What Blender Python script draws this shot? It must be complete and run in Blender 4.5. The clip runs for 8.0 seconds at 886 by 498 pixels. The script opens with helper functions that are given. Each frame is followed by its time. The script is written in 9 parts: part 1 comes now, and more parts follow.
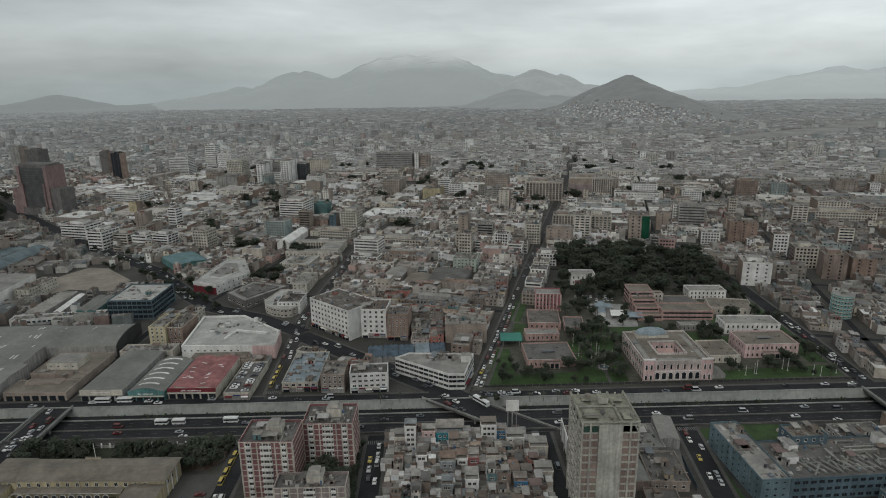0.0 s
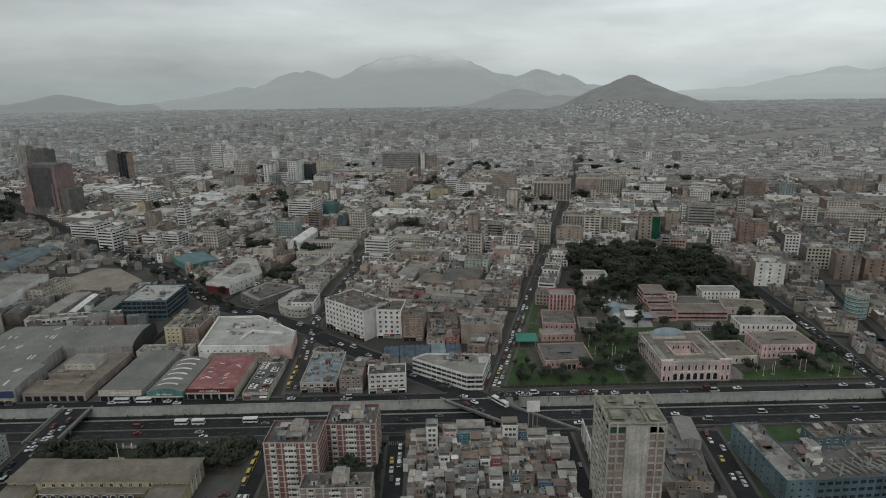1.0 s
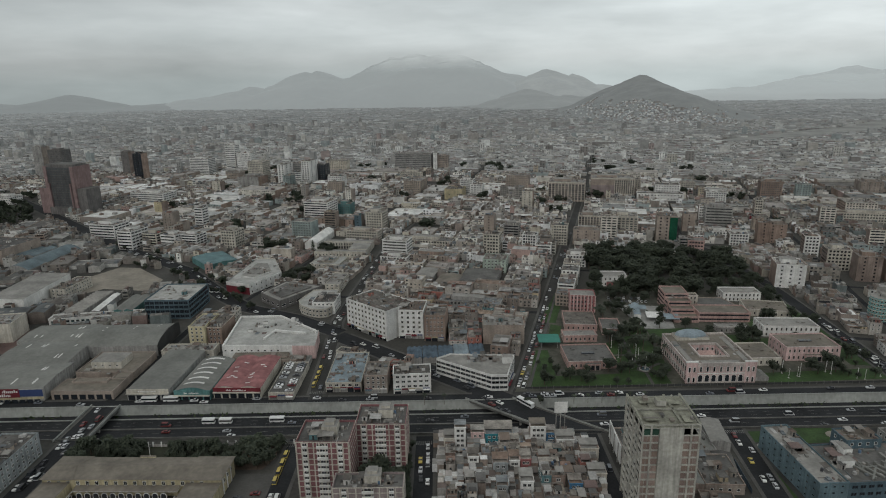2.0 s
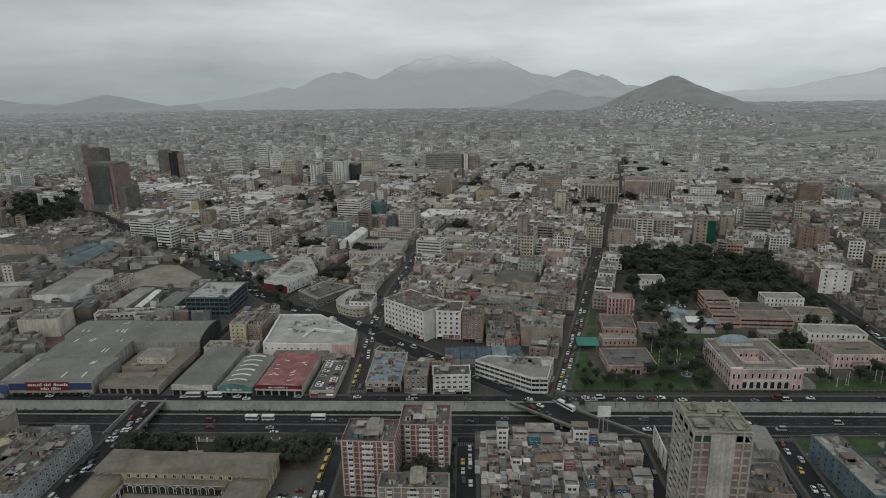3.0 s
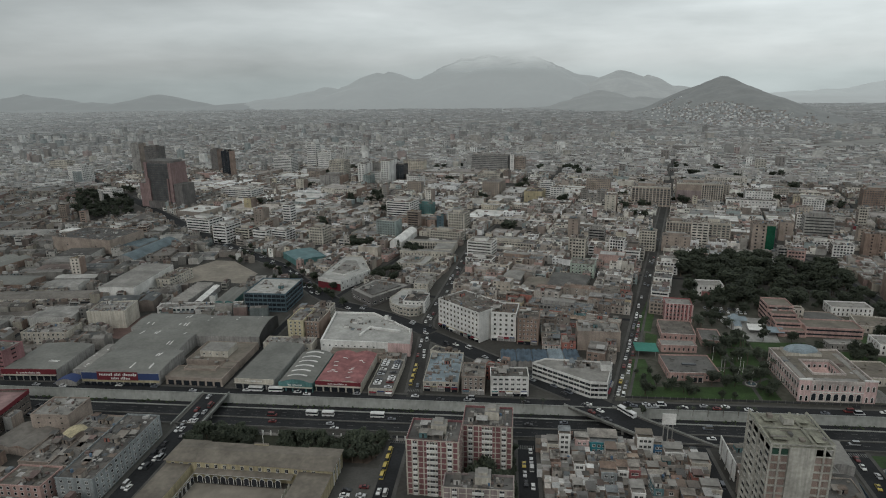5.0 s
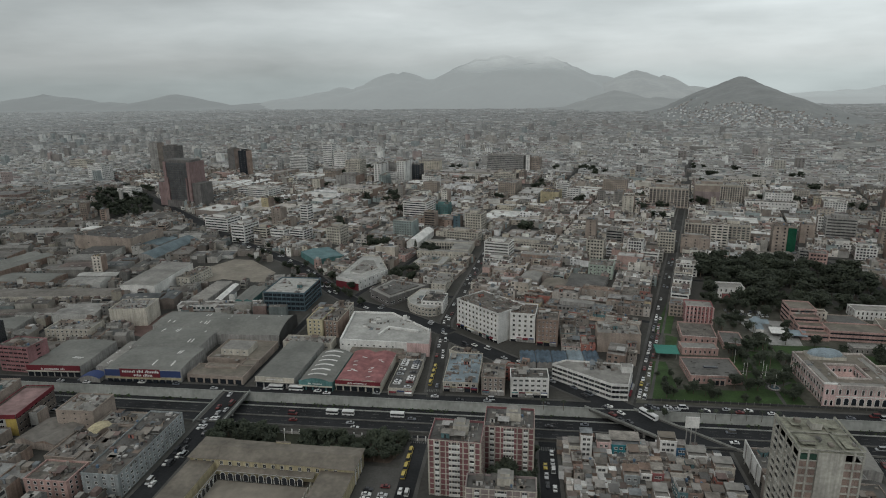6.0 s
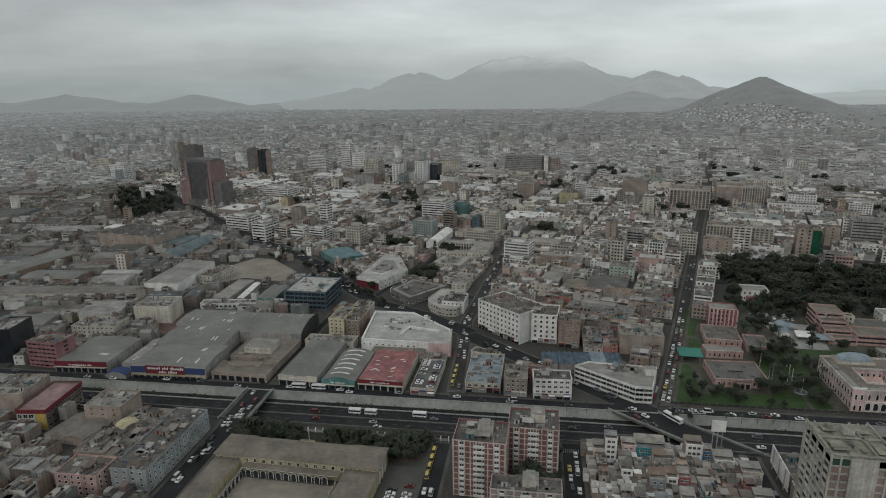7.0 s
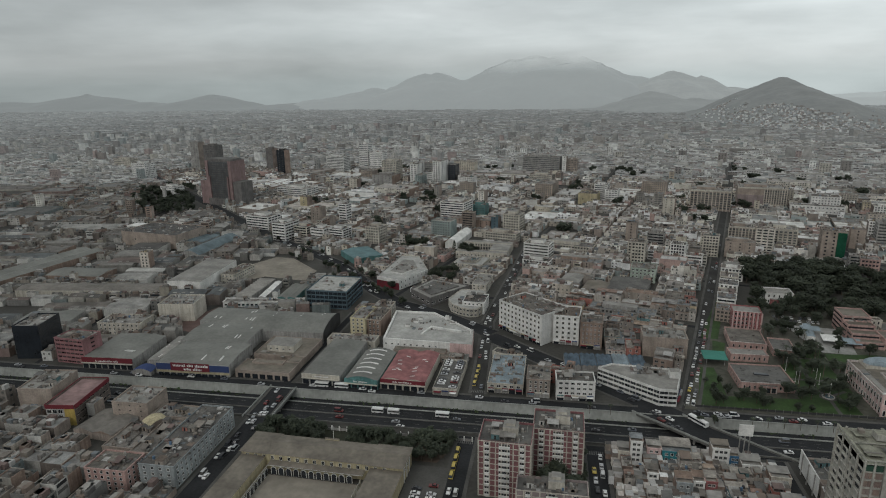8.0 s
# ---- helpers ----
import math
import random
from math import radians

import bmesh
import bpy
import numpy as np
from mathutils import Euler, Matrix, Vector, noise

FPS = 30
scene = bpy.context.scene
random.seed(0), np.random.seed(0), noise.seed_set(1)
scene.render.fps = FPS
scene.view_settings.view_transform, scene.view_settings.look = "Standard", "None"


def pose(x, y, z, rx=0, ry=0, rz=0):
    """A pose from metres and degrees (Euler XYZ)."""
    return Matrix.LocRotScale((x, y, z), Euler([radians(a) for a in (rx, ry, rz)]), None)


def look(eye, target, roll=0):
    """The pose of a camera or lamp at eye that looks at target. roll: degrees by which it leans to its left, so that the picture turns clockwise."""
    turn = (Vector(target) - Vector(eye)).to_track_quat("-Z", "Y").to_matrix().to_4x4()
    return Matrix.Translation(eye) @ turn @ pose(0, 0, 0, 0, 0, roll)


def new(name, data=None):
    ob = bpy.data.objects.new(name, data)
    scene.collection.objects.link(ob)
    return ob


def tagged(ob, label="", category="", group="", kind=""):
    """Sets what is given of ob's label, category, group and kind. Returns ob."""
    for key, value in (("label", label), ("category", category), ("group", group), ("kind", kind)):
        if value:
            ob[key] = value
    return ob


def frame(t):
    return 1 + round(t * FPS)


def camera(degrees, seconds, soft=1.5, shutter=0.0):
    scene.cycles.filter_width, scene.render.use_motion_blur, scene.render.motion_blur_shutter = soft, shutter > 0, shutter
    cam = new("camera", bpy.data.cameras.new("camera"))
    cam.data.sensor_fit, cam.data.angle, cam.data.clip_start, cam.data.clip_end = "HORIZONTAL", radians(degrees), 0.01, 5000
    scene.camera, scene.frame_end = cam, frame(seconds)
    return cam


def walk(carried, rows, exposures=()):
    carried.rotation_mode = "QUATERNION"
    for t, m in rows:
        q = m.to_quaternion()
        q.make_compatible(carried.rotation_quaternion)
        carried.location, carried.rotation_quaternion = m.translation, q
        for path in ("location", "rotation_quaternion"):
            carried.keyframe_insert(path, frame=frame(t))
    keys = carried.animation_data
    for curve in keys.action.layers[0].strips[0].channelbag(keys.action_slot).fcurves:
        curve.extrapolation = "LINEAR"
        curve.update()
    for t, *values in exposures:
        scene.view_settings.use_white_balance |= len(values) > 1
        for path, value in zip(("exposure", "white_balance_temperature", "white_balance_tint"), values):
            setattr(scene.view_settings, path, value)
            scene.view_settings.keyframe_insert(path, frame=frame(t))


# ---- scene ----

cam = camera(71.2, 8.0, 1.05)
PATH = [
    (0.0, (-3.78, 0.20, 167.85), (-2.90, 96.60, 141.26), -0.97),
    (0.5, (-8.58, 0.16, 168.32), (-7.77, 96.55, 141.70), -0.96),
    (1.0, (-13.35, 0.17, 168.47), (-12.63, 96.56, 141.87), -0.98),
    (1.5, (-18.09, -0.07, 168.80), (-17.46, 96.32, 142.19), -0.99),
    (2.8, (-31.00, -0.71, 169.73), (-34.64, 95.66, 143.27), -0.99),
    (3.0, (-32.45, -0.72, 169.78), (-36.88, 95.63, 143.35), -0.99),
    (3.5, (-36.91, -0.69, 169.82), (-43.77, 95.53, 143.46), -1.01),
    (4.0, (-39.09, -0.88, 169.97), (-47.08, 95.27, 143.65), -1.01),
    (4.5, (-41.88, -1.33, 170.31), (-51.06, 94.71, 143.99), -0.96),
    (5.8, (-48.55, -1.85, 170.53), (-60.80, 93.86, 144.26), -0.87),
    (6.0, (-49.25, -1.95, 170.54), (-61.81, 93.72, 144.29), -0.87),
    (6.5, (-51.63, -2.32, 170.57), (-65.50, 93.19, 144.39), -0.86),
    (7.0, (-53.85, -2.59, 170.58), (-68.79, 92.76, 144.41), -0.86),
    (7.5, (-56.62, -2.94, 170.61), (-72.75, 92.22, 144.48), -0.82),
    (8.0, (-58.86, -3.61, 170.79), (-76.08, 91.38, 144.68), -0.84),
]
walk(cam, [(t, look(eye, target, roll)) for t, eye, target, roll in PATH], [(0.0, 0.0), (8.0, 0.0)])

# ---- sky and light: a closed grey overcast ----
SUN_UP, SUN_TURN = radians(42), radians(205)
world = bpy.data.worlds.new("overcast_sky")
scene.world = world
world.use_nodes = True
wn, wl = world.node_tree.nodes, world.node_tree.links
wn.clear()
w_out = wn.new("ShaderNodeOutputWorld")
w_bg = wn.new("ShaderNodeBackground")
w_sky = wn.new("ShaderNodeTexSky")
w_sky.sky_type, w_sky.sun_disc = "NISHITA", False
w_sky.sun_elevation, w_sky.sun_rotation = SUN_UP, SUN_TURN
w_co = wn.new("ShaderNodeTexCoord")
w_map = wn.new("ShaderNodeMapping")
w_map.inputs["Scale"].default_value = (1.5, 1.5, 6.0)
w_map.inputs["Location"].default_value = (0.35, 0.2, 0.1)
w_n1 = wn.new("ShaderNodeTexNoise")
w_n1.inputs["Scale"].default_value, w_n1.inputs["Detail"].default_value = 1.9, 5.0
w_n1.inputs["Roughness"].default_value = 0.54
w_r1 = wn.new("ShaderNodeValToRGB")
w_r1.color_ramp.elements[0].position, w_r1.color_ramp.elements[1].position = 0.34, 0.66
w_r1.color_ramp.elements[0].color = (0.575, 0.625, 0.63, 1)
w_r1.color_ramp.elements[1].color = (0.765, 0.82, 0.825, 1)
w_sep = wn.new("ShaderNodeSeparateXYZ")
w_r2 = wn.new("ShaderNodeValToRGB")          # paler or duller cloud with height above the horizon
ramp = w_r2.color_ramp
ramp.elements[0].position, ramp.elements[0].color = 0.0, (0.66, 0.69, 0.69, 1)
ramp.elements[1].position, ramp.elements[1].color = 0.16, (0.86, 0.86, 0.86, 1)
for pos, c in ((0.03, 0.80), (0.065, 0.98), (0.1, 1.04), (0.4, 0.92)):
    ramp.elements.new(pos).color = (c, c, c, 1)
w_side = wn.new("ShaderNodeMapRange")           # the cloud is thinner towards the east
w_side.inputs["From Min"].default_value, w_side.inputs["From Max"].default_value = -0.65, 0.22
w_side.inputs["To Min"].default_value, w_side.inputs["To Max"].default_value = 0.70, 1.05
w_east = wn.new("ShaderNodeMixRGB")
w_east.blend_type = "MULTIPLY"
w_east.inputs[0].default_value = 1.0
w_mul = wn.new("ShaderNodeMixRGB")
w_mul.blend_type = "MULTIPLY"
w_mul.inputs[0].default_value = 1.0
w_dim = wn.new("ShaderNodeMixRGB")
w_dim.blend_type = "MULTIPLY"
w_dim.inputs[0].default_value, w_dim.inputs[2].default_value = 1.0, (0.08, 0.08, 0.08, 1)
w_mix = wn.new("ShaderNodeMixRGB")
w_mix.inputs[0].default_value = 0.95           # cloud cover
wl.new(w_co.outputs["Generated"], w_map.inputs["Vector"])
wl.new(w_map.outputs[0], w_n1.inputs["Vector"])
wl.new(w_n1.outputs["Fac"], w_r1.inputs[0])
wl.new(w_co.outputs["Generated"], w_sep.inputs[0])
wl.new(w_sep.outputs["Z"], w_r2.inputs[0])
wl.new(w_r1.outputs[0], w_mul.inputs[1])
wl.new(w_r2.outputs[0], w_mul.inputs[2])
wl.new(w_sky.outputs[0], w_dim.inputs[1])
wl.new(w_dim.outputs[0], w_mix.inputs[1])
wl.new(w_sep.outputs["X"], w_side.inputs["Value"])
wl.new(w_mul.outputs[0], w_east.inputs[1])
wl.new(w_side.outputs[0], w_east.inputs[2])
w_m2 = wn.new("ShaderNodeMapping")               # broad, low banks of heavier cloud
w_m2.inputs["Scale"].default_value = (1.0, 1.0, 6.5)
w_m2.inputs["Location"].default_value = (0.9, 0.4, 0.42)
w_n2 = wn.new("ShaderNodeTexNoise")
w_n2.inputs["Scale"].default_value, w_n2.inputs["Detail"].default_value = 2.4, 7.0
w_n2.inputs["Roughness"].default_value, w_n2.inputs["Distortion"].default_value = 0.52, 0.35
w_r3 = wn.new("ShaderNodeMapRange")
w_r3.inputs["From Min"].default_value, w_r3.inputs["From Max"].default_value = 0.36, 0.62
w_r3.inputs["To Min"].default_value, w_r3.inputs["To Max"].default_value = 0.86, 1.04
w_bank = wn.new("ShaderNodeMixRGB")
w_bank.blend_type = "MULTIPLY"
w_bank.inputs[0].default_value = 1.0
wl.new(w_co.outputs["Generated"], w_m2.inputs["Vector"])
wl.new(w_m2.outputs[0], w_n2.inputs["Vector"])
wl.new(w_n2.outputs["Fac"], w_r3.inputs["Value"])
wl.new(w_east.outputs[0], w_bank.inputs[1])
wl.new(w_r3.outputs[0], w_bank.inputs[2])
wl.new(w_bank.outputs[0], w_mix.inputs[2])
wl.new(w_mix.outputs[0], w_bg.inputs[0])
w_bg.inputs[1].default_value = 1.0
wl.new(w_bg.outputs[0], w_out.inputs[0])

sun_data = bpy.data.lights.new("sun", "SUN")
sun_data.energy, sun_data.angle, sun_data.color = 0.85, radians(30), (1.0, 0.97, 0.92)
sun = new("sun", sun_data)
sun.matrix_world = look((0, 0, 900), Vector((0, 0, 900)) - Vector((math.sin(SUN_TURN) * math.cos(SUN_UP), math.cos(SUN_TURN) * math.cos(SUN_UP), math.sin(SUN_UP))))
tagged(sun, "soft daylight through the cloud", "sun", kind="structure")


# ---- materials ----
def material(name, colours, by="", rough=0.85, metal=0.0, grime=0.35, scale=0.12, streak=0.0, fine=1.2, shift=0.0, haze_glow=0.0, bump=0.0, spec=0.3, cloud=None):
    """A weathered surface. colours: one colour, or several that vary by object ("object") or by piece ("island")."""
    m = bpy.data.materials.new(name)
    m.use_nodes = True
    n, l = m.node_tree.nodes, m.node_tree.links
    bsdf = n["Principled BSDF"]
    bsdf.inputs["Roughness"].default_value, bsdf.inputs["Metallic"].default_value = rough, metal
    bsdf.inputs["Specular IOR Level"].default_value = spec
    geo = n.new("ShaderNodeNewGeometry")
    if by:
        if by == "lot":
            at = n.new("ShaderNodeAttribute")
            at.attribute_name = "lot"
            src = at.outputs["Fac"]
        else:
            src = n.new("ShaderNodeObjectInfo").outputs["Random"] if by == "object" else geo.outputs["Random Per Island"]
        if shift:
            add = n.new("ShaderNodeMath")
            add.operation = "MULTIPLY_ADD"
            add.inputs[1].default_value, add.inputs[2].default_value = 7.31, shift
            fr = n.new("ShaderNodeMath")
            fr.operation = "FRACT"
            l.new(src, add.inputs[0])
            l.new(add.outputs[0], fr.inputs[0])
            src = fr.outputs[0]
        pick = n.new("ShaderNodeValToRGB")
        cr = pick.color_ramp
        cr.interpolation = "CONSTANT"
        for i, c in enumerate(colours):
            e = cr.elements[i] if i < 2 else cr.elements.new(i / len(colours))
            e.position = i / len(colours)
            e.color = (*c, 1)
        l.new(src, pick.inputs[0])
        colour = pick.outputs[0]
    else:
        rgb = n.new("ShaderNodeRGB")
        rgb.outputs[0].default_value = (*colours, 1)
        colour = rgb.outputs[0]

    def stain(vec_scale, amount, low, colour, detail=4.0):
        mp = n.new("ShaderNodeMapping")
        mp.inputs["Scale"].default_value = vec_scale
        l.new(geo.outputs["Position"], mp.inputs["Vector"])
        nz = n.new("ShaderNodeTexNoise")
        nz.inputs["Scale"].default_value, nz.inputs["Detail"].default_value = 1.0, detail
        l.new(mp.outputs[0], nz.inputs["Vector"])
        mr = n.new("ShaderNodeMapRange")
        mr.inputs["From Min"].default_value, mr.inputs["From Max"].default_value = 0.3, 0.7
        mr.inputs["To Min"].default_value, mr.inputs["To Max"].default_value = low, 1.0 + (1.0 - low) * 0.35
        l.new(nz.outputs["Fac"], mr.inputs["Value"])
        mx = n.new("ShaderNodeMixRGB")
        mx.blend_type = "MULTIPLY"
        mx.inputs[0].default_value = amount
        l.new(colour, mx.inputs[1])
        l.new(mr.outputs[0], mx.inputs[2])
        return mx.outputs[0], nz
    colour, _ = stain((scale, scale, scale), 1.0, 1.0 - grime, colour)
    colour, nz = stain((fine, fine, fine), 1.0, 1.0 - grime * 0.6, colour, 3.0)
    if streak:
        colour, _ = stain((0.9, 0.9, 0.07), 1.0, 1.0 - streak, colour)
    if bump:
        bp = n.new("ShaderNodeBump")
        bp.inputs["Strength"].default_value, bp.inputs["Distance"].default_value = bump, 0.05
        l.new(nz.outputs["Fac"], bp.inputs["Height"])
        l.new(bp.outputs[0], bsdf.inputs["Normal"])
    l.new(colour, bsdf.inputs["Base Color"])
    if haze_glow:                                        # painted haze: emission in place of mist, barely stronger with height
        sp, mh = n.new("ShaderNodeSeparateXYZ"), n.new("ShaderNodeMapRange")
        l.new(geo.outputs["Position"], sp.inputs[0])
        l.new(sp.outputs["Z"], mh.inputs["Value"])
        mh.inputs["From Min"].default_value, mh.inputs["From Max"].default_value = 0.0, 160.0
        mh.inputs["To Min"].default_value, mh.inputs["To Max"].default_value = haze_glow, haze_glow * 1.06
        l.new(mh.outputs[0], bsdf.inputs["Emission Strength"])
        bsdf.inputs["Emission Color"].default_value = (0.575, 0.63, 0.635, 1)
    if cloud:                                       # painted cloud: the slope turns transparent between two heights
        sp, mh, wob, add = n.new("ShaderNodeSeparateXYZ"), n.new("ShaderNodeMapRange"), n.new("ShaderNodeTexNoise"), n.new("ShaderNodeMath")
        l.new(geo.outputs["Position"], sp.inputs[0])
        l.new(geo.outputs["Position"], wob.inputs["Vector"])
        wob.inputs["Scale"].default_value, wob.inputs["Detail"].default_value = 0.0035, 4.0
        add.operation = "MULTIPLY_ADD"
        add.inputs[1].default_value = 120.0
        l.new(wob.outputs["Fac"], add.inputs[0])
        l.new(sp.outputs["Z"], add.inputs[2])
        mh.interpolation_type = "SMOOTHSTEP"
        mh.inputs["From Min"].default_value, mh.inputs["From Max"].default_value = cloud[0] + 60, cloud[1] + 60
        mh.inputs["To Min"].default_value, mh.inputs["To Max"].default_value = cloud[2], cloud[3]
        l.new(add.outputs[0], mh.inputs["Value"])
        fade_out, blend = n.new("ShaderNodeBsdfTransparent"), n.new("ShaderNodeMixShader")
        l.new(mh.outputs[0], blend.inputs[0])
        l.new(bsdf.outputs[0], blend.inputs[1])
        l.new(fade_out.outputs[0], blend.inputs[2])
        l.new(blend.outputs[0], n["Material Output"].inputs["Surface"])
    return m


WALL_COLOURS = [(0.474, 0.430, 0.365), (0.350, 0.320, 0.278), (0.618, 0.580, 0.518), (0.258, 0.210, 0.178), (0.433, 0.370, 0.298), (0.680, 0.650, 0.595), (0.309, 0.285, 0.254),
                (0.371, 0.310, 0.259), (0.515, 0.470, 0.394), (0.288, 0.220, 0.182), (0.700, 0.670, 0.614), (0.433, 0.410, 0.374), (.31, .29, .265), (0.47, 0.41, 0.31),
                (0.412, 0.260, 0.221), (0.391, 0.350, 0.307), (0.27, 0.32, 0.31), (0.577, 0.530, 0.470)]
ROOF_COLOURS = [(.27, .255, .235), (.20, .19, .175), (.33, .31, .285), (.24, .21, .185), (.17, .165, .155), (.345, .33, .305), (.27, .255, .24),
                (.22, .19, .17), (.29, .25, .215), (.38, .37, .35), (.24, .235, .225), (.29, .27, .25)]


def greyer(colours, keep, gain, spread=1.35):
    """The same colours, duller in hue as painted haze, and set apart in tone by spread: dusty old fronts beside fresh
    paint.
    """
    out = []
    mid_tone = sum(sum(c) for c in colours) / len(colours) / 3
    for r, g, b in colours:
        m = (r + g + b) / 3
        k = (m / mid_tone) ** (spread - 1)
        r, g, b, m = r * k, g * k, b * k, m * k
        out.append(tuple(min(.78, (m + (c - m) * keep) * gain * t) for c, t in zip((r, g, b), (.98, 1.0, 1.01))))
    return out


M_WALL = material("painted_render", WALL_COLOURS, "object", streak=0.3, shift=0.13)
# Wall gain stays below roof gain: shade on the fronts put into the colour.
M_WALL_FAR = material("town_render", greyer(WALL_COLOURS, .75, 1.2, 1.3), "lot", streak=0.15, shift=0.13)
M_BRICK_FAR = material("town_brick", [(0.263, 0.190, 0.154), (0.304, 0.225, 0.182), (0.420, 0.370, 0.317), (0.284, 0.240, 0.206), (0.347, 0.290, 0.250)], "lot", streak=0.3, shift=0.41)
M_WALL_NEAR = material("poor_quarter_render", [(0.296, 0.261, 0.226), (0.415, 0.380, 0.341), (0.247, 0.180, 0.152), (0.326, 0.285, 0.249), (0.207, 0.166, 0.143), (0.375, 0.314, 0.258), (0.494, 0.456, 0.415), (0.267, 0.199, 0.166), (0.119, 0.209, 0.221), (0.296, 0.142, 0.120), (0.356, 0.323, 0.286), (0.188, 0.199, 0.217), (0.287, 0.257, 0.230), (0.435, 0.361, 0.249), (0.227, 0.190, 0.166), (.60, .58, .55), (.66, .64, .61), (.40, .17, .14), (.47, .44, .40)], "object", streak=0.35, shift=0.13)
M_SHED = material("shed_sheet", [(.12, .116, .107), (.17, .162, .15), (.085, .08, .075), (.27, .262, .246), (.13, .116, .104), (.10, .106, .108), (.135, .106, .095), (.19, .183, .17)], "lot", grime=0.45, scale=0.08, fine=0.4, shift=0.23)
M_BRICK = material("bare_brick", [(0.273, 0.200, 0.163), (0.317, 0.236, 0.194), (0.240, 0.189, 0.163), (0.295, 0.252, 0.219), (0.360, 0.304, 0.265)], "object", streak=0.3, shift=0.41)
M_ROOF = material("dusty_flat_roof", [(.145, .13, .115), (.11, .105, .095), (.17, .155, .135), (.14, .11, .09), (.09, .086, .082), (.20, .185, .165), (.155, .115, .095), (.12, .112, .104)], "object", grime=0.5, scale=0.16, fine=0.9, shift=0.37)
M_ROOF_NEAR = material("patched_house_roof", [(0.232, 0.207, 0.183), (0.293, 0.268, 0.238), (0.177, 0.159, 0.140), (0.366, 0.348, 0.317), (0.244, 0.177, 0.140), (0.207, 0.189, 0.171), (0.268, 0.250, 0.232), (0.146, 0.140, 0.134), (0.317, 0.275, 0.226), (0.195, 0.207, 0.213)], "object", grime=0.5, scale=0.2, fine=1.0, shift=0.37)
M_ROOF_FAR = material("town_roof", greyer(ROOF_COLOURS, .7, 1.58), "lot", grime=0.4, shift=0.37)
# Haze painted as faint emission; walls scaled darker than roofs for shade.
M_WALL_OUT = material("outer_town_render", greyer(WALL_COLOURS, .5, .88, 1.15), "lot", shift=0.13, haze_glow=0.032)
M_ROOF_OUT = material("outer_town_roof", greyer(ROOF_COLOURS, .5, 1.15, 1.1), "lot", shift=0.37, haze_glow=0.032)
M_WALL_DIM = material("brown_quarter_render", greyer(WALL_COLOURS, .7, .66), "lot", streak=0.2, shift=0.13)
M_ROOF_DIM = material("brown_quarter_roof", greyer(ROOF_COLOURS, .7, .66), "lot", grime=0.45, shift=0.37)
M_STOREROOF = material("store_roof_screed", (.36, .355, .335), grime=0.3, scale=0.1, fine=0.6)
M_GLASS = material("window_glass", [(.022, .026, .03), (.03, .033, .036), (.018, .02, .024), (.055, .057, .057), (.026, .03, .034), (.09, .088, .082)], "object", shift=0.3, rough=0.25, grime=0.4, scale=0.35, fine=0.7, spec=0.5)
# Paler copy of the window glass: haze put into its colour.
M_GLASS_HAZE = material("haze_lightened_glass", [(.07, .075, .078), (.10, .105, .108), (.05, .055, .06), (.13, .13, .128)], "island", rough=0.35, grime=0.3)
M_GLASS_TOWN = material("small_house_glass", [(.022, .026, .03), (.05, .05, .05), (.03, .033, .036), (.085, .083, .078), (.018, .02, .024), (.13, .125, .115)], "island", rough=0.3, grime=0.3)
M_JUNK = material("rooftop_clutter", [(.22, .205, .19), (.16, .14, .125), (.29, .275, .255), (.19, .15, .125), (.11, .105, .10), (.16, .175, .185), (.40, .39, .375), (.21, .185, .16), (.17, .125, .115), (.25, .24, .22)], "island", shift=0.2)
M_JUNK_OB = material("rooftop_sheeting", [(.21, .195, .175), (.155, .135, .12), (.28, .265, .245), (.18, .14, .115), (.12, .115, .11), (.15, .165, .175), (.36, .35, .335), (.22, .195, .17), (.165, .12, .11), (.25, .235, .215)], "object", shift=0.2)
M_SHEETS = material("tilted_tin_sheets", [(.44, .43, .41), (.30, .29, .275), (.21, .195, .18), (.37, .34, .30), (.52, .51, .49), (.24, .165, .135), (.15, .147, .142), (.33, .255, .20), (.27, .26, .25)], "object", grime=0.5, scale=0.3, fine=1.4, shift=0.61)
M_CLINIC = material("blue_grey_clinic_paint", (.135, .195, .22), grime=0.35, streak=0.3)
M_YARD = material("dark_worn_yard", (.048, .048, .046), grime=0.45, scale=0.08, fine=0.5)
M_SAND = material("trodden_sandy_soil", (.235, .21, .175), grime=0.3, scale=0.05, fine=0.3)
M_TANK = material("plastic_water_tank", [(.05, .05, .055), (.10, .16, .24), (.30, .28, .25)], "object", rough=0.5, shift=0.3)
M_ASPHALT = material("worn_asphalt", (.031, .032, .034), grime=0.35, scale=0.07, fine=0.8, rough=0.95, spec=0.1)
M_STREET = material("dusty_street_asphalt", (.056, .055, .053), grime=0.35, scale=0.07, fine=0.8, rough=0.95, spec=0.1)
M_PAVE = material("concrete_pavement", (.085, .082, .076), grime=0.3, scale=0.1, fine=1.0)
M_EARTH = material("dusty_ground", (.058, .055, .049), grime=0.4, scale=0.03, fine=0.5)
M_CONC = material("pale_concrete", (.37, .36, .34), grime=0.3, scale=0.08, fine=0.9, streak=0.25)
M_TRENCH = material("stained_retaining_wall", (.31, .318, .298), grime=0.28, scale=0.05, fine=0.4, streak=0.12)
M_KERB = material("dirty_kerb_concrete", (.13, .128, .12), grime=0.45, scale=0.1, fine=0.6)
M_LINE = material("worn_road_paint", (.17, .168, .16), grime=0.75, scale=0.5, fine=2.5)
M_GRASS = material("park_lawn", (.038, .072, .021), grime=0.5, scale=0.12, fine=0.9)
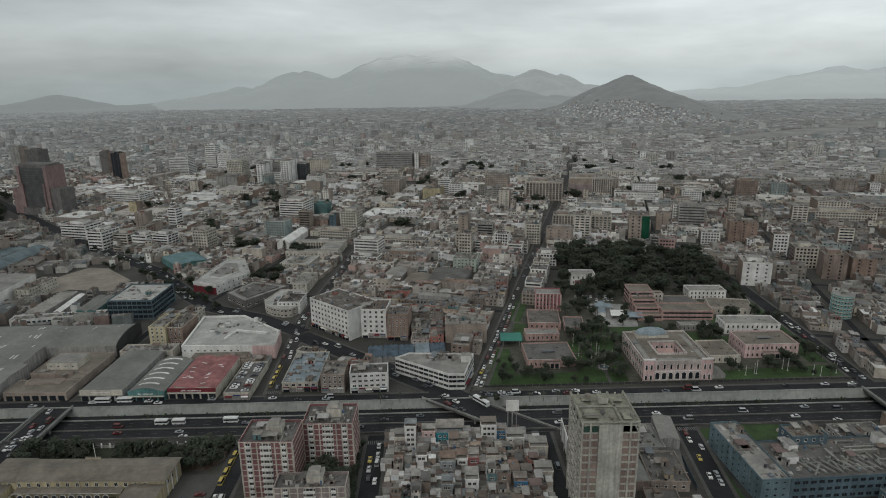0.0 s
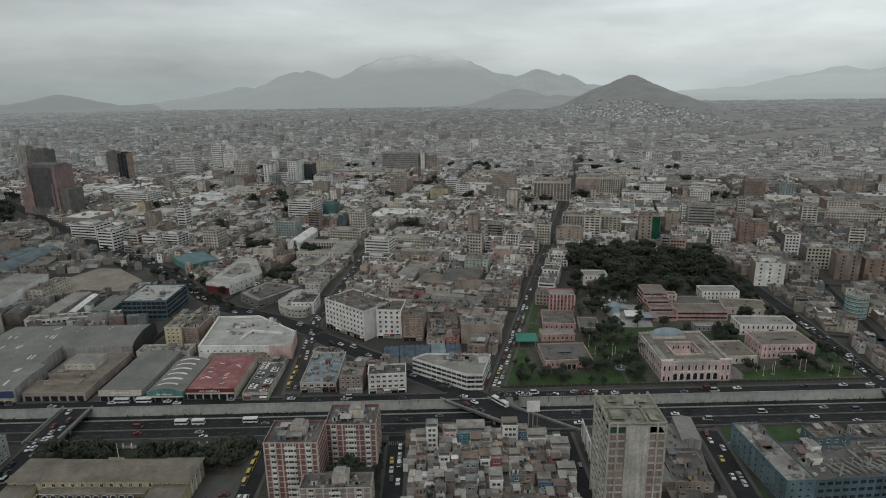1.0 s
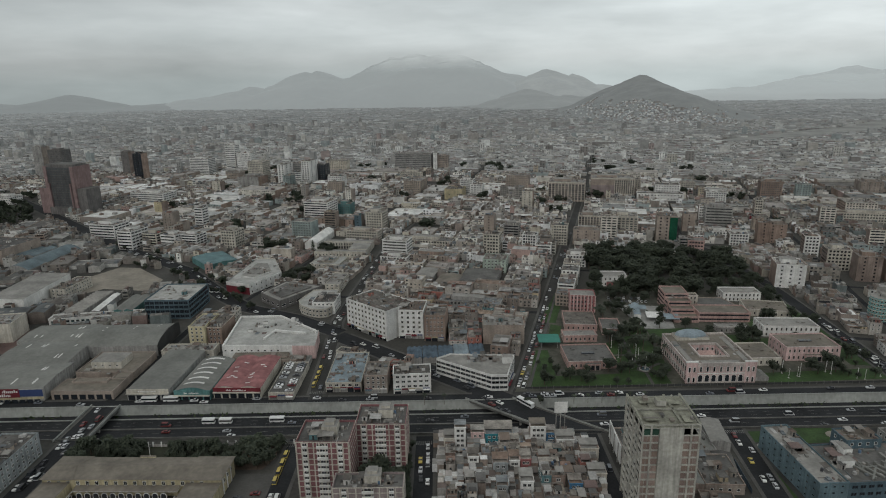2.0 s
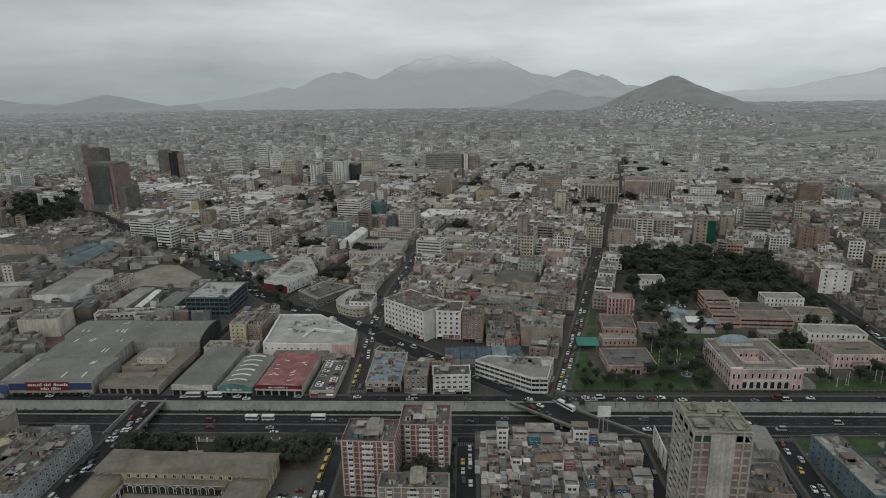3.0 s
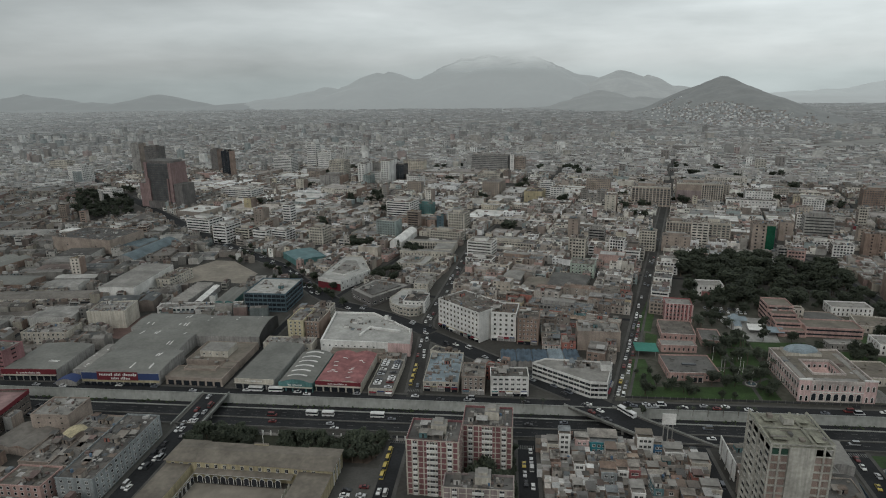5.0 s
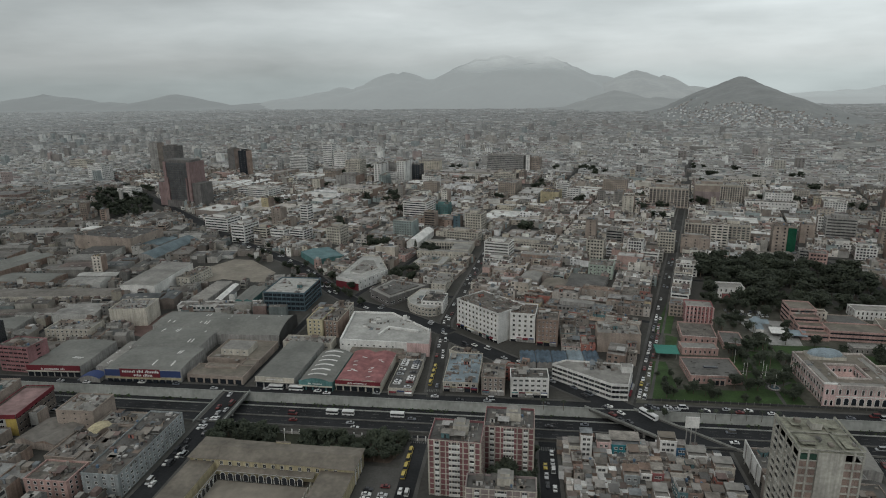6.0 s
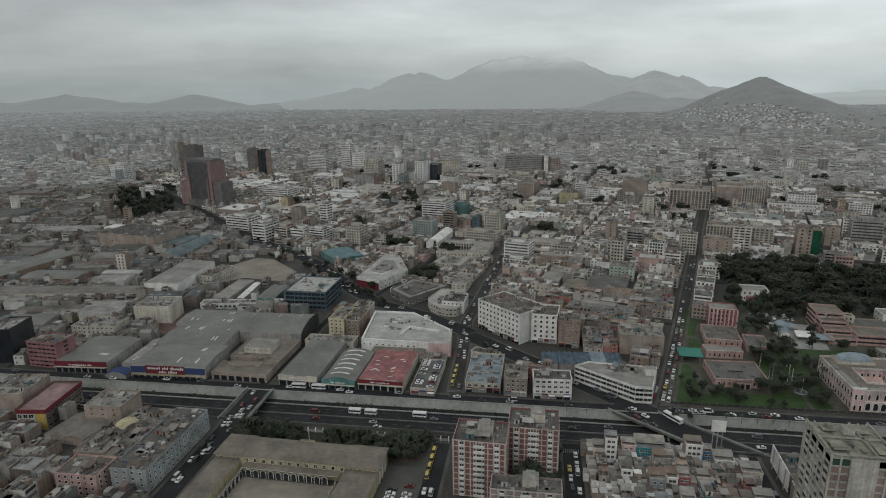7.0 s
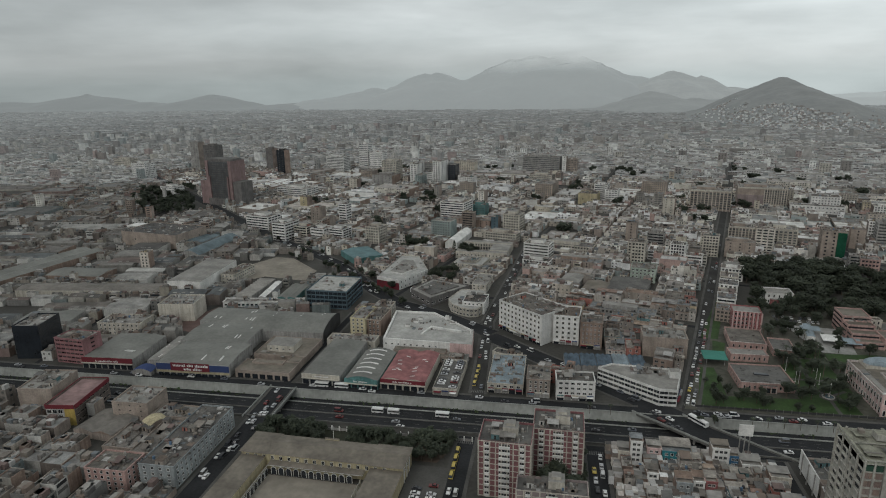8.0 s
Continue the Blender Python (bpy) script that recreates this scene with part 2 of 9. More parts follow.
M_WHITE = material("white_paint", (.68, .67, .645), grime=0.28, streak=0.14)
M_TOWER = material("raw_tower_concrete", (.44, .425, .38), grime=0.3, scale=0.1, fine=0.8, streak=0.3)
M_CREAM = material("cream_paint", (.52, .485, .42), grime=0.3, streak=0.3)
M_YELLOW = material("ochre_paint", (.43, .375, .245), grime=0.3, streak=0.3)
M_TAN = material("tan_render", (.33, .275, .235), grime=0.35, streak=0.12)
M_ROSEGREY = material("greyed_rose_panel", (.275, .225, .22), grime=0.3, streak=0.2)
M_STALLROOF = material("dull_blue_sheet", (.085, .12, .155), rough=0.75, grime=0.5, scale=0.2)
M_GREY = material("grey_render", (.32, .31, .295), grime=0.35, streak=0.35)
M_BARRIOBLUE = material("bright_blue_paint", (.06, .17, .30), grime=0.3, streak=0.3)
M_PINK = material("old_pink_paint", (.59, .425, .405), grime=0.3, streak=0.3)
M_ROSE = material("rose_brick_panel", (.225, .105, .11), grime=0.3, streak=0.2, fine=2.0)
M_SALMON = material("salmon_paint", (.44, .295, .265), grime=0.3, streak=0.3)
M_BARRIOTEAL = material("bright_teal_paint", (.04, .22, .26), grime=0.3, streak=0.3)
M_TEAL = material("teal_paint", (.10, .215, .21), grime=0.3, streak=0.3)
M_BLUE = material("faded_blue_paint", (.31, .335, .34), grime=0.35, streak=0.35)
M_SLATE = material("blue_grey_cladding", (.09, .135, .16), grime=0.3, streak=0.3)
# Dark glass, and also flat panels that paint the shade inside openings.
M_DARK = material("dark_glass_and_opening_shade", (.022, .026, .032), rough=0.2, grime=0.3, spec=0.6)
M_RED = material("red_sign_paint", (.14, .022, .03), grime=0.2)
M_SIGNBLUE = material("blue_sign_paint", (.035, .055, .14), grime=0.2)
M_METALROOF = material("weathered_metal_sheet", (.175, .175, .16), rough=0.75, grime=0.28, scale=0.06, fine=0.5)
M_REDROOF = material("faded_red_sheet", (.29, .125, .125), rough=0.8, grime=0.45, scale=0.12, fine=0.35)
M_TEALROOF = material("teal_sheet_roof", (.10, .18, .19), rough=0.6, grime=0.35)
M_BLUEROOF = material("pale_blue_sheet_roof", (.22, .27, .30), rough=0.6, grime=0.4)
M_TANROOF = material("earthen_flat_roof", (.175, .154, .128), grime=0.35, scale=0.1, fine=0.5)
M_GREYROOF = material("bitumen_roof", (.125, .12, .113), grime=0.4, scale=0.1, fine=0.6)
M_PALEROOF = material("pale_roof_screed", (.25, .24, .222), grime=0.35, scale=0.1, fine=0.6)
M_TRUNK = material("bark", (.10, .08, .06))
M_LEAF = material("dusty_leaves", [(0.043, 0.053, 0.036), (0.050, 0.060, 0.039), (0.039, 0.049, 0.035), (0.056, 0.066, 0.042), (0.046, 0.056, 0.039)], "island", grime=0.4, scale=0.05, fine=0.6)
M_HEDGE = material("hedge_leaves", [(.035, .055, .022), (.045, .065, .026)], "island", grime=0.3)
M_CAR = material("car_paint", [(.62, .62, .62), (.55, .55, .55), (.05, .05, .055), (.60, .60, .58), (.30, .31, .32), (.03, .03, .035), (.13, .025, .025), (.66, .66, .65), (.12, .13, .15), (.45, .45, .46)], "object", rough=0.35, grime=0.1, shift=0.21, spec=0.5)
M_TAXI = material("yellow_vehicle_paint", (.50, .39, .10), rough=0.4, grime=0.15)
M_BUSW = material("white_bus_paint", (.66, .66, .65), rough=0.4, grime=0.15)
M_TYRE = material("rubber", (.02, .02, .02))
M_GREENGLASS = material("green_glass_front", (.012, .075, .042), rough=0.25, spec=0.5)
M_PALEGREEN = material("pale_green_paint", (.36, .42, .36), grime=0.3, streak=0.3)
# Emission paints haze over the hills and the riverbed.
M_HILL = material("bare_dark_hill", (.075, .074, .068), grime=0.45, scale=0.012, fine=0.06, haze_glow=0.185)
M_HILL_LOW = material("dim_foothill", (.075, .075, .07), grime=0.35, scale=0.008, fine=0.04, haze_glow=0.29)
M_HILL_MID = material("hill_painted_haze", (.10, .10, .095), grime=0.35, scale=0.008, fine=0.04, haze_glow=0.365, cloud=(120, 330, 0.0, 0.4))
M_HILL_EDGE = material("low_dim_hills", (.05, .053, .052), grime=0.2, scale=0.003, fine=0.02, haze_glow=0.31, cloud=(60, 150, 0.0, 0.3))
M_HILL_FAR = material("distant_mountain", (.05, .053, .052), grime=0.2, scale=0.003, fine=0.02, haze_glow=0.405, cloud=(185, 352, 0.0, 1.0))
M_HILL_EAST = material("mountain_painted_mist", (.05, .053, .052), grime=0.2, scale=0.003, fine=0.02, haze_glow=0.55, cloud=(20, 240, 0.1, 0.4))
M_RIVERBED = material("river_gravel", (.20, .195, .18), grime=0.4, scale=0.012, fine=0.06, haze_glow=0.05)
M_COURTGLASS = material("grey_office_glazing", (.075, .08, .085), rough=0.35, grime=0.35, spec=0.5)
M_COURTWING = material("grey_brown_concrete", (.165, .155, .15), grime=0.3, streak=0.3)
M_MARKETROOF = material("blue_grey_sheet", (.115, .15, .165), rough=0.7, grime=0.4)
M_SHEDROOF = material("dusty_brown_sheet", (.175, .16, .143), rough=0.75, grime=0.4, scale=0.05, fine=0.4)


# ---- building helpers ----
class Shape:
    """Collects faces with material slots, and becomes one mesh."""

    def __init__(self, *mats):
        self.mats, self.v, self.f, self.m, self.t, self.lot = list(mats), [], [], [], [], 0.0

    def slot(self, mat):
        if mat not in self.mats:
            self.mats.append(mat)
        return self.mats.index(mat)

    def face(self, pts, mat):
        k = len(self.v)
        self.v.extend(pts)
        self.f.append(tuple(range(k, k + len(pts))))
        self.m.append(self.slot(mat)), self.t.append(self.lot)

    def prism(self, poly, z0, z1, side, top=None, bottom=False):
        """poly runs anticlockwise; z1 may be one height or a height for each corner."""
        n, k = len(poly), len(self.v)
        hs = z1 if isinstance(z1, (list, tuple)) else [z1] * n
        self.v.extend((x, y, z0) for x, y in poly)
        self.v.extend((x, y, h) for (x, y), h in zip(poly, hs))
        for i in range(n):
            j = (i + 1) % n
            self.f.append((k + i, k + j, k + n + j, k + n + i))
            self.m.append(self.slot(side)), self.t.append(self.lot)
        self.f.append(tuple(range(k + n, k + 2 * n)))
        self.m.append(self.slot(top or side)), self.t.append(self.lot)
        if bottom:
            self.f.append(tuple(range(k + n - 1, k - 1, -1)))
            self.m.append(self.slot(side)), self.t.append(self.lot)
        return self

    def box(self, x0, x1, y0, y1, z0, z1, mat, top=None, bottom=False):
        return self.prism([(x0, y0), (x1, y0), (x1, y1), (x0, y1)], z0, z1, mat, top, bottom)

    def tube(self, x, y, z0, z1, r, mat, sides=8, r2=None, top=None):
        ring = [(math.cos(i * math.tau / sides), math.sin(i * math.tau / sides)) for i in range(sides)]
        k, r2 = len(self.v), r if r2 is None else r2
        self.v.extend((x + r * a, y + r * b, z0) for a, b in ring)
        self.v.extend((x + r2 * a, y + r2 * b, z1) for a, b in ring)
        for i in range(sides):
            j = (i + 1) % sides
            self.f.append((k + i, k + j, k + sides + j, k + sides + i))
            self.m.append(self.slot(mat)), self.t.append(self.lot)
        self.f.append(tuple(range(k + sides, k + 2 * sides)))
        self.m.append(self.slot(top or mat)), self.t.append(self.lot)
        return self

    def shell(self, poly, h, t, drop, wall, roof, holes=None):
        """Walls up to h with a parapet t thick round a roof that lies drop lower. poly: an anticlockwise convex outline."""
        n = len(poly)
        cx, cy = sum(p[0] for p in poly) / n, sum(p[1] for p in poly) / n
        inner = []
        for x, y in poly:
            dx, dy = x - cx, y - cy
            k = 1 - t * 1.3 / max(1.0, math.hypot(dx, dy))
            inner.append((cx + dx * k, cy + dy * k))
        for i in range(n):
            j = (i + 1) % n
            a, b, c, d = poly[i], poly[j], inner[j], inner[i]
            w = wall[i % len(wall)] if isinstance(wall, (list, tuple)) else wall
            self.face([(*a, 0), (*b, 0), (*b, h), (*a, h)], w)
            self.face([(*a, h), (*b, h), (*c, h), (*d, h)], w)
            self.face([(*d, h), (*c, h), (*c, h - drop), (*d, h - drop)], w)
        self.face([(*p, h - drop) for p in inner], roof)
        return self

    def mesh(self, name):
        me = bpy.data.meshes.new(name)
        me.from_pydata(self.v, [], self.f)
        for mt in self.mats:
            me.materials.append(mt)
        me.polygons.foreach_set("material_index", self.m)
        if self.lot:
            me.attributes.new("lot", "FLOAT", "FACE").data.foreach_set("value", self.t)
        me.update()
        return me


def part(name, shape, parent, label="", at=None):
    """One mesh under a thing or a part; shape may be a ready mesh."""
    ob = new(name, shape.mesh(name) if isinstance(shape, Shape) else shape)
    ob.parent = parent
    if at is not None:
        ob.matrix_basis = at
    return tagged(ob, label)


def thing(name, label, category, x=0, y=0, z=0, turn=0, group="", kind=""):
    ob = new(name)
    ob.empty_display_size = 2
    ob.matrix_basis = pose(x, y, z, 0, 0, turn)
    return tagged(ob, label, category, group, kind)


def solid(name, shape, label, category, m=None, group="", kind=""):
    ob = new(name, shape.mesh(name))
    if m is not None:
        ob.matrix_basis = m
    return tagged(ob, label, category, group, kind)


WINDOWS = {}


def window_mesh(w, h, frame_mat=None, glass=None, sill=True):
    key = (round(w, 2), round(h, 2), frame_mat, glass, sill)
    if key not in WINDOWS:
        s, fm, t = Shape(), frame_mat or M_WHITE, 0.09
        low = -0.12 if sill else 0.0
        outer = [(-w / 2, low), (w / 2, low), (w / 2, h), (-w / 2, h)]
        inner = [(-w / 2 + t, t), (w / 2 - t, t), (w / 2 - t, h - t), (-w / 2 + t, h - t)]
        for y, ring in ((0.0, outer), (-0.08, outer), (-0.08, inner), (-0.02, inner)):
            s.v.extend((x, y, z) for x, z in ring)
        for k in (0, 4, 8):                         # reveal, face and rebate of the frame
            for i in range(4):
                j = (i + 1) % 4
                s.f.append((k + i, k + j, k + 4 + j, k + 4 + i))
                s.m.append(s.slot(fm)), s.t.append(0.0)
        g = glass or M_GLASS
        if w > 1.3:                                 # two panes either side of a mullion
            s.v.extend((x, -0.02, z) for x, z in ((-.04, t), (.04, t), (.04, h - t), (-.04, h - t)))
            for f, m in (((12, 16, 19, 15), g), ((16, 17, 18, 19), fm), ((17, 13, 14, 18), g)):
                s.f.append(f)
                s.m.append(s.slot(m)), s.t.append(0.0)
        else:
            s.f.append((12, 13, 14, 15))
            s.m.append(s.slot(g)), s.t.append(0.0)
        WINDOWS[key] = s.mesh("window")
    return WINDOWS[key]


def side_pose(side, w, d, u, z):
    """Where a piece at u along a side of a w by d block, at height z, stands; it faces out along its own -y."""
    return {"s": pose(u, -d / 2, z), "n": pose(-u, d / 2, z, 0, 0, 180), "e": pose(w / 2, u, z, 0, 0, 90), "w": pose(-w / 2, -u, z, 0, 0, -90)}[side]


def windows(parent, side, w, d, cols, zs, size, mesh=None, margin=1.0, skip=0.0, rng=random):
    """Separate windows along one side of a block; zs: the sills' heights."""
    mesh = mesh or window_mesh(*size)
    length = w if side in "sn" else d
    for z in zs:
        for i in range(cols):
            if rng.random() < skip:
                continue
            u = -length / 2 + margin + (length - 2 * margin) * (i + 0.5) / cols
            part("window", mesh, parent, at=side_pose(side, w, d, u, z))


def roof_bits(parent, w, d, z, rng, n=3):
    for _ in range(n):
        kind = rng.random()
        x, y = rng.uniform(-w / 2 + 2, w / 2 - 2), rng.uniform(-d / 2 + 2, d / 2 - 2)
        if kind < 0.3:
            s = Shape().tube(0, 0, 0.4, 1.7, 0.6, M_TANK, 10).tube(0, 0, 1.7, 1.9, 0.6, M_TANK, 10, 0.2)
            s.box(-0.5, 0.5, -0.5, 0.5, 0, 0.4, M_GREY)
            part("water_tank", s, parent, at=pose(x, y, z))
        elif kind < 0.65:
            a, b, c = rng.uniform(1, 1.8), rng.uniform(1.2, 2.2), rng.uniform(2.0, 2.6)
            s = Shape().box(-a, a, -b, b, 0, c, M_WALL_NEAR, M_ROOF).box(-a - 0.15, a + 0.15, -b - 0.15, b + 0.15, c, c + 0.14, M_ROOF, bottom=True)
            s.face([(-0.4, -b - 0.03, 0), (0.4, -b - 0.03, 0), (0.4, -b - 0.03, 1.9), (-0.4, -b - 0.03, 1.9)], M_GLASS)
            part("stair_head", s, parent, at=pose(x, y, z))
        else:
            a, b, c = rng.uniform(1.2, 2.4), rng.uniform(1.2, 2.8), rng.uniform(1.9, 2.4)
            s = Shape()
            for px, py in ((-a, -b), (a, -b), (a, b), (-a, b)):
                s.box(px - 0.06, px + 0.06, py - 0.06, py + 0.06, 0, c, M_JUNK_OB)
            s.prism([(-a - .2, -b - .2), (a + .2, -b - .2), (a + .2, b + .2), (-a - .2, b + .2)], c, [c + .06, c + .06, c + .5, c + .5], M_JUNK_OB, bottom=True)
            part("lean_to", s, parent, at=pose(x, y, z))


def roof_mess(parent, w, d, z, rng, n):
    """Small clutter on a roof: boxes, pipes, sheets and upstands, too small to pick apart."""
    s = Shape()
    for _ in range(n):
        x, y = rng.uniform(-w / 2 + 1, w / 2 - 1), rng.uniform(-d / 2 + 1, d / 2 - 1)
        k = rng.random()
        if k < .45:
            a, c = rng.uniform(.3, 1.0), rng.uniform(.3, 1.0)
            s.box(x - a, x + a, y - c, y + c, z, z + rng.uniform(.3, 1.3), M_JUNK)
        elif k < .7:
            L = min(rng.uniform(2, 7), w * .4, d * .4)
            a, c = (L / 2, .12) if rng.random() < .5 else (.12, L / 2)
            s.box(x - a * .9, x + a * .9, y - c * .9, y + c * .9, z, z + rng.uniform(.15, .5), M_JUNK)
        elif k < .9:
            a, c = rng.uniform(.8, 2.2), rng.uniform(.8, 2.2)
            s.box(x - a, x + a, y - c, y + c, z, z + .05, M_JUNK)
        else:
            s.tube(x, y, z, z + rng.uniform(.6, 1.4), .45, M_JUNK, 7)
    tagged(part("roof_clutter", s, parent), kind="stuff")


def building(name, label, x, y, w, d, turn, h, wall, roof, storeys=2, sides="", cols=None, size=(1.3, 1.4), frame_mat=None, glass=None, bits=2, seed=1,
             parapet=0.8, category="building", walls=None, cornice=True, joined=False, mess=1.0):
    """A flat-roofed block with its windows, each an object of its own."""
    rng = random.Random(seed)
    ob = thing(name, label, category, x, y, 0, turn)
    part("body", Shape().shell([(-w / 2, -d / 2), (w / 2, -d / 2), (w / 2, d / 2), (-w / 2, d / 2)], h, 0.3, parapet, walls or wall, roof), ob)
    if cornice:
        s = Shape()
        for x0, x1, y0, y1 in ((-w / 2 - .15, w / 2 + .15, -d / 2 - .15, -d / 2 - .004), (-w / 2 - .15, -w / 2 - .004, -d / 2 - .004, d / 2), (w / 2 + .004, w / 2 + .15, -d / 2 - .004, d / 2)):
            s.box(x0, x1, y0, y1, h - 0.35, h - 0.05, wall, bottom=True)
        part("cornice", s, ob)
    fl = h / max(1, storeys) if not parapet else (h - parapet * 0.5) / max(1, storeys)
    zs = [fl * i + (fl - size[1]) * 0.5 for i in range(storeys)]
    mesh = window_mesh(size[0], size[1], frame_mat, glass)
    if joined:                                     # too far off to pick single windows apart
        s = Shape()
        for sd in sides:
            ln = w if sd in "sn" else d
            n = (cols or {}).get(sd) or max(1, int(ln / 3.4))
            for z in zs:
                for i in range(n):
                    m, u = side_pose(sd, w, d, 0, 0), -ln / 2 + .8 + (ln - 1.6) * (i + .5) / n
                    s.face([tuple(m @ Vector(p)) for p in ((u - size[0] / 2, -.06, z), (u + size[0] / 2, -.06, z), (u + size[0] / 2, -.06, z + size[1]), (u - size[0] / 2, -.06, z + size[1]))], M_GLASS_HAZE if y > 780 else glass or M_GLASS)
        tagged(part("glazing", s, ob), kind="stuff")
        sides = ""
    for sd in sides:
        n = (cols or {}).get(sd) or max(1, int((w if sd in "sn" else d) / 3.4))
        windows(ob, sd, w, d, n, zs, size, mesh, 0.8)
    roof_bits(ob, w, d, h - parapet, rng, bits)
    if bits:
        roof_mess(ob, w, d, h - parapet, rng, int(min(90, max(6, w * d / 11)) * mess))
    return ob


# ---- what may not be built over ----
ROADS, BLOCKED = [], []          # polylines with a half width; turned rectangles


def clear(x, y, w, d, turn=0):
    BLOCKED.append((x, y, w / 2, d / 2, math.cos(radians(turn)), math.sin(radians(turn))))


def near_line(px, py, pts, half):
    for (ax, ay), (bx, by) in zip(pts, pts[1:]):
        dx, dy = bx - ax, by - ay
        k = max(0.0, min(1.0, ((px - ax) * dx + (py - ay) * dy) / (dx * dx + dy * dy)))
        if math.hypot(px - ax - k * dx, py - ay - k * dy) < half:
            return True
    return False


def taken(px, py, margin=0.0):
    for cx, cy, hw, hd, c, s in BLOCKED:
        dx, dy = px - cx, py - cy
        if abs(dx * c + dy * s) < hw + margin and abs(dy * c - dx * s) < hd + margin:
            return True
    return any(near_line(px, py, pts, half + margin) for pts, half in ROADS)


# ---- ground, the sunken expressway and the streets ----
SLOPE = 0.006                      # the expressway's turn against the x axis
TURN_X = math.degrees(math.atan(SLOPE))
NORTH, SOUTH, DEEP = 302.8, 270.0, -4.6


def ex(x, y):
    return (x, y + SLOPE * x)


FAR = 9000
g = Shape()
# Far strips of ground get painted mist: emission that grows with distance.
M_EARTH_MIST = material("dusty_ground_painted_mist", (.058, .055, .049), grime=0.3, scale=0.01, fine=0.05, haze_glow=0.14)
M_EARTH_FAR = material("far_ground_painted_mist", (.058, .055, .049), grime=0.2, scale=0.004, fine=0.02, haze_glow=0.24)
M_EARTH_EDGE = material("last_ground_painted_mist", (.058, .055, .049), grime=0.2, scale=0.003, fine=0.02, haze_glow=0.40)
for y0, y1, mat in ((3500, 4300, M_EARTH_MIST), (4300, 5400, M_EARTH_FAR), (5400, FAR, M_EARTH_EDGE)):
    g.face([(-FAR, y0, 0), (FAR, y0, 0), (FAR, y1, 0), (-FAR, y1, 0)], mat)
for poly in ([(-FAR, NORTH - SLOPE * FAR), (FAR, NORTH + SLOPE * FAR), (FAR, 3500), (-FAR, 3500)],
             [(-FAR, -FAR), (FAR, -FAR), (FAR, SOUTH + SLOPE * FAR), (-FAR, SOUTH - SLOPE * FAR)],
             [(-FAR, SOUTH - SLOPE * FAR), ex(-900, SOUTH), ex(-900, NORTH), (-FAR, NORTH - SLOPE * FAR)],
             [ex(900, SOUTH), (FAR, SOUTH + SLOPE * FAR), (FAR, NORTH + SLOPE * FAR), ex(900, NORTH)]):
    g.face([(x, y, 0) for x, y in poly], M_EARTH)
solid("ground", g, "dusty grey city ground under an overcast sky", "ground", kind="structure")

s = Shape()
s.face([(*ex(-900, SOUTH), DEEP), (*ex(900, SOUTH), DEEP), (*ex(900, NORTH), DEEP), (*ex(-900, NORTH), DEEP)], M_ASPHALT)
solid("road_expressway", s, "sunken dark asphalt expressway with several lanes", "road", kind="structure")
s = Shape()
s.face([(*ex(-900, NORTH - 1.7), DEEP), (*ex(900, NORTH - 1.7), DEEP), (*ex(900, NORTH - .4), -.1), (*ex(-900, NORTH - .4), -.1)], M_TRENCH)
s.prism([ex(-900, NORTH - 0.5), ex(900, NORTH - 0.5), ex(900, NORTH), ex(-900, NORTH)], -.4, 0.5, M_TRENCH)
solid("wall_north", s, "pale stained concrete retaining wall of the expressway", "wall", kind="structure")
s = Shape()
s.prism([ex(-900, SOUTH), ex(900, SOUTH), ex(900, SOUTH + 0.5), ex(-900, SOUTH + 0.5)], DEEP, 0.9, M_KERB)
solid("wall_south", s, "concrete retaining wall with a low parapet", "wall", kind="structure")
s = Shape()
s.prism([ex(-900, 296.2), ex(900, 296.2), ex(900, 296.7), ex(-900, 296.7)], DEEP, DEEP + 0.5, M_TRENCH)
solid("kerb_shoulder", s, "pale concrete kerb beside the expressway shoulder", "kerb", kind="structure")
s = Shape()
s.prism([ex(-900, 286.2), ex(900, 286.2), ex(900, 287.0), ex(-900, 287.0)], DEEP, DEEP + 0.5, M_KERB)
solid("median", s, "concrete median barrier between the carriageways", "barrier", kind="structure")
s = Shape()
for y in (275.2, 279.0, 282.6, 290.0, 293.2):
    for i in range(-400, 260, 8):
        s.prism([ex(i, y), ex(i + 3.4, y), ex(i + 3.4, y + 0.16), ex(i, y + 0.16)], DEEP, DEEP + 0.012, M_LINE)
solid("lane_markings", s, "worn white dashed lane lines on asphalt", "markings", kind="stuff")

clear(0, (NORTH + SOUTH) / 2, 1800, 36, TURN_X)

A0 = (16.0, 309.0)
A_DIR = radians(15.3)
UX, UY, VX, VY = math.cos(A_DIR), -math.sin(A_DIR), math.sin(A_DIR), math.cos(A_DIR)


def uv(u, v):
    return (A0[0] + u * UX + v * VX, A0[1] + u * UY + v * VY)


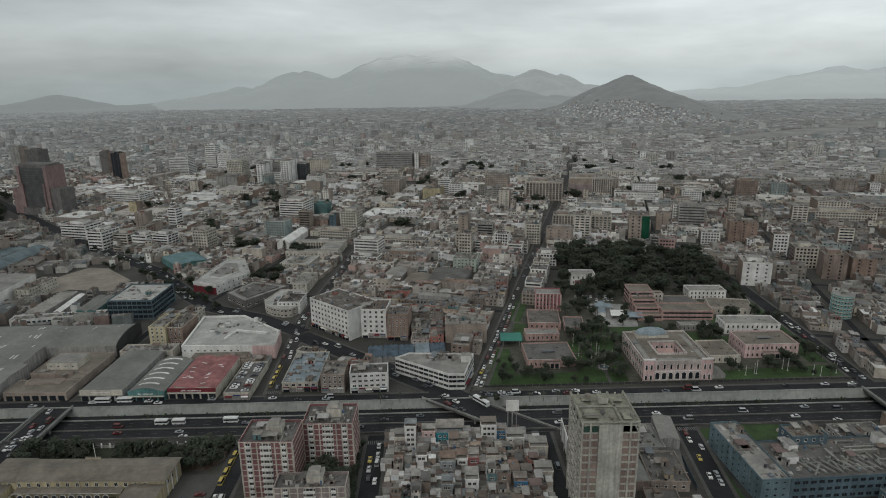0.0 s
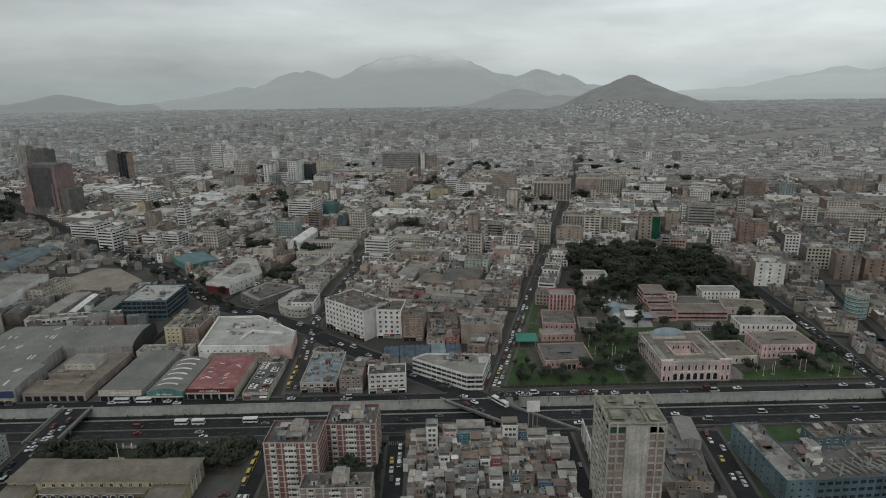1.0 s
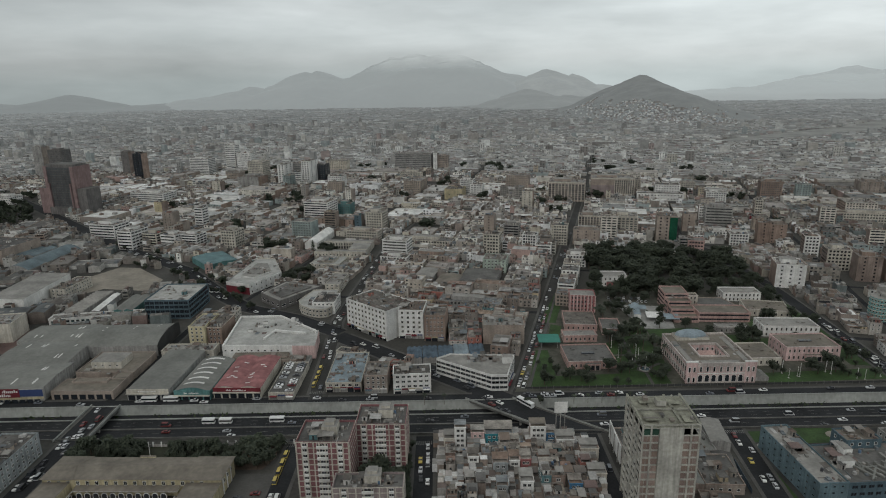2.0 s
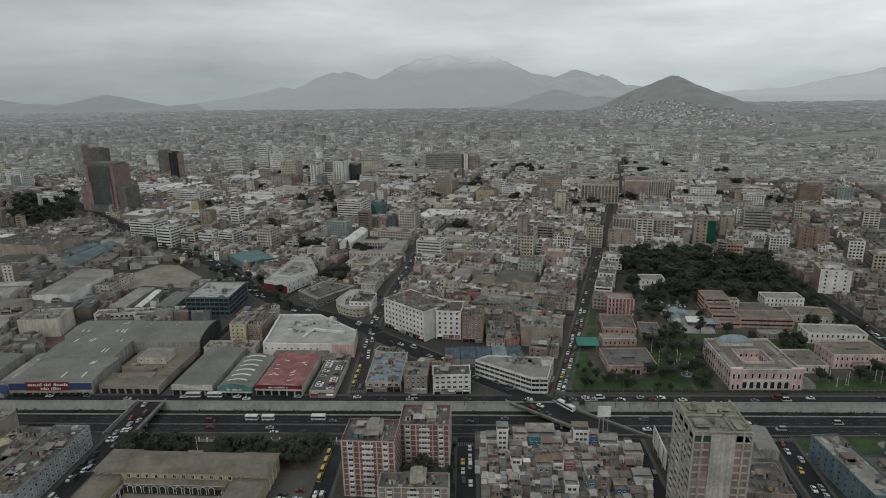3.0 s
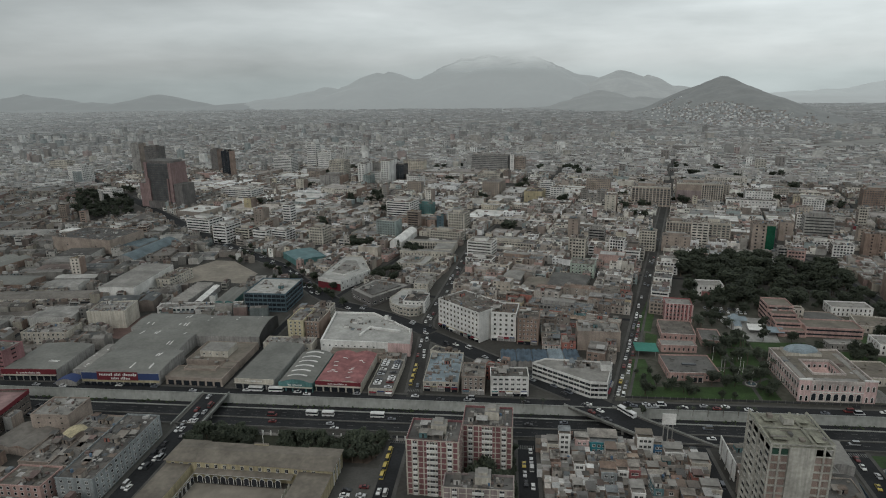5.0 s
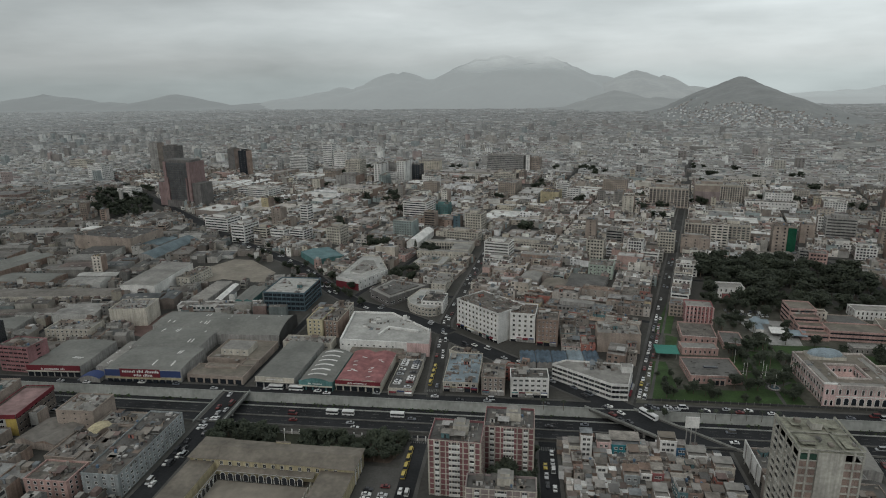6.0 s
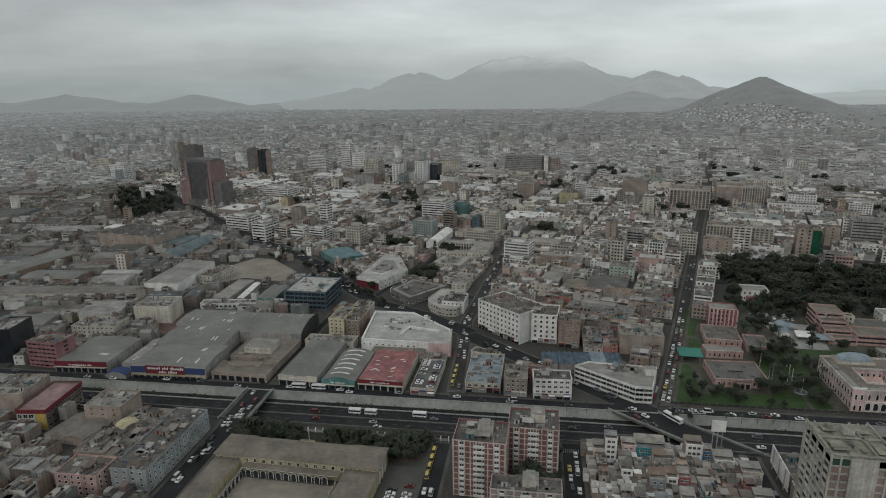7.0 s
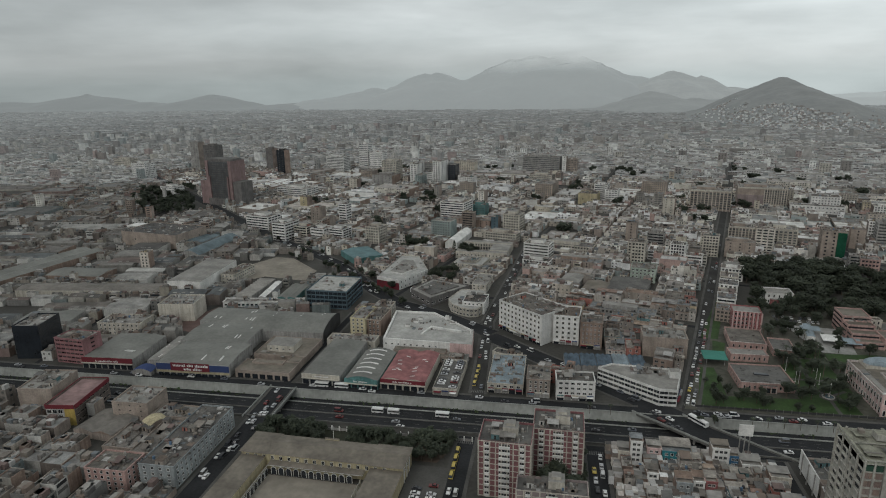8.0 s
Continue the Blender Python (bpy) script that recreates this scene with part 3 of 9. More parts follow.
MAIN = [
    ("road_service", [ex(-900, 306.1), ex(900, 306.1)], 3.1),
    ("road_avenue_east", [uv(0, -4), uv(0, 1420)], 3.7),
    ("road_avenue_west", [(-97, 306), (-101, 395), (-103, 420), (-82, 645), (-66, 692), (56, 1207), (100, 1390)], 3.7),
    ("road_diagonal", [(-99, 394), (3, 307), (40, 270)], 6.8),
    ("road_boulevard", [(-98, 398), (-137, 428), (-178, 450), (-204, 476), (-265, 552), (-372, 641), (-507, 773), (-700, 960), (-1000, 1240)], 6.6),
    ("road_bridge", [(-209, 60), (-209, 268), (-210, 306)], 5.0),
    ("road_alley", [(-210.5, 308), (-209, 347), (-206, 425)], 2.4),
    ("road_school", [(-97, 60), (-97, 267)], 4.0),
    ("road_flats", [(-34, 60), (-35, 268)], 4.2),
    ("road_tower", [(47, 60), (46, 268)], 3.4),
    ("road_hospital", [(108, 60), (112, 217), (117, 272)], 4.6),
    ("road_campus", [(234, 309), (240, 420), (243, 487), (239, 560), (228, 660)], 4.8),
]
for _, pts, half in MAIN:
    ROADS.append((pts, half + 1.2))


def side_of_boulevard(x, y):
    """Above 0: west of the boulevard."""
    pts = [(-98, 398), (-137, 428), (-178, 450), (-204, 476), (-265, 552), (-372, 641), (-507, 773), (-1000, 1240)]
    if x >= -98:
        return -1
    for (ax, ay), (bx, by) in zip(pts, pts[1:]):
        if bx <= x <= ax:
            return 1 if y < ay + (by - ay) * (x - ax) / (bx - ax) else -1
    return 1 if y < 1240 else -1


MINOR = []
for u in (-1040, -920, -800, -680, -560, -440, -330, -235, 118, 232, 346, 460, 574, 690, 810, 930, 1050):
    MINOR.append(("e", [uv(u, 20), uv(u, 1400)], 2.0))
for v in (125, 238, 350, 462, 575, 690, 805, 920, 1035, 1150, 1265, 1380):
    MINOR.append(("e", [uv(-1100, v), uv(1100, v)], 2.2))
W0, W_DIR = (-215, 470), radians(9)


def wuv(u, v):
    return (W0[0] + u * math.cos(W_DIR) - v * math.sin(W_DIR), W0[1] + u * math.sin(W_DIR) + v * math.cos(W_DIR))


for u in (-190, -330, -480, -640):
    MINOR.append(("w", [wuv(u, -160), wuv(u, 700)], 1.6))
for v in (-60, 45, 150, 260, 370, 480, 590):
    MINOR.append(("w", [wuv(-900, v), wuv(-15, v)], 1.6))

# parks, yards and lots that stay open
GARDEN = [(98, 505), (117, 580), (195, 577), (250, 548), (240, 486), (214, 466), (150, 452), (104, 470)]


def inside(px, py, poly):
    hit = False
    for (ax, ay), (bx, by) in zip(poly, poly[1:] + poly[:1]):
        if (ay > py) != (by > py) and px < (bx - ax) * (py - ay) / (by - ay) + ax:
            hit = not hit
    return hit


CAMPUS = [(14, 311), (236, 318), (238, 470), (98, 500), (84, 470), (45, 405)]
LOT = [(-362, 505), (-300, 540), (-268, 515), (-300, 480), (-325, 478)]


def zone(x, y):
    if y < SOUTH + SLOPE * x - 2:
        return "s"
    if y < 312 + SLOPE * x or inside(x, y, GARDEN) or inside(x, y, CAMPUS) or inside(x, y, LOT):
        return ""
    return "w" if side_of_boulevard(x, y) > 0 else "e"


def ribbon(shape, pts, half, z, mat):
    """A flat strip along a polyline, mitred at its bends."""
    for k, ((ax, ay), (bx, by)) in enumerate(zip(pts, pts[1:])):
        d = math.hypot(bx - ax, by - ay)
        nx, ny = -(by - ay) / d * half, (bx - ax) / d * half
        shape.face([(ax - nx, ay - ny, z), (ax + nx, ay + ny, z), (bx + nx, by + ny, z), (bx - nx, by - ny, z)][::-1], mat)
        if k:
            shape.face([(ax + half * math.cos(i * math.tau / 12), ay + half * math.sin(i * math.tau / 12), z + 0.004) for i in range(12)], mat)


def samples(pts, step):
    for (ax, ay), (bx, by) in zip(pts, pts[1:]):
        d = math.hypot(bx - ax, by - ay)
        n = max(1, int(d / step))
        for i in range(n):
            k, k2 = i / n, (i + 1) / n
            yield (ax + (bx - ax) * k, ay + (by - ay) * k), (ax + (bx - ax) * k2, ay + (by - ay) * k2)


for i, (name, pts, half) in enumerate(MAIN):
    s = Shape()
    ribbon(s, pts, half, 0.02 + 0.006 * i, M_STREET if name.startswith("road_avenue") else M_ASPHALT)
    solid(name, s, "worn grey asphalt city street", "road", kind="structure")
    s = Shape()                       # kerbed pavements on both sides, left open at crossings
    for (ax, ay), (bx, by) in samples(pts, 5.0):
        mx, my = (ax + bx) / 2, (ay + by) / 2
        if my > 900 or abs(mx) > 560:
            continue
        d = math.hypot(bx - ax, by - ay)
        nx, ny = -(by - ay) / d, (bx - ax) / d
        for sg in (-1, 1):
            cx, cy = mx + sg * nx * (half + .8), my + sg * ny * (half + .8)
            if any(near_line(cx, cy, p2, h2 + 1.0) for n2, p2, h2 in MAIN if n2 != name) or (SOUTH - 1 + SLOPE * cx < cy < NORTH + SLOPE * cx):
                continue
            q = [(ax + sg * nx * half, ay + sg * ny * half), (bx + sg * nx * half, by + sg * ny * half),
                 (bx + sg * nx * (half + 1.7), by + sg * ny * (half + 1.7)), (ax + sg * nx * (half + 1.7), ay + sg * ny * (half + 1.7))]
            s.prism(q[::-1] if sg > 0 else q, 0.0, 0.16, M_PAVE)
    solid("pavement_" + name[5:], s, "raised concrete pavement with kerbs", "pavement", kind="structure")

s = Shape()
for zn, pts, half in MINOR:
    for (a, b) in samples(pts, 12.0):
        mx, my = (a[0] + b[0]) / 2, (a[1] + b[1]) / 2
        if zone(mx, my) == zn:
            ribbon(s, [a, b], half, 0.012, M_ASPHALT)
for zn, pts, half in MINOR:
    ROADS.append((pts, half + .4)) if zn == "e" else None
solid("road_side_streets", s, "narrow grey side streets between blocks", "road", kind="structure")


def bridge(x, label, half, skew=0.0):
    """A deck over the expressway with parapets on both sides and a row of piers."""
    y0, y1 = SOUTH + SLOPE * x - 1.5, NORTH + SLOPE * x + 1.0
    ob = thing("road_bridge_deck", label, "bridge", x, (y0 + y1) / 2, 0, 0, kind="structure")
    d = (y1 - y0) / 2

    def sk(px, py):
        return (px - skew * py / d, py)
    part("deck", Shape().prism([sk(-half, -d), sk(half, -d), sk(half, d), sk(-half, d)], -1.1, 0.06, M_KERB, M_ASPHALT, True), ob)
    for sg in (-1, 1):
        a, b = sorted((sg * half, sg * (half - 0.35)))
        part("parapet", Shape().prism([sk(a, -d), sk(b, -d), sk(b, d), sk(a, d)], 0.064, 1.1, M_TRENCH), ob)
        a, b = sorted((sg * (half - 0.354), sg * (half - 2.2)))
        part("walkway", Shape().prism([sk(a, -d), sk(b, -d), sk(b, d), sk(a, d)], 0.064, 0.24, M_PAVE), ob)
    for k in (-0.5, 0, 0.5):
        c = sk(k * half * 1.4, -1.6)
        part("pier", Shape().box(c[0] - 0.5, c[0] + 0.5, c[1] - 0.5, c[1] + 0.5, DEEP, -1.1, M_CONC), ob)
    return ob


bridge(-210, "concrete road bridge over the sunken expressway, full of traffic", 8.0)
bridge(21, "wide skewed road bridge carrying the diagonal avenue", 13.0, 22.0)
bridge(236, "concrete road bridge beside the campus", 8.0)

# A little emission paints haze over the huts too.
M_HUT = material("hillside_house_walls", [(.44, .44, .43), (.25, .24, .23), (.62, .62, .61), (.20, .185, .17), (.30, .255, .235), (.34, .36, .37)], "lot", shift=0.3, haze_glow=0.05)

# ---- the hills behind the city ----
def hill_height(x, y, peaks, rough, seed, power):
    z = -20.0
    for px, py, h, rx, ry in peaks:
        r = math.hypot((x - px) / rx, (y - py) / ry)
        if r < 1:
            z = max(z, h * (1 - r ** power))
    if z > 0:
        p = Vector((x / 260 + seed, y / 260, 0.3))
        gully = 1 - abs(noise.noise(Vector((x / 90 + seed, y / 200, 1.7)))) * 2
        z += (rough * noise.fractal(p, 0.9, 2.1, 5) * 0.9 + gully * rough * .25) * min(1.0, z / 60 + 0.15)
    return z


def hill(name, label, mat, peaks, x0, x1, y0, y1, step, rough, seed, power=1.0):
    """A rugged slope: the highest of several ridged cones (x, y, height, reach across, reach along)."""
    nx, ny = int((x1 - x0) / step) + 1, int((y1 - y0) / step) + 1
    s = Shape(mat)
    for j in range(ny):
        for i in range(nx):
            x, y = x0 + i * step, y0 + j * step
            s.v.append((x, y, hill_height(x, y, peaks, rough, seed, power)))
    for j in range(ny - 1):
        for i in range(nx - 1):
            k = j * nx + i
            s.f.append((k, k + 1, k + nx + 1, k + nx))
            s.m.append(0)
    ob = solid(name, s, label, "hill", kind="structure")
    for p in ob.data.polygons:
        p.use_smooth = True
    return ob


NEAR_PEAKS = [(908, 3000, 164, 330, 800), (1085, 2990, 92, 200, 700), (760, 2950, 60, 250, 700), (890, 2850, 34, 400, 760)]
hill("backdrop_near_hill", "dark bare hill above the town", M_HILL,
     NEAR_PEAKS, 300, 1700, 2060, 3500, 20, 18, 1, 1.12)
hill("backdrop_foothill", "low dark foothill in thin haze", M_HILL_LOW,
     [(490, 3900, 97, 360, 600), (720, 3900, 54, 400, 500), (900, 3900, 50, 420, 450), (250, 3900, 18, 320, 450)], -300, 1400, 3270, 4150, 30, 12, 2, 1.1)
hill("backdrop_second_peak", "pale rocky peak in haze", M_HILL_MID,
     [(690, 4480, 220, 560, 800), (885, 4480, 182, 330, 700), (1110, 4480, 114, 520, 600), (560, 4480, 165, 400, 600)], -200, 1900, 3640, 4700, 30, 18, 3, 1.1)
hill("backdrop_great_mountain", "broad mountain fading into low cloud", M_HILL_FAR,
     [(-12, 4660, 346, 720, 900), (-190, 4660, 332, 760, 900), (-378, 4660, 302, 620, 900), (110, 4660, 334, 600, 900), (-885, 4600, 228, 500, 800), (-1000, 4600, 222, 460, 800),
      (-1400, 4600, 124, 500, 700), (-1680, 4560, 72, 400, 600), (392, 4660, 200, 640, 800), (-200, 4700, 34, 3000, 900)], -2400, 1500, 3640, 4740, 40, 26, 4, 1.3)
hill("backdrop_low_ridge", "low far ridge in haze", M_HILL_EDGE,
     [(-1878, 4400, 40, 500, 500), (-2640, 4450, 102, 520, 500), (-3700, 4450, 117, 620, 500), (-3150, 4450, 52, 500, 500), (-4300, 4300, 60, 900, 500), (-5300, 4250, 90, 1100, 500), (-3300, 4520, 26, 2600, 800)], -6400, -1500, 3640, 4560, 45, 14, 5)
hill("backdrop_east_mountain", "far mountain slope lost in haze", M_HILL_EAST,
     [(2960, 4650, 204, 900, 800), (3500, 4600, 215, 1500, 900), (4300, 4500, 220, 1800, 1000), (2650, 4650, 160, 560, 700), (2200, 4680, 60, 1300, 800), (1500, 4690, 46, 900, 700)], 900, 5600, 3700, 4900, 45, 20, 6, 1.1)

rng = random.Random(17)
huts = Shape(M_HUT)
for i in range(2600):
    x, y = rng.gauss(800, 110), rng.uniform(2080, 3000)
    z = hill_height(x, y, NEAR_PEAKS, 18, 1, 1.12)
    if 2 < z < 74 - abs(x - 770) * .16 + 30 * noise.noise(Vector((x / 120, y / 120, 0))):
        huts.lot = rng.random() + 1e-4
        a, c, h = rng.uniform(2, 4.5), rng.uniform(2, 4.5), rng.uniform(3, 6)
        huts.box(x - a, x + a, y - c, y + c, z - 4, z + h, M_HUT)
solid("backdrop_hillside_houses", huts, "pale small houses climbing the foot of the hill", "houses", kind="stuff")


# ---- the main buildings, north of the expressway ----
def hall(name, label, x, y, w, d, turn, h, rise, wall, roof, bays=1, kind="gable", ridge="y", front=None, seed=0, skylights=0):
    """A market hall or warehouse under gabled or vaulted sheet roofs, one over each bay across its width."""
    ob = thing(name, label, "warehouse", x, y, 0, turn)
    clear(x, y, w + 1.5, d + 1.5, turn)
    part("body", Shape().prism([(-w / 2, -d / 2), (w / 2, -d / 2), (w / 2, d / 2), (-w / 2, d / 2)], 0, h, wall), ob)
    bw = w / bays
    n = 10 if kind == "vault" else 2
    for b in range(bays):
        s = Shape(roof, wall)
        x0 = -w / 2 + b * bw
        prof = []
        for i in range(n + 1):
            k = i / n
            prof.append((x0 + bw * k, h + 0.02 + (rise * math.sin(math.pi * k) if kind == "vault" else rise * (1 - abs(2 * k - 1)))))
        for (xa, za), (xb, zb) in zip(prof, prof[1:]):
            s.face([(xa, -d / 2 - .3, za), (xb, -d / 2 - .3, zb), (xb, d / 2 + .3, zb), (xa, d / 2 + .3, za)], roof)
        s.face([(px, -d / 2 - .1, pz) for px, pz in prof][::1] , wall)
        s.face([(px, d / 2 + .1, pz) for px, pz in prof][::-1], wall)
        r = part("roof", s, ob)
        for i in range(1, int(d / 4.5)):
            t = Shape()
            yy = -d / 2 + i * 4.5
            for (xa, za), (xb, zb) in zip(prof, prof[1:]):
                t.face([(xa, yy, za + .06), (xb, yy, zb + .06), (xb, yy + .25, zb + .06), (xa, yy + .25, za + .06)], roof)
            part("sheet_joint", t, r) if i % 2 and bays < 3 else None
        rng = random.Random(seed + b)
        for i in range(skylights):
            k = rng.choice((0.25, 0.75)) if kind == "gable" else rng.uniform(0.25, 0.75)
            k0, k1 = k - rng.uniform(.05, .11), k + rng.uniform(.05, .11)
            zf = (lambda q: h + 0.1 + (rise * math.sin(math.pi * q) if kind == "vault" else rise * (1 - abs(2 * q - 1))))
            yy = rng.uniform(-d / 2 + 3, d / 2 - 8)
            t = Shape()
            t.face([(x0 + bw * k0, yy, zf(k0)), (x0 + bw * k1, yy, zf(k1)), (x0 + bw * k1, yy + .9, zf(k1)), (x0 + bw * k0, yy + .9, zf(k0))], M_WHITE)
            part("skylight", t, r)
    if front:
        front(ob, w, d, h)
    return ob


def lettering(ob, u0, u1, y, z, tall, seed):
    """A name on a sign, as plain upright bars with gaps between the words."""
    rng = random.Random(seed)
    u = u0
    while u < u1:
        wide = rng.uniform(.3, .5) * tall
        part("sign_bar", Shape().box(u, u + wide, y - .06, y, z, z + tall * rng.choice((.7, .7, 1.0)), M_BUSW, bottom=True), ob)
        u += wide + tall * (.22 if rng.random() < .84 else .8)


def shopfront(sign, band=2.2, base=M_CREAM):
    """A sign band above a row of shop openings, on the south side."""
    def add(ob, w, d, h):
        y = -d / 2
        part("sign_band", Shape().box(-w / 2, w / 2, y - 0.5, y - 0.004, h - band + 0.6, h + 0.6, sign, bottom=True), ob)
        part("canopy", Shape().box(-w / 2, w / 2, y - 1.6, y - 0.004, h - band + 0.2, h - band + 0.45, base, bottom=True), ob)
        lettering(ob, -w * .22, w * .2, y - .504, h - band + 1.1, min(1.1, band * .4), int(w))
        n = max(2, int(w / 4))
        for i in range(n):
            u = -w / 2 + (i + 0.5) * w / n
            # flat dark box in place of the shade inside a shop
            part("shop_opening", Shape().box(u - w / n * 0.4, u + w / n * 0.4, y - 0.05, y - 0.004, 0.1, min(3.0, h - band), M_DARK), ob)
    return add


hall("market_hall", "market hall under a faded red sheet roof", -139.5, 328.5, 26.5, 40, -1.5, 6.0, 1.6, M_CREAM, M_REDROOF, 2, "vault", front=shopfront(M_RED), skylights=6)
hall("market_hall", "market hall with a teal front and vaulted sheet roof", -164, 327.5, 20, 40, -1.5, 5.4, 2.4, M_TEAL, M_METALROOF, 1, "vault", front=shopfront(M_TEAL, 2.6), skylights=0)
teal_hall = [o for o in bpy.data.objects if o.name.startswith("market_hall") and o.parent is None][-1]
for i in range(6):
    s = Shape()
    y = -15 + i * 6.2
    prof = [(-10 + 20 * k / 12, 5.4 + .1 + 2.4 * math.sin(math.pi * k / 12)) for k in range(2, 10)]
    for (xa, za), (xb, zb) in zip(prof, prof[1:]):
        s.face([(xa, y, za), (xb, y, zb), (xb, y + 1.5, zb), (xa, y + 1.5, za)], M_WHITE)
    part("roof_light", s, teal_hall, "white arched strip of translucent sheet")
hall("warehouse", "long grey warehouse with a shallow sheet roof", -188.5, 333.5, 23.5, 51, -1.5, 6.3, 1.0, M_GREY, M_METALROOF, 1, "gable", front=shopfront(M_CREAM))
M_GABLESHADE = material("open_gable_shade", (.05, .05, .05), grime=0.4)
for y, d, x0, x1, n, sky in ((324, 33, -294, -248, 1, 5), (357, 33, -299, -253, 1, 6), (387.5, 28, -305, -263, 1, 7)):
    hall("shopping_hall", "large grey shopping hall under shallow sheet roofs", (x0 + x1) / 2, y, d - .3, x1 - x0, 91.5, 8.0, 1.1, M_GREY, M_METALROOF, n, "gable", skylights=sky, seed=int(y))
hall("shopping_hall", "grey vaulted hall with a dark open gable end", -236, 383, 37, 52, 92, 7.6, 4.0, M_GREY, M_METALROOF, 1, "vault", skylights=3, seed=5)
vault_hall = [o for o in bpy.data.objects if o.name.startswith("shopping_hall") and o.parent is None][-1]
# Dark face painted as the shade of an open gable; the hall is solid.
s = Shape()
s.face([(-18.5, -26.5, .1), (18.5, -26.5, .1)] + [(18.5 * math.cos(math.pi * i / 10), -26.5, 7.4 + 3.8 * math.sin(math.pi * i / 10)) for i in range(11)], M_GABLESHADE)
part("open_gable", s, vault_hall, "dark open gable end")
hall("shopping_hall", "grey sheet-roofed hall with a dark red sign", -330.5, 327.5, 34, 38, 3, 7.0, 1.3, M_GREY, M_METALROOF, 1, "gable", front=shopfront(M_RED, 3.2), skylights=2)
hall("covered_walk", "pale glazed walkway roof between two shopping halls", -302, 331, 7, 37, 3, 6.0, .6, M_GREY, M_PALEROOF, 1, "gable", skylights=6, seed=9)


def shopping_sign():
    ob = thing("sign_board", "red and blue shop sign with pale lettering", "sign", -270, 306.6, 0, 1.5)
    part("frame", Shape().box(-24, 24, -0.3, 0.3, 1.6, 8.4, M_GREY, bottom=True), ob)
    part("blue_panel", Shape().box(-23.6, 23.6, -0.42, -0.304, 4.2, 8.2, M_SIGNBLUE, bottom=True), ob)
    part("red_panel", Shape().box(-14, 11, -0.56, -0.424, 3.8, 9.0, M_RED, bottom=True), ob)
    part("yellow_band", Shape().box(-23.6, 23.6, -0.42, -0.304, 2.5, 3.7, M_YELLOW, bottom=True), ob)
    lettering(ob, -12.5, 9.5, -.564, 6.6, 1.7, 4)
    lettering(ob, -5.5, 5.5, -.564, 4.3, 1.6, 6)
    for i in range(11):
        # dark boxes paint the shade of open shop bays
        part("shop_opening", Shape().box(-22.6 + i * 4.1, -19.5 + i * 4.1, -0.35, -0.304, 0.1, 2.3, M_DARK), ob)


shopping_sign()
ob = thing("shop_block", "low pale flat-roofed shop block with a light court", "building", -226, 335, 0, -1)
for x0, x1, y0, y1, h in ((-18, 17, -25, -10, 5.2), (-18, 17, -1.5, 27, 5.0), (8, 16.6, -9.996, -1.504, 5.1), (-12, 8, -15, -9.996, 6.0)):
    part("wing", Shape().shell([(x0, y0), (x1, y0), (x1, y1), (x0, y1)], h, .3, .5, M_TAN, M_TANROOF), ob)
for i in range(7):
    part("shutter", Shape().box(-16.5 + i * 4.8, -13 + i * 4.8, -25.1, -25.004, .1, 3.0, M_DARK), ob)
roof_mess(ob, 30, 8, 4.6, random.Random(21), 10)
clear(-226, 335, 38, 56)
clear(-226, 335, 46, 92)
clear(-262, 384, 100, 50, 2)
s = Shape()
s.box(-9, 9, -7, 7, 0, 4.2, M_CREAM, M_PALEROOF)
ob = solid("roof_house", s, "cream rooftop building with small windows", "building", pose(-228, 346, 4.5, 0, 0, -1))
for i in range(4):
    part("window", window_mesh(1.2, 1.0), ob, at=pose(-6.5 + i * 4.3, -7, 1.6))

# white store with a many-sided pale roof
ob = thing("department_store", "white store with a broad pale roof and parapets", "store", -139, 392, 0, 0)
poly = [(-27, -31), (32, -33), (29.5, -9), (-2, 20), (-31, 20)]
part("body", Shape().shell(poly, 8.6, 1.1, 1.2, M_WHITE, M_STOREROOF), ob)
part("roof_step", Shape().prism([(-4, -20), (-2.6, -20), (1.5, -8), (22, -13), (22.6, -11.4), (.5, -6)], 7.4, 8.7, M_WHITE), ob)
part("upper_roof", Shape().prism([(2, -5), (24, -11), (26, -9), (-1, 16), (-6, 17)], 7.4, 8.1, M_WHITE, M_STOREROOF), ob)
part("pink_corner", Shape().prism([(18, -33.6), (32.6, -34), (30.2, -8.6), (29, -9.2), (29.6, -30.5), (18, -30.4)], 0, 8.9, M_PINK, M_STOREROOF), ob)
part("brown_front_roof", Shape().box(-18, 16, -39.5, -33.2, 0, 4.6, M_TAN, M_TANROOF), ob)
part("chimney_box", Shape().box(8, 10.5, 7, 9.5, 8.1, 11, M_WHITE), ob)
for i in range(9):
    part("window", window_mesh(1.3, 1.0), ob, at=pose(-25 + i * 4.2, -31.1 - 0.14 * i, 4.6))
for px, py in ((-12, 2), (-10, 8), (10, 12), (-16, -6), (14, 2)):
    part("roof_unit", Shape().box(-1.6, 1.6, -1.1, 1.1, 0, 1.5, M_WHITE, M_PALEROOF).tube(0.3, 0, 1.5, 1.8, .7, M_GREY), ob, at=pose(px, py, 7.3))
roof_mess(ob, 34, 22, 7.4, random.Random(3), 26)
clear(-139, 386, 66, 66)
building("shop_block", "long low flat-roofed store with a pale roof", -188, 365.5, 33, 11, 0, 6.0, M_CREAM, M_PALEROOF, 1, "s", {"s": 6}, (1.6, 1.0), bits=3, seed=203)
clear(-188, 365.5, 34, 13)
building("shed", "low brown-roofed stores beside the car park", -126, 351.5, 20, 7, 0, 4.4, M_TAN, M_TANROOF, 1, "s", {"s": 4}, bits=2, seed=204)
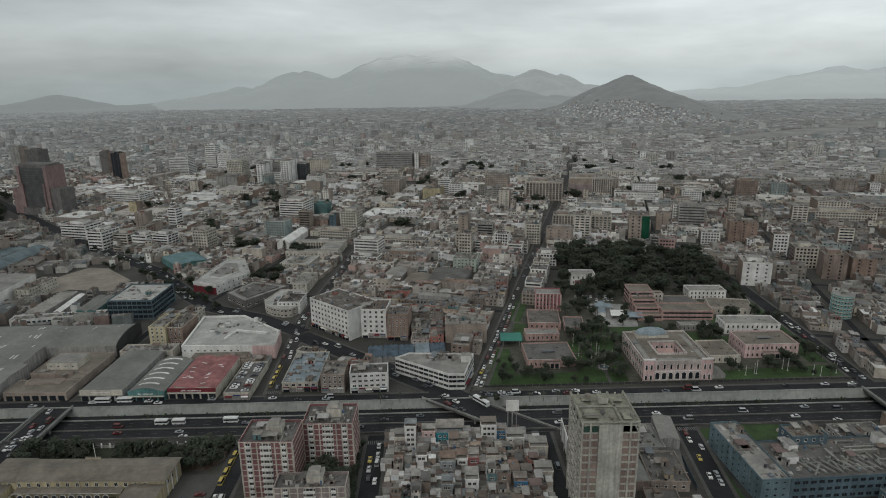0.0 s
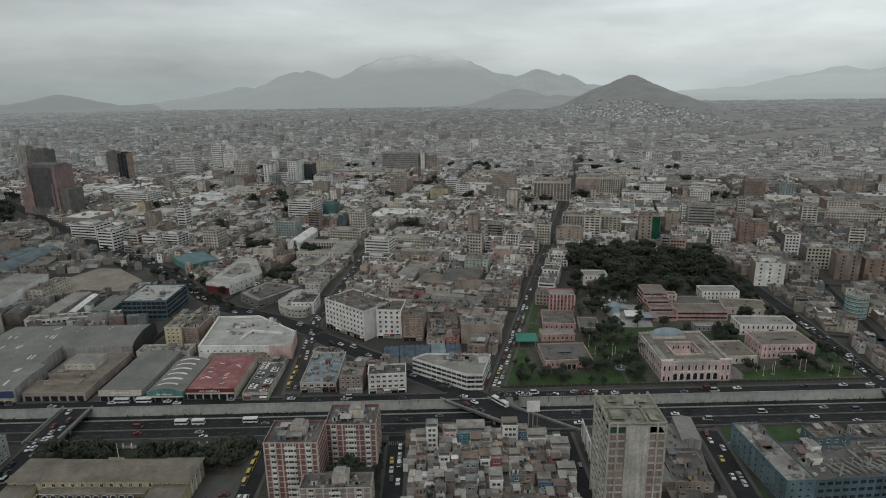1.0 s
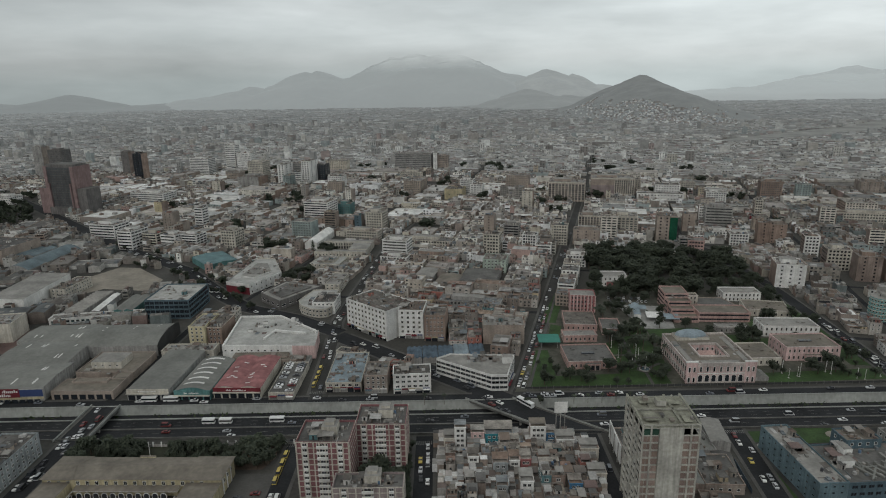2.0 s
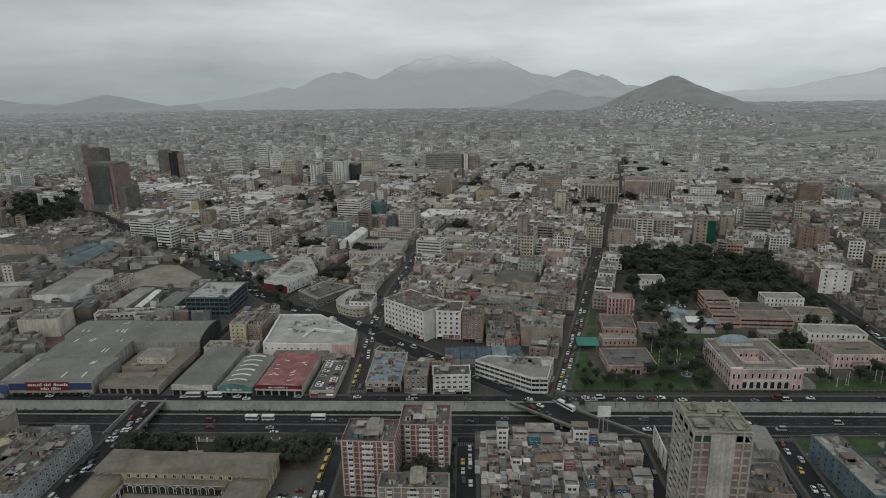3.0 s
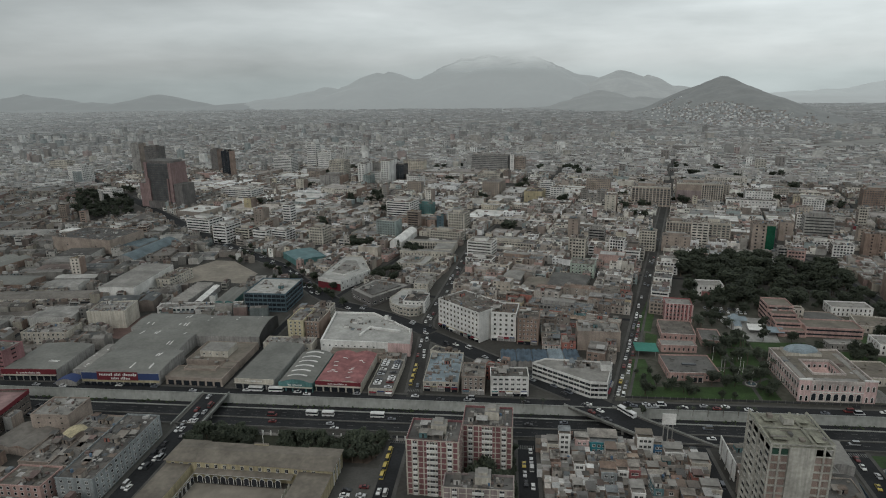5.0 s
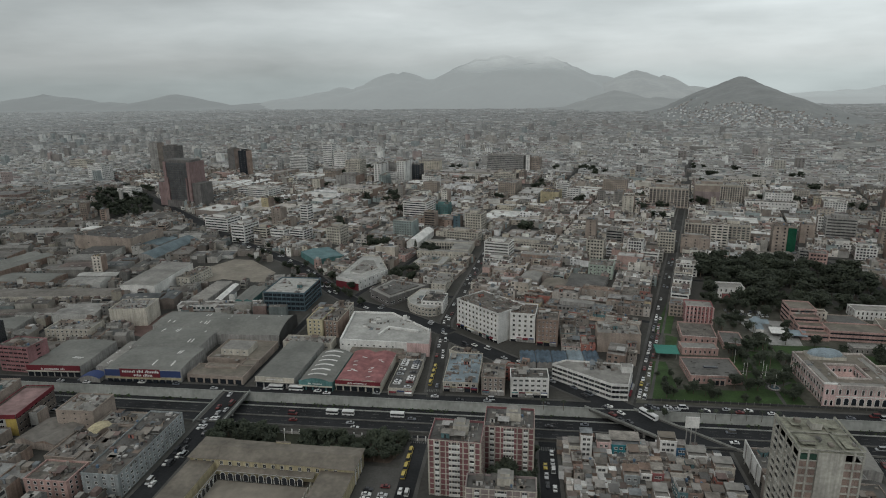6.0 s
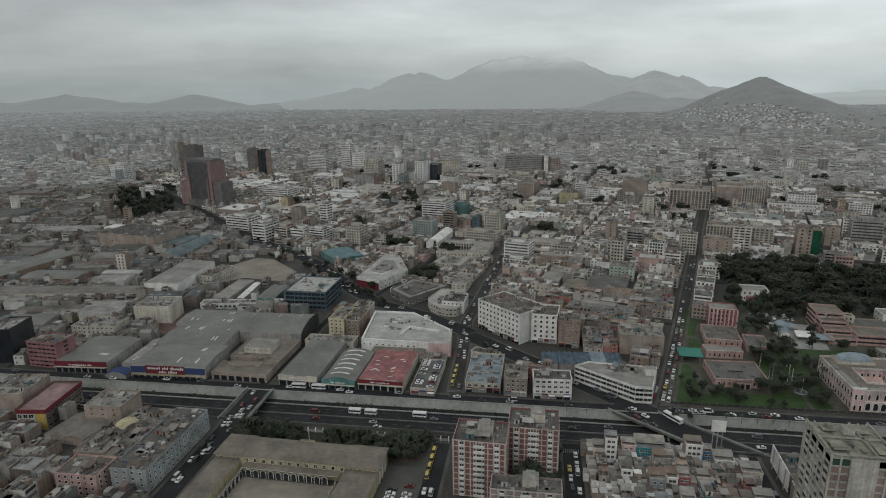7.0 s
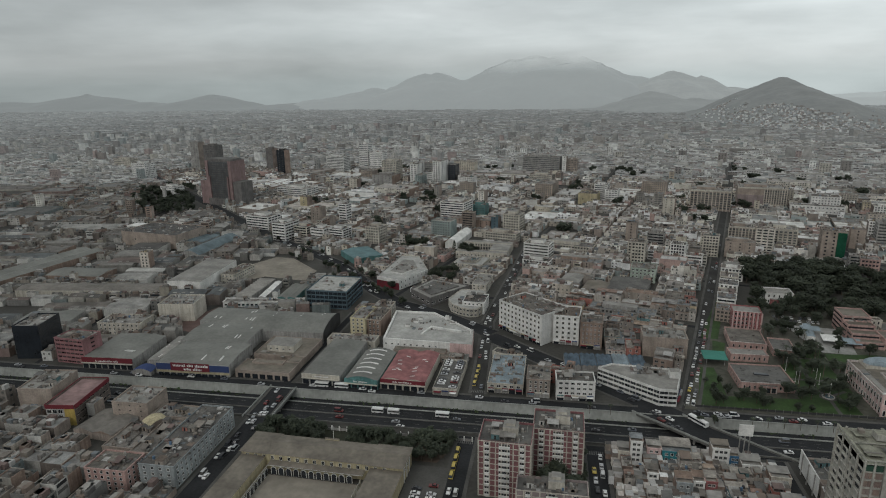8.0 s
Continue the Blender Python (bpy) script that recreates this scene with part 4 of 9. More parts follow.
building("shed", "grey sheet-roofed lean-to store", -114, 350, 12, 9, 0, 4.0, M_GREY, M_METALROOF, 1, "s", {"s": 3}, bits=2, seed=205)

M_PALEYELLOW = material("pale_yellow_paint", (.55, .49, .33), grime=0.3, streak=0.25)
building("apartment_block", "beige and ochre apartment block with rooftop rooms", -189, 393, 11, 24, -3, 13.5, M_PALEYELLOW, M_PALEROOF, 5, "sw", {"s": 3, "w": 6}, bits=4, seed=4)
building("apartment_block", "beige apartment block with a bare brown side wall", -178, 395, 10, 24, -3, 12.2, M_CREAM, M_ROOF, 4, "sn", {"s": 3}, bits=4, seed=5, walls=[M_BRICK, M_BRICK, M_CREAM, M_BRICK])
building("apartment_block", "brown stepped apartment house with bare sides", -194, 414, 12, 13, -3, 10, M_BRICK, M_ROOF, 3, "sw", bits=4, seed=16)
building("apartment_block", "pale ochre house with a roof terrace", -180, 416, 13, 14, -3, 11.5, M_CREAM, M_ROOF, 4, "se", bits=5, seed=17)
clear(-186, 401, 32, 44)
ob = building("office_block", "dark blue glazed office block with a pale flat roof", -230, 449, 33, 38, -1, 15, M_SLATE, M_STOREROOF, 1, "", bits=2, seed=6, mess=.3)
for z in (1.0, 4.6, 8.2, 11.4):
    for sd, ln in (("s", 33), ("e", 38)):
        for i in range(int(ln / 3.6)):
            part("window", window_mesh(3.3, 2.4, M_SLATE, M_DARK, False), ob, at=side_pose(sd, 33, 38, -ln / 2 + 1.9 + i * 3.6, z))
clear(-230, 449, 36, 41)

# long white corner block on the plaza
ob = building("apartment_block", "long white seven-storey block on the plaza corner", -70, 406, 41, 26, -42, 21.5, M_WHITE, M_ROOF, 6, "s", {"s": 11}, (1.5, 1.6), M_CREAM, bits=6, seed=7)
clear(-70, 406, 43, 28, -42)
building("apartment_block", "white slab with paired dark windows", -46.5, 397, 17, 20, -6, 20.5, M_WHITE, M_ROOF, 6, "sw", {"s": 4}, (1.5, 1.6), M_CREAM, bits=3, seed=8)
clear(-46.5, 397, 18, 21)
building("apartment_block", "brown brick block with a white stair tower", -30.5, 392, 14, 20, -6, 18.5, M_BRICK, M_ROOF, 6, "s", {"s": 5}, (1.1, 1.2), bits=3, seed=9)
clear(-30.5, 392, 15, 21)
building("block", "blank pinkish-brown block with a flat roof", 14, 384, 27, 17, -2, 13.5, M_TAN, M_PALEROOF, 4, "e", {"e": 4}, bits=4, seed=10)
clear(14, 384, 28, 18)

ob = thing("office_block", "three-storey white wedge-shaped block with ribbon windows", "building", -3, 336, 0, 0)
poly = [(-27, -1), (4, -23.5), (13, -23.5), (19.5, 2), (-19, 5)]
part("body", Shape().shell(poly, 10, 0.4, 0.9, M_WHITE, M_PALEROOF), ob)
for (ax, ay), (bx, by) in zip(poly, poly[1:] + poly[:1]):
    ln = math.hypot(bx - ax, by - ay)
    an = math.degrees(math.atan2(by - ay, bx - ax))
    for z in (1.4, 4.4, 7.0):
        n = max(1, int(ln / 3.3))
        for i in range(n):
            k = (i + 0.5) / n
            part("window", window_mesh(ln / n - .12, 1.7, M_WHITE), ob, at=pose(ax + (bx - ax) * k, ay + (by - ay) * k, z, 0, 0, an))
roof_bits(ob, 14, 10, 9.1, random.Random(11), 3)
roof_mess(ob, 22, 12, 9.1, random.Random(11), 40)
part("stair_tower", Shape().box(11.6, 17.4, -8, -3, 9.1, 13, M_WHITE, M_PALEROOF), ob)
clear(-3, 334, 48, 32)
for i in range(5):
    hall("market_stall_roof", "dull blue sheet-roofed market stalls", -44 + i * 9.8, 356.5 + i * .8, 9.4, 16 + (i % 2), 3, 3.6, 0.9, M_GREY, M_STALLROOF if i != 3 else M_BLUEROOF, 3, "gable")
for x, y, w, d, h in ((-16, 379, 12, 13, 4.5), (-5, 381, 9, 15, 6), (-17, 394, 10, 14, 7.5), (-6.5, 398, 10, 16, 5)):
    building("house", "low flat-roofed house with a patched roof", x, y, w, d, -3, h, M_WALL_NEAR, M_ROOF_NEAR, max(1, round(h / 3)), "s", bits=3, seed=int(y))
clear(-10, 389, 30, 40)
clear(-48, 376, 52, 20, -30)
building("shop_house", "low grey-roofed wing behind the corner shop", -84, 359, 18, 7, -22, 5, M_CREAM, M_GREYROOF, 1, "e", bits=3, seed=112)
clear(-84, 359, 20, 9, -22)

building("shop_house", "low corner shop with patched pale blue roof sheets", -82, 334, 20, 40, 0, 6.0, M_CREAM, M_BLUEROOF, 2, "se", {"s": 5, "e": 8}, (2.0, 1.5), bits=6, seed=12)
building("shop_house", "brown four-storey house beside the corner shop", -63.5, 321, 13, 18, 0, 11, M_BRICK, M_ROOF, 4, "s", {"s": 4}, bits=3, seed=13)
building("shop_house", "white four-storey house with dark shop fronts", -43.5, 317.5, 21, 12, 3, 12, M_WHITE, M_ROOF, 4, "se", {"s": 6}, (2.0, 1.3), bits=5, seed=14)
for a in ((-82, 334, 22, 42), (-63.5, 321, 16, 20), (-43.5, 318, 24, 15)):
    clear(*a)
building("corner_house", "white three-storey corner house", -115, 445, 17, 20, -4, 9.5, M_WHITE, M_ROOF, 3, "se", {"s": 5, "e": 6}, bits=4, seed=15)
clear(-115, 445, 19, 22)
# walled car park on a low deck
ob = thing("car_park", "raised concrete car park with painted bays", "car park", -115, 325.5, 0, -1)
part("deck", Shape().shell([(-7, -19), (7, -19), (7, 19), (-7, 19)], 4.4, 0.3, 0.9, M_CREAM, M_GREYROOF), ob)
for i in range(11):
    part("bay_line", Shape().box(-6.5, 6.5, -17 + i * 3.4, -16.85 + i * 3.4, 3.502, 3.512, M_LINE), ob)
clear(-115, 325.5, 16, 41)



def shop_row(x, y, turn, w, seed):
    """Ground-floor shops with awnings and small sign boards, set before a front."""
    rng = random.Random(seed)
    ob = thing("shop_row", "row of small shop fronts with awnings and sign boards", "shops", x, y, 0, turn)
    n = max(2, int(w / 3.6))
    for i in range(n):
        u, k = -w / 2 + (i + .5) * w / n, w / n * .44
        # dark panels paint shade inside open shops, grey ones are shutters
        part("shutter", Shape().box(u - k, u + k, -.12, 0, 0.05, 2.5, M_DARK if rng.random() < .6 else M_GREY), ob)
        part("sign_board", Shape().box(u - k, u + k, -.3, 0, 2.55, 3.2, rng.choice((M_RED, M_SIGNBLUE, M_WHITE, M_YELLOW, M_TEAL, M_CREAM)), bottom=True), ob)
        if rng.random() < .6:
            part("awning", Shape().prism([(u - k, -1.5), (u + k, -1.5), (u + k, -.31), (u - k, -.31)], 2.3, [2.35, 2.35, 2.75, 2.75], rng.choice((M_RED, M_WHITE, M_SLATE, M_GREY)), bottom=True), ob)
    return ob


shop_row(-82, 313.85, 0, 19.5, 1)
shop_row(-63.5, 311.85, 0, 12.5, 2)
shop_row(-43.3, 311.3, 3, 20, 3)
shop_row(12.5, 321.5, 72, 16, 7)
shop_row(-115, 306.2, -1, 13.5, 5)
shop_row(-78.8, 396.2, -42, 40, 8)
shop_row(-47.6, 386.9, -6, 16, 9)
shop_row(-31.6, 381.9, -6, 13, 10)
hall("canopy_hall", "low blue arched entrance canopy between two halls", -303, 307.5, 13, 7, 0, 2.6, 1.8, M_GREY, M_SIGNBLUE, 1, "vault")
clear(-298, 330, 22, 50)
# ---- the campus ----
def arch_mesh(w, h, surround, deep=M_DARK):
    s = Shape()
    n = 7
    out = [(-w / 2 - .25, 0), (w / 2 + .25, 0)] + [((w / 2 + .25) * math.cos(math.pi * i / n), h - w / 2 + (w / 2 + .25) * math.sin(math.pi * i / n)) for i in range(n + 1)]
    s.face([(x, -0.10, z) for x, z in out], surround)
    for (xa, za), (xb, zb) in zip(out, out[1:] + out[:1]):
        s.face([(xa, 0, za), (xb, 0, zb), (xb, -0.1, zb), (xa, -0.1, za)], surround)
    inn = [(-w / 2, 0.05), (w / 2, 0.05)] + [(w / 2 * math.cos(math.pi * i / n), h - w / 2 + w / 2 * math.sin(math.pi * i / n)) for i in range(n + 1)]
    # a dark panel paints the shade behind an open arch; windows get glass
    s.face([(x, -0.13, z) for x, z in inn], deep)
    return s.mesh("arched_window")


M_TRIM = material("aged_stone_trim", (.56, .50, .465), grime=0.4, streak=0.3)


def palace():
    w, d, h = 38, 42.5, 12.2
    ob = thing("faculty_palace", "pink classical two-storey palace with white arches and courtyard", "palace", 131, 339.5, 0, 0)
    c0, c1, c2, c3 = -7.5, 7.5, -10.5, 5            # the courtyard
    for x0, x1, y0, y1 in ((-w / 2, w / 2, -d / 2, c2), (-w / 2, w / 2, c3, d / 2), (-w / 2, c0, c2, c3), (c1, w / 2, c2, c3)):
        part("wing", Shape().box(x0, x1, y0, y1, 0, h - 1, M_PINK, M_TANROOF), ob)
    for a, b, e, f in ((-w / 2 - .2, w / 2 + .2, -d / 2 - .2, -d / 2 + .4), (-w / 2 - .2, w / 2 + .2, d / 2 - .4, d / 2 + .2), (-w / 2 - .2, -w / 2 + .4, -d / 2 + .4, d / 2 - .4),
                       (w / 2 - .4, w / 2 + .2, -d / 2 + .4, d / 2 - .4), (c0 - 1.2, c1 + 1.2, c2 - 1.2, c2 - .6), (c0 - 1.2, c1 + 1.2, c3 + .6, c3 + 1.2),
                       (c0 - 1.2, c0 - .6, c2 - .6, c3 + .6), (c1 + .6, c1 + 1.2, c2 - .6, c3 + .6)):
        part("balustrade", Shape().box(a, b, e, f, h - 1.004, h + .1, M_TRIM), ob)
    part("string_course", Shape().box(-w / 2 - .25, w / 2 + .25, -d / 2 - .25, -d / 2 - .004, 5.6, 6.1, M_WHITE, bottom=True), ob)
    up, low = arch_mesh(1.1, 3.0, M_WHITE, M_GLASS), arch_mesh(2.3, 4.5, M_WHITE)
    for i in range(7):
        u = -11.4 + i * 3.8
        part("arched_window", up, ob, at=side_pose("s", w, d, u, 6.9))
        part("arched_doorway", low, ob, at=side_pose("s", w, d, u, 0.4))
    for i in range(13):
        u = -d / 2 + 2.2 + i * (d - 4.4) / 12
        for sd in "we":
            part("arched_window", up, ob, at=side_pose(sd, w, d, u, 6.9))
            part("arched_window", up, ob, at=side_pose(sd, w, d, u, 1.2))
    for i in range(8):
        u = -13.3 + i * 3.8
        part("pilaster", Shape().box(u - .32, u + .32, -d / 2 - .2, -d / 2 - .004, 0, h - 1, M_TRIM), ob) if abs(u) < 14 else None
    for i in range(14):
        u = -d / 2 + .5 + i * (d - 1.0) / 13
        part("pilaster", Shape().box(-w / 2 - .2, -w / 2 - .004, u - .3, u + .3, 0, h - 1, M_TRIM), ob)
    part("plinth", Shape().box(-w / 2 - .3, w / 2 + .3, -d / 2 - .3, -d / 2 - .204, 0, .9, M_TRIM), ob)
    part("cornice", Shape().box(-w / 2 - .35, w / 2 + .35, -d / 2 - .35, -d / 2 - .204, h - 1.9, h - 1.1, M_TRIM, bottom=True), ob)
    for sx in (-1, 1):                          # end pavilions with pediments
        part("corner_pavilion", Shape().box(sx * 16.6 - 3.2, sx * 16.6 + 3.2, -d / 2 - .5, -d / 2 - .004, 0, h + .5, M_PINK, M_WHITE), ob)
        for u, z, m in ((-1.4, 6.9, up), (1.4, 6.9, up), (-1.4, .6, up), (1.4, .6, up)):
            part("arched_window", m, ob, at=pose(sx * 16.6 + u, -d / 2 - .5, z))
        part("pediment", Shape().prism([(sx * 16.6 - 3.4, -d / 2 - .6), (sx * 16.6 + 3.4, -d / 2 - .6), (sx * 16.6 + 3.4, -d / 2 + .4), (sx * 16.6 - 3.4, -d / 2 + .4)], h + .504, h + 1.2, M_WHITE), ob)
    for a, b, e, f in ((c0 + .004, c1 - .004, c2 + .004, c2 + 2.2), (c0 + .004, c1 - .004, c3 - 2.2, c3 - .004), (c0 + .004, c0 + 2.2, c2 + 2.204, c3 - 2.204), (c1 - 2.2, c1 - .004, c2 + 2.204, c3 - 2.204)):
        part("gallery_roof", Shape().box(a, b, e, f, 5.6, 6.1, M_CREAM, M_TANROOF, True), ob)
    for i in range(5):
        for sd, m in (("n", pose(-6 + i * 3, c3 - .004, 6.6)), ("s", pose(6 - i * 3, c2 + .004, 6.6, 0, 0, 180)), ("w", pose(c0 + .004, c2 + 1.6 + i * 3, 6.6, 0, 0, 90)), ("e", pose(c1 - .004, c2 + 1.6 + i * 3, 6.6, 0, 0, -90))):
            part("arched_window", up, ob, at=m)
    part("court_pavilion", Shape().prism([(-4.4, -6.5), (4.4, -6.5), (4.4, 1), (-4.4, 1)], 0, 7.5, M_SALMON).prism([(-4.8, -6.9), (4.8, -6.9), (4.8, 1.4), (-4.8, 1.4)], 7.5, [7.5, 7.5, 9.6, 9.6], M_CREAM, M_SALMON), ob)
    s = Shape()                                 # pale blue vaulted roof over the rear hall
    n, L, W = 8, 20, 10
    prof = [(-W / 2 * math.cos(math.pi * i / n), h - 1 + 3.6 * math.sin(math.pi * i / n)) for i in range(n + 1)]
    for i in range(10):                         # rounded down at both ends
        ka, kb = (math.sqrt(max(0, 1 - ((j - 5) / 5) ** 2)) for j in (i, i + 1))
        xa, xb = -L / 2 + i * L / 10, -L / 2 + (i + 1) * L / 10
        for (ya, za), (yb, zb) in zip(prof, prof[1:]):
            s.face([(xa - 3, 17 + ya * ka, h + .6 + (za - h + 1) * ka), (xb - 3, 17 + ya * kb, h + .6 + (za - h + 1) * kb), (xb - 3, 17 + yb * kb, h + .6 + (zb - h + 1) * kb), (xa - 3, 17 + yb * ka, h + .6 + (zb - h + 1) * ka)], M_BLUEROOF)
    part("vaulted_roof", s, ob)
    part("vault_drum", Shape().box(-13, 7, 12.2, 21, h - 1, h + .9, M_CREAM, M_PALEROOF), ob)
    for a, b, e, f in ((-w / 2 + 1.6, -w / 2 + 4.4, -d / 2 + 2, 10), (w / 2 - 4.6, w / 2 - 1.8, -d / 2 + 2, 16), (-11, 11, -d / 2 + 1.4, -d / 2 + 4.2)):
        part("roof_ridge", Shape().prism([(a, e), (b, e), (b, f), (a, f)], h - 1, h - .35, M_TRIM, M_PALEROOF), ob)
    mess = Shape()
    rng = random.Random(77)
    for _ in range(60):
        x, y, a, b = rng.uniform(-w / 2 + 1.5, w / 2 - 1.5), rng.uniform(-d / 2 + 1.5, d / 2 - 1.5), rng.uniform(.3, 1.6), rng.uniform(.3, 1.2)
        if not (c0 - 3 < x < c1 + 3 and c2 - 3 < y < c3 + 3 or y > 9):
            mess.box(x - a, x + a, y - b, y + b, h - 1, h - 1 + rng.choice((.06, .1, .4, .9)), M_JUNK)
    tagged(part("roof_clutter", mess, ob), kind="stuff")
    clear(131, 340, 43, 48)


palace()


def pavilion(name, label, x, y, w, d, turn, h, wall, roof, n, storeys=1, porch=True, seed=0):
    ob = building(name, label, x, y, w, d, turn, h, wall, roof, storeys, "swe", {"s": n, "w": max(2, int(d / 4)), "e": max(2, int(d / 4))}, (1.1, 2.0), M_TRIM, bits=0, seed=seed)
    if porch:
        part("porch", Shape().box(-w * .16, w * .16, -d / 2 - 1.6, -d / 2 - .004, 0, min(4.2, h * 0.8), wall, roof), ob)
        for i in range(3):
            # dark panels paint the shade inside the porch
            part("porch_opening", Shape().box(-w * .14 + i * w * .1, -w * .14 + i * w * .1 + w * .07, -d / 2 - 1.66, -d / 2 - 1.604, .2, 3.0, M_DARK), ob)
        for i in range(4):
            part("column", Shape().tube(-w * .14 + i * w * .28 / 3, -d / 2 - 1.9, 0, min(4.2, h * .8), .22, M_TRIM), ob)
        part("skylight", Shape().box(-4, 4, -1, 1.2, h - .8, h - .2, M_DARK), ob)
    s = Shape()
    rng = random.Random(seed)
    for _ in range(int(w * d / 45)):
        px, py, a = rng.uniform(-w / 2 + 1.5, w / 2 - 1.5), rng.uniform(-d / 2 + 1.5, d / 2 - 1.5), rng.uniform(.3, 1.1)
        s.box(px - a, px + a, py - .5, py + .5, h - .8, h - .8 + rng.uniform(.1, .8), roof)
    tagged(part("roof_clutter", s, ob), kind="stuff")
    for a, b2, c, e in ((-w / 2 - .1, w / 2 + .1, -d / 2 - .1, -d / 2 + .35),):
        part("white_cornice", Shape().box(a, b2, c, e, h + .004, h + .2, M_TRIM, bottom=True), ob)
    clear(x, y, w + 3, d + 4, turn)
    return ob


M_DEEPRED = material("deep_red_paint", (.30, .115, .115), grime=0.3, streak=0.25)
M_PALEPAVE = material("pale_plaza_paving", (.30, .295, .28), grime=0.35, scale=0.1, fine=0.5)
pavilion("faculty_pavilion", "low salmon pavilion with white window frames", 63, 350, 29, 25, 1, 5.2, M_SALMON, M_GREYROOF, 10, seed=21)
pavilion("faculty_pavilion", "red-brown low campus building with a flat roof", 64.3, 381.5, 22, 10, 0, 5.0, M_SALMON, M_PALEROOF, 7, 1, False, 22)
pavilion("faculty_block", "low campus wing with brown roof", 70, 408, 22, 26, -6, 5.0, M_SALMON, M_ROOF, 6, 1, False, 23)
ob = pavilion("faculty_block", "four-storey red block with white vertical fins", 78, 438, 18.5, 14, -7, 13, M_DEEPRED, M_PALEROOF, 7, 4, False, 24)
for i in range(8):
    part("fin", Shape().box(-9.25 + i * 2.6, -8.35 + i * 2.6, -7.7, -7.004, 0, 12.8, M_PINK), ob)
pavilion("faculty_pavilion", "two-storey pale pink palace wing behind a lawn", 198.5, 355, 33, 21, 0, 9, M_PINK, M_TANROOF, 11, 2, True, 25)
pavilion("faculty_annex", "low pale annex beside the palace", 167.5, 350, 18, 23, 0, 5, M_CREAM, M_TANROOF, 5, 1, False, 26)
ob = pavilion("garden_house", "cream two-storey garden house with a dark red porch", 117, 495, 20, 15, -5, 9, M_WHITE, M_PALEROOF, 5, 2, False, 27)
part("porch", Shape().box(-6.5, 2.5, -10.5, -7.704, 0, 4.6, M_DEEPRED, M_PALEROOF), ob)
part("stair_wing", Shape().box(4.5, 9.5, -9.5, -7.704, 0, 6.2, M_WHITE, M_PALEROOF), ob)
clear(117, 486, 26, 10)
def terraced_faculty():
    """Terraces that step down to the south, then a long low wing to the east, all with dark ribbon windows under deep parapets."""
    ob = thing("medical_faculty", "stepped salmon faculty block with ribbon windows and terraces", "faculty building", 146, 424, 0, -4)
    for x0, x1, y0, y1, h in ((-9, 8, 6, 23, 14), (-8.5, 8, -2, 5.996, 10.8), (-8, 8.6, -10, -2.004, 7.8), (-7.4, 9.4, -17, -10.004, 4.8), (9.404, 45, -15, 1, 7.2)):
        part("storey_block", Shape().shell([(x0, y0), (x1, y0), (x1, y1), (x0, y1)], h, .35, .8, M_SALMON, M_TANROOF), ob)
        z = h - 2.6
        while z > .4:
            part("ribbon_window", Shape().box(x0 + .8, x1 - .8, y0 - .07, y0 - .004, z, z + 1.1, M_DARK, bottom=True), ob)
            if x0 < 0:
                part("ribbon_window", Shape().box(x0 - .07, x0 - .004, y0 + .6, y1 - .6, z, z + 1.1, M_DARK, bottom=True), ob)
            z -= 3.1
        part("parapet_band", Shape().box(x0 - .25, x1 + .25, y0 - .3, y0 - .075, h - 1.1, h + .1, M_SALMON, bottom=True), ob)
    roof_mess(ob, 14, 14, 13.2, random.Random(61), 8)
    part("rear_hall", Shape().shell([(16, 3), (44, 3), (38, 22), (16, 22)], 5.2, .3, .6, M_TAN, M_GREYROOF), ob)
    clear(146, 427, 22, 46, -4)
    clear(174, 424, 38, 38, -4)


terraced_faculty()
pavilion("medical_wing", "white flat-roofed laboratory block", 204, 455, 28, 14, -4, 7, M_WHITE, M_PALEROOF, 9, 2, False, 30)
pavilion("medical_wing", "cream low workshop wing with curved yard wall", 210, 426, 30, 22, -14, 5, M_CREAM, M_TANROOF, 8, 1, False, 31)
pavilion("medical_wing", "white two-storey wing with roof terraces", 205, 388, 36, 16, -4, 7.5, M_WHITE, M_PALEROOF, 11, 2, False, 32)

pavilion("faculty_block", "low red classroom wing beside the grove", 89, 397, 13, 20, -6, 4.6, M_SALMON, M_GREYROOF, 4, 1, False, 33)
pavilion("faculty_annex", "low grey pleated-roof canteen", 170, 392, 20, 8, 0, 4, M_GREY, M_PALEROOF, 6, 1, False, 34)
pavilion("medical_block", "tall slim stair block with open floors", 161, 438.5, 7, 7, -5, 10, M_CREAM, M_TANROOF, 2, 3, False, 35)
hall("kiosk_row", "low blue sheet-roofed kiosk row", 116.5, 428, 5, 24, -12, 3, .6, M_WHITE, M_BLUEROOF, 1, "gable")
hall("garden_tent", "small grey pitched garden tent", 155, 323.5, 8, 9, 0, 2.6, 1.6, M_GREY, M_METALROOF, 1, "gable")


def fountain(x, y):
    ob = thing("fountain", "small round stone fountain on the lawn", "fountain", x, y)
    for i in range(16):
        a, b = i * math.tau / 16, (i + 1) * math.tau / 16
        part("kerb_stone", Shape().prism([(3.2 * math.cos(a), 3.2 * math.sin(a)), (3.2 * math.cos(b), 3.2 * math.sin(b)), (2.7 * math.cos(b), 2.7 * math.sin(b)), (2.7 * math.cos(a), 2.7 * math.sin(a))][::1], .06, .6, M_CONC), ob)
    part("water", Shape().tube(0, 0, .06, .35, 2.69, M_SLATE, 16), ob)
    part("pedestal", Shape().tube(0, 0, .35, 1.9, .5, M_CONC, 10, .25).tube(0, 0, 1.9, 2.1, 1.0, M_CONC, 10), ob)


fountain(94, 336)
M_CAMPUS = material("campus_paving_and_soil", (.085, .083, .066), grime=0.5, scale=0.09, fine=0.4)
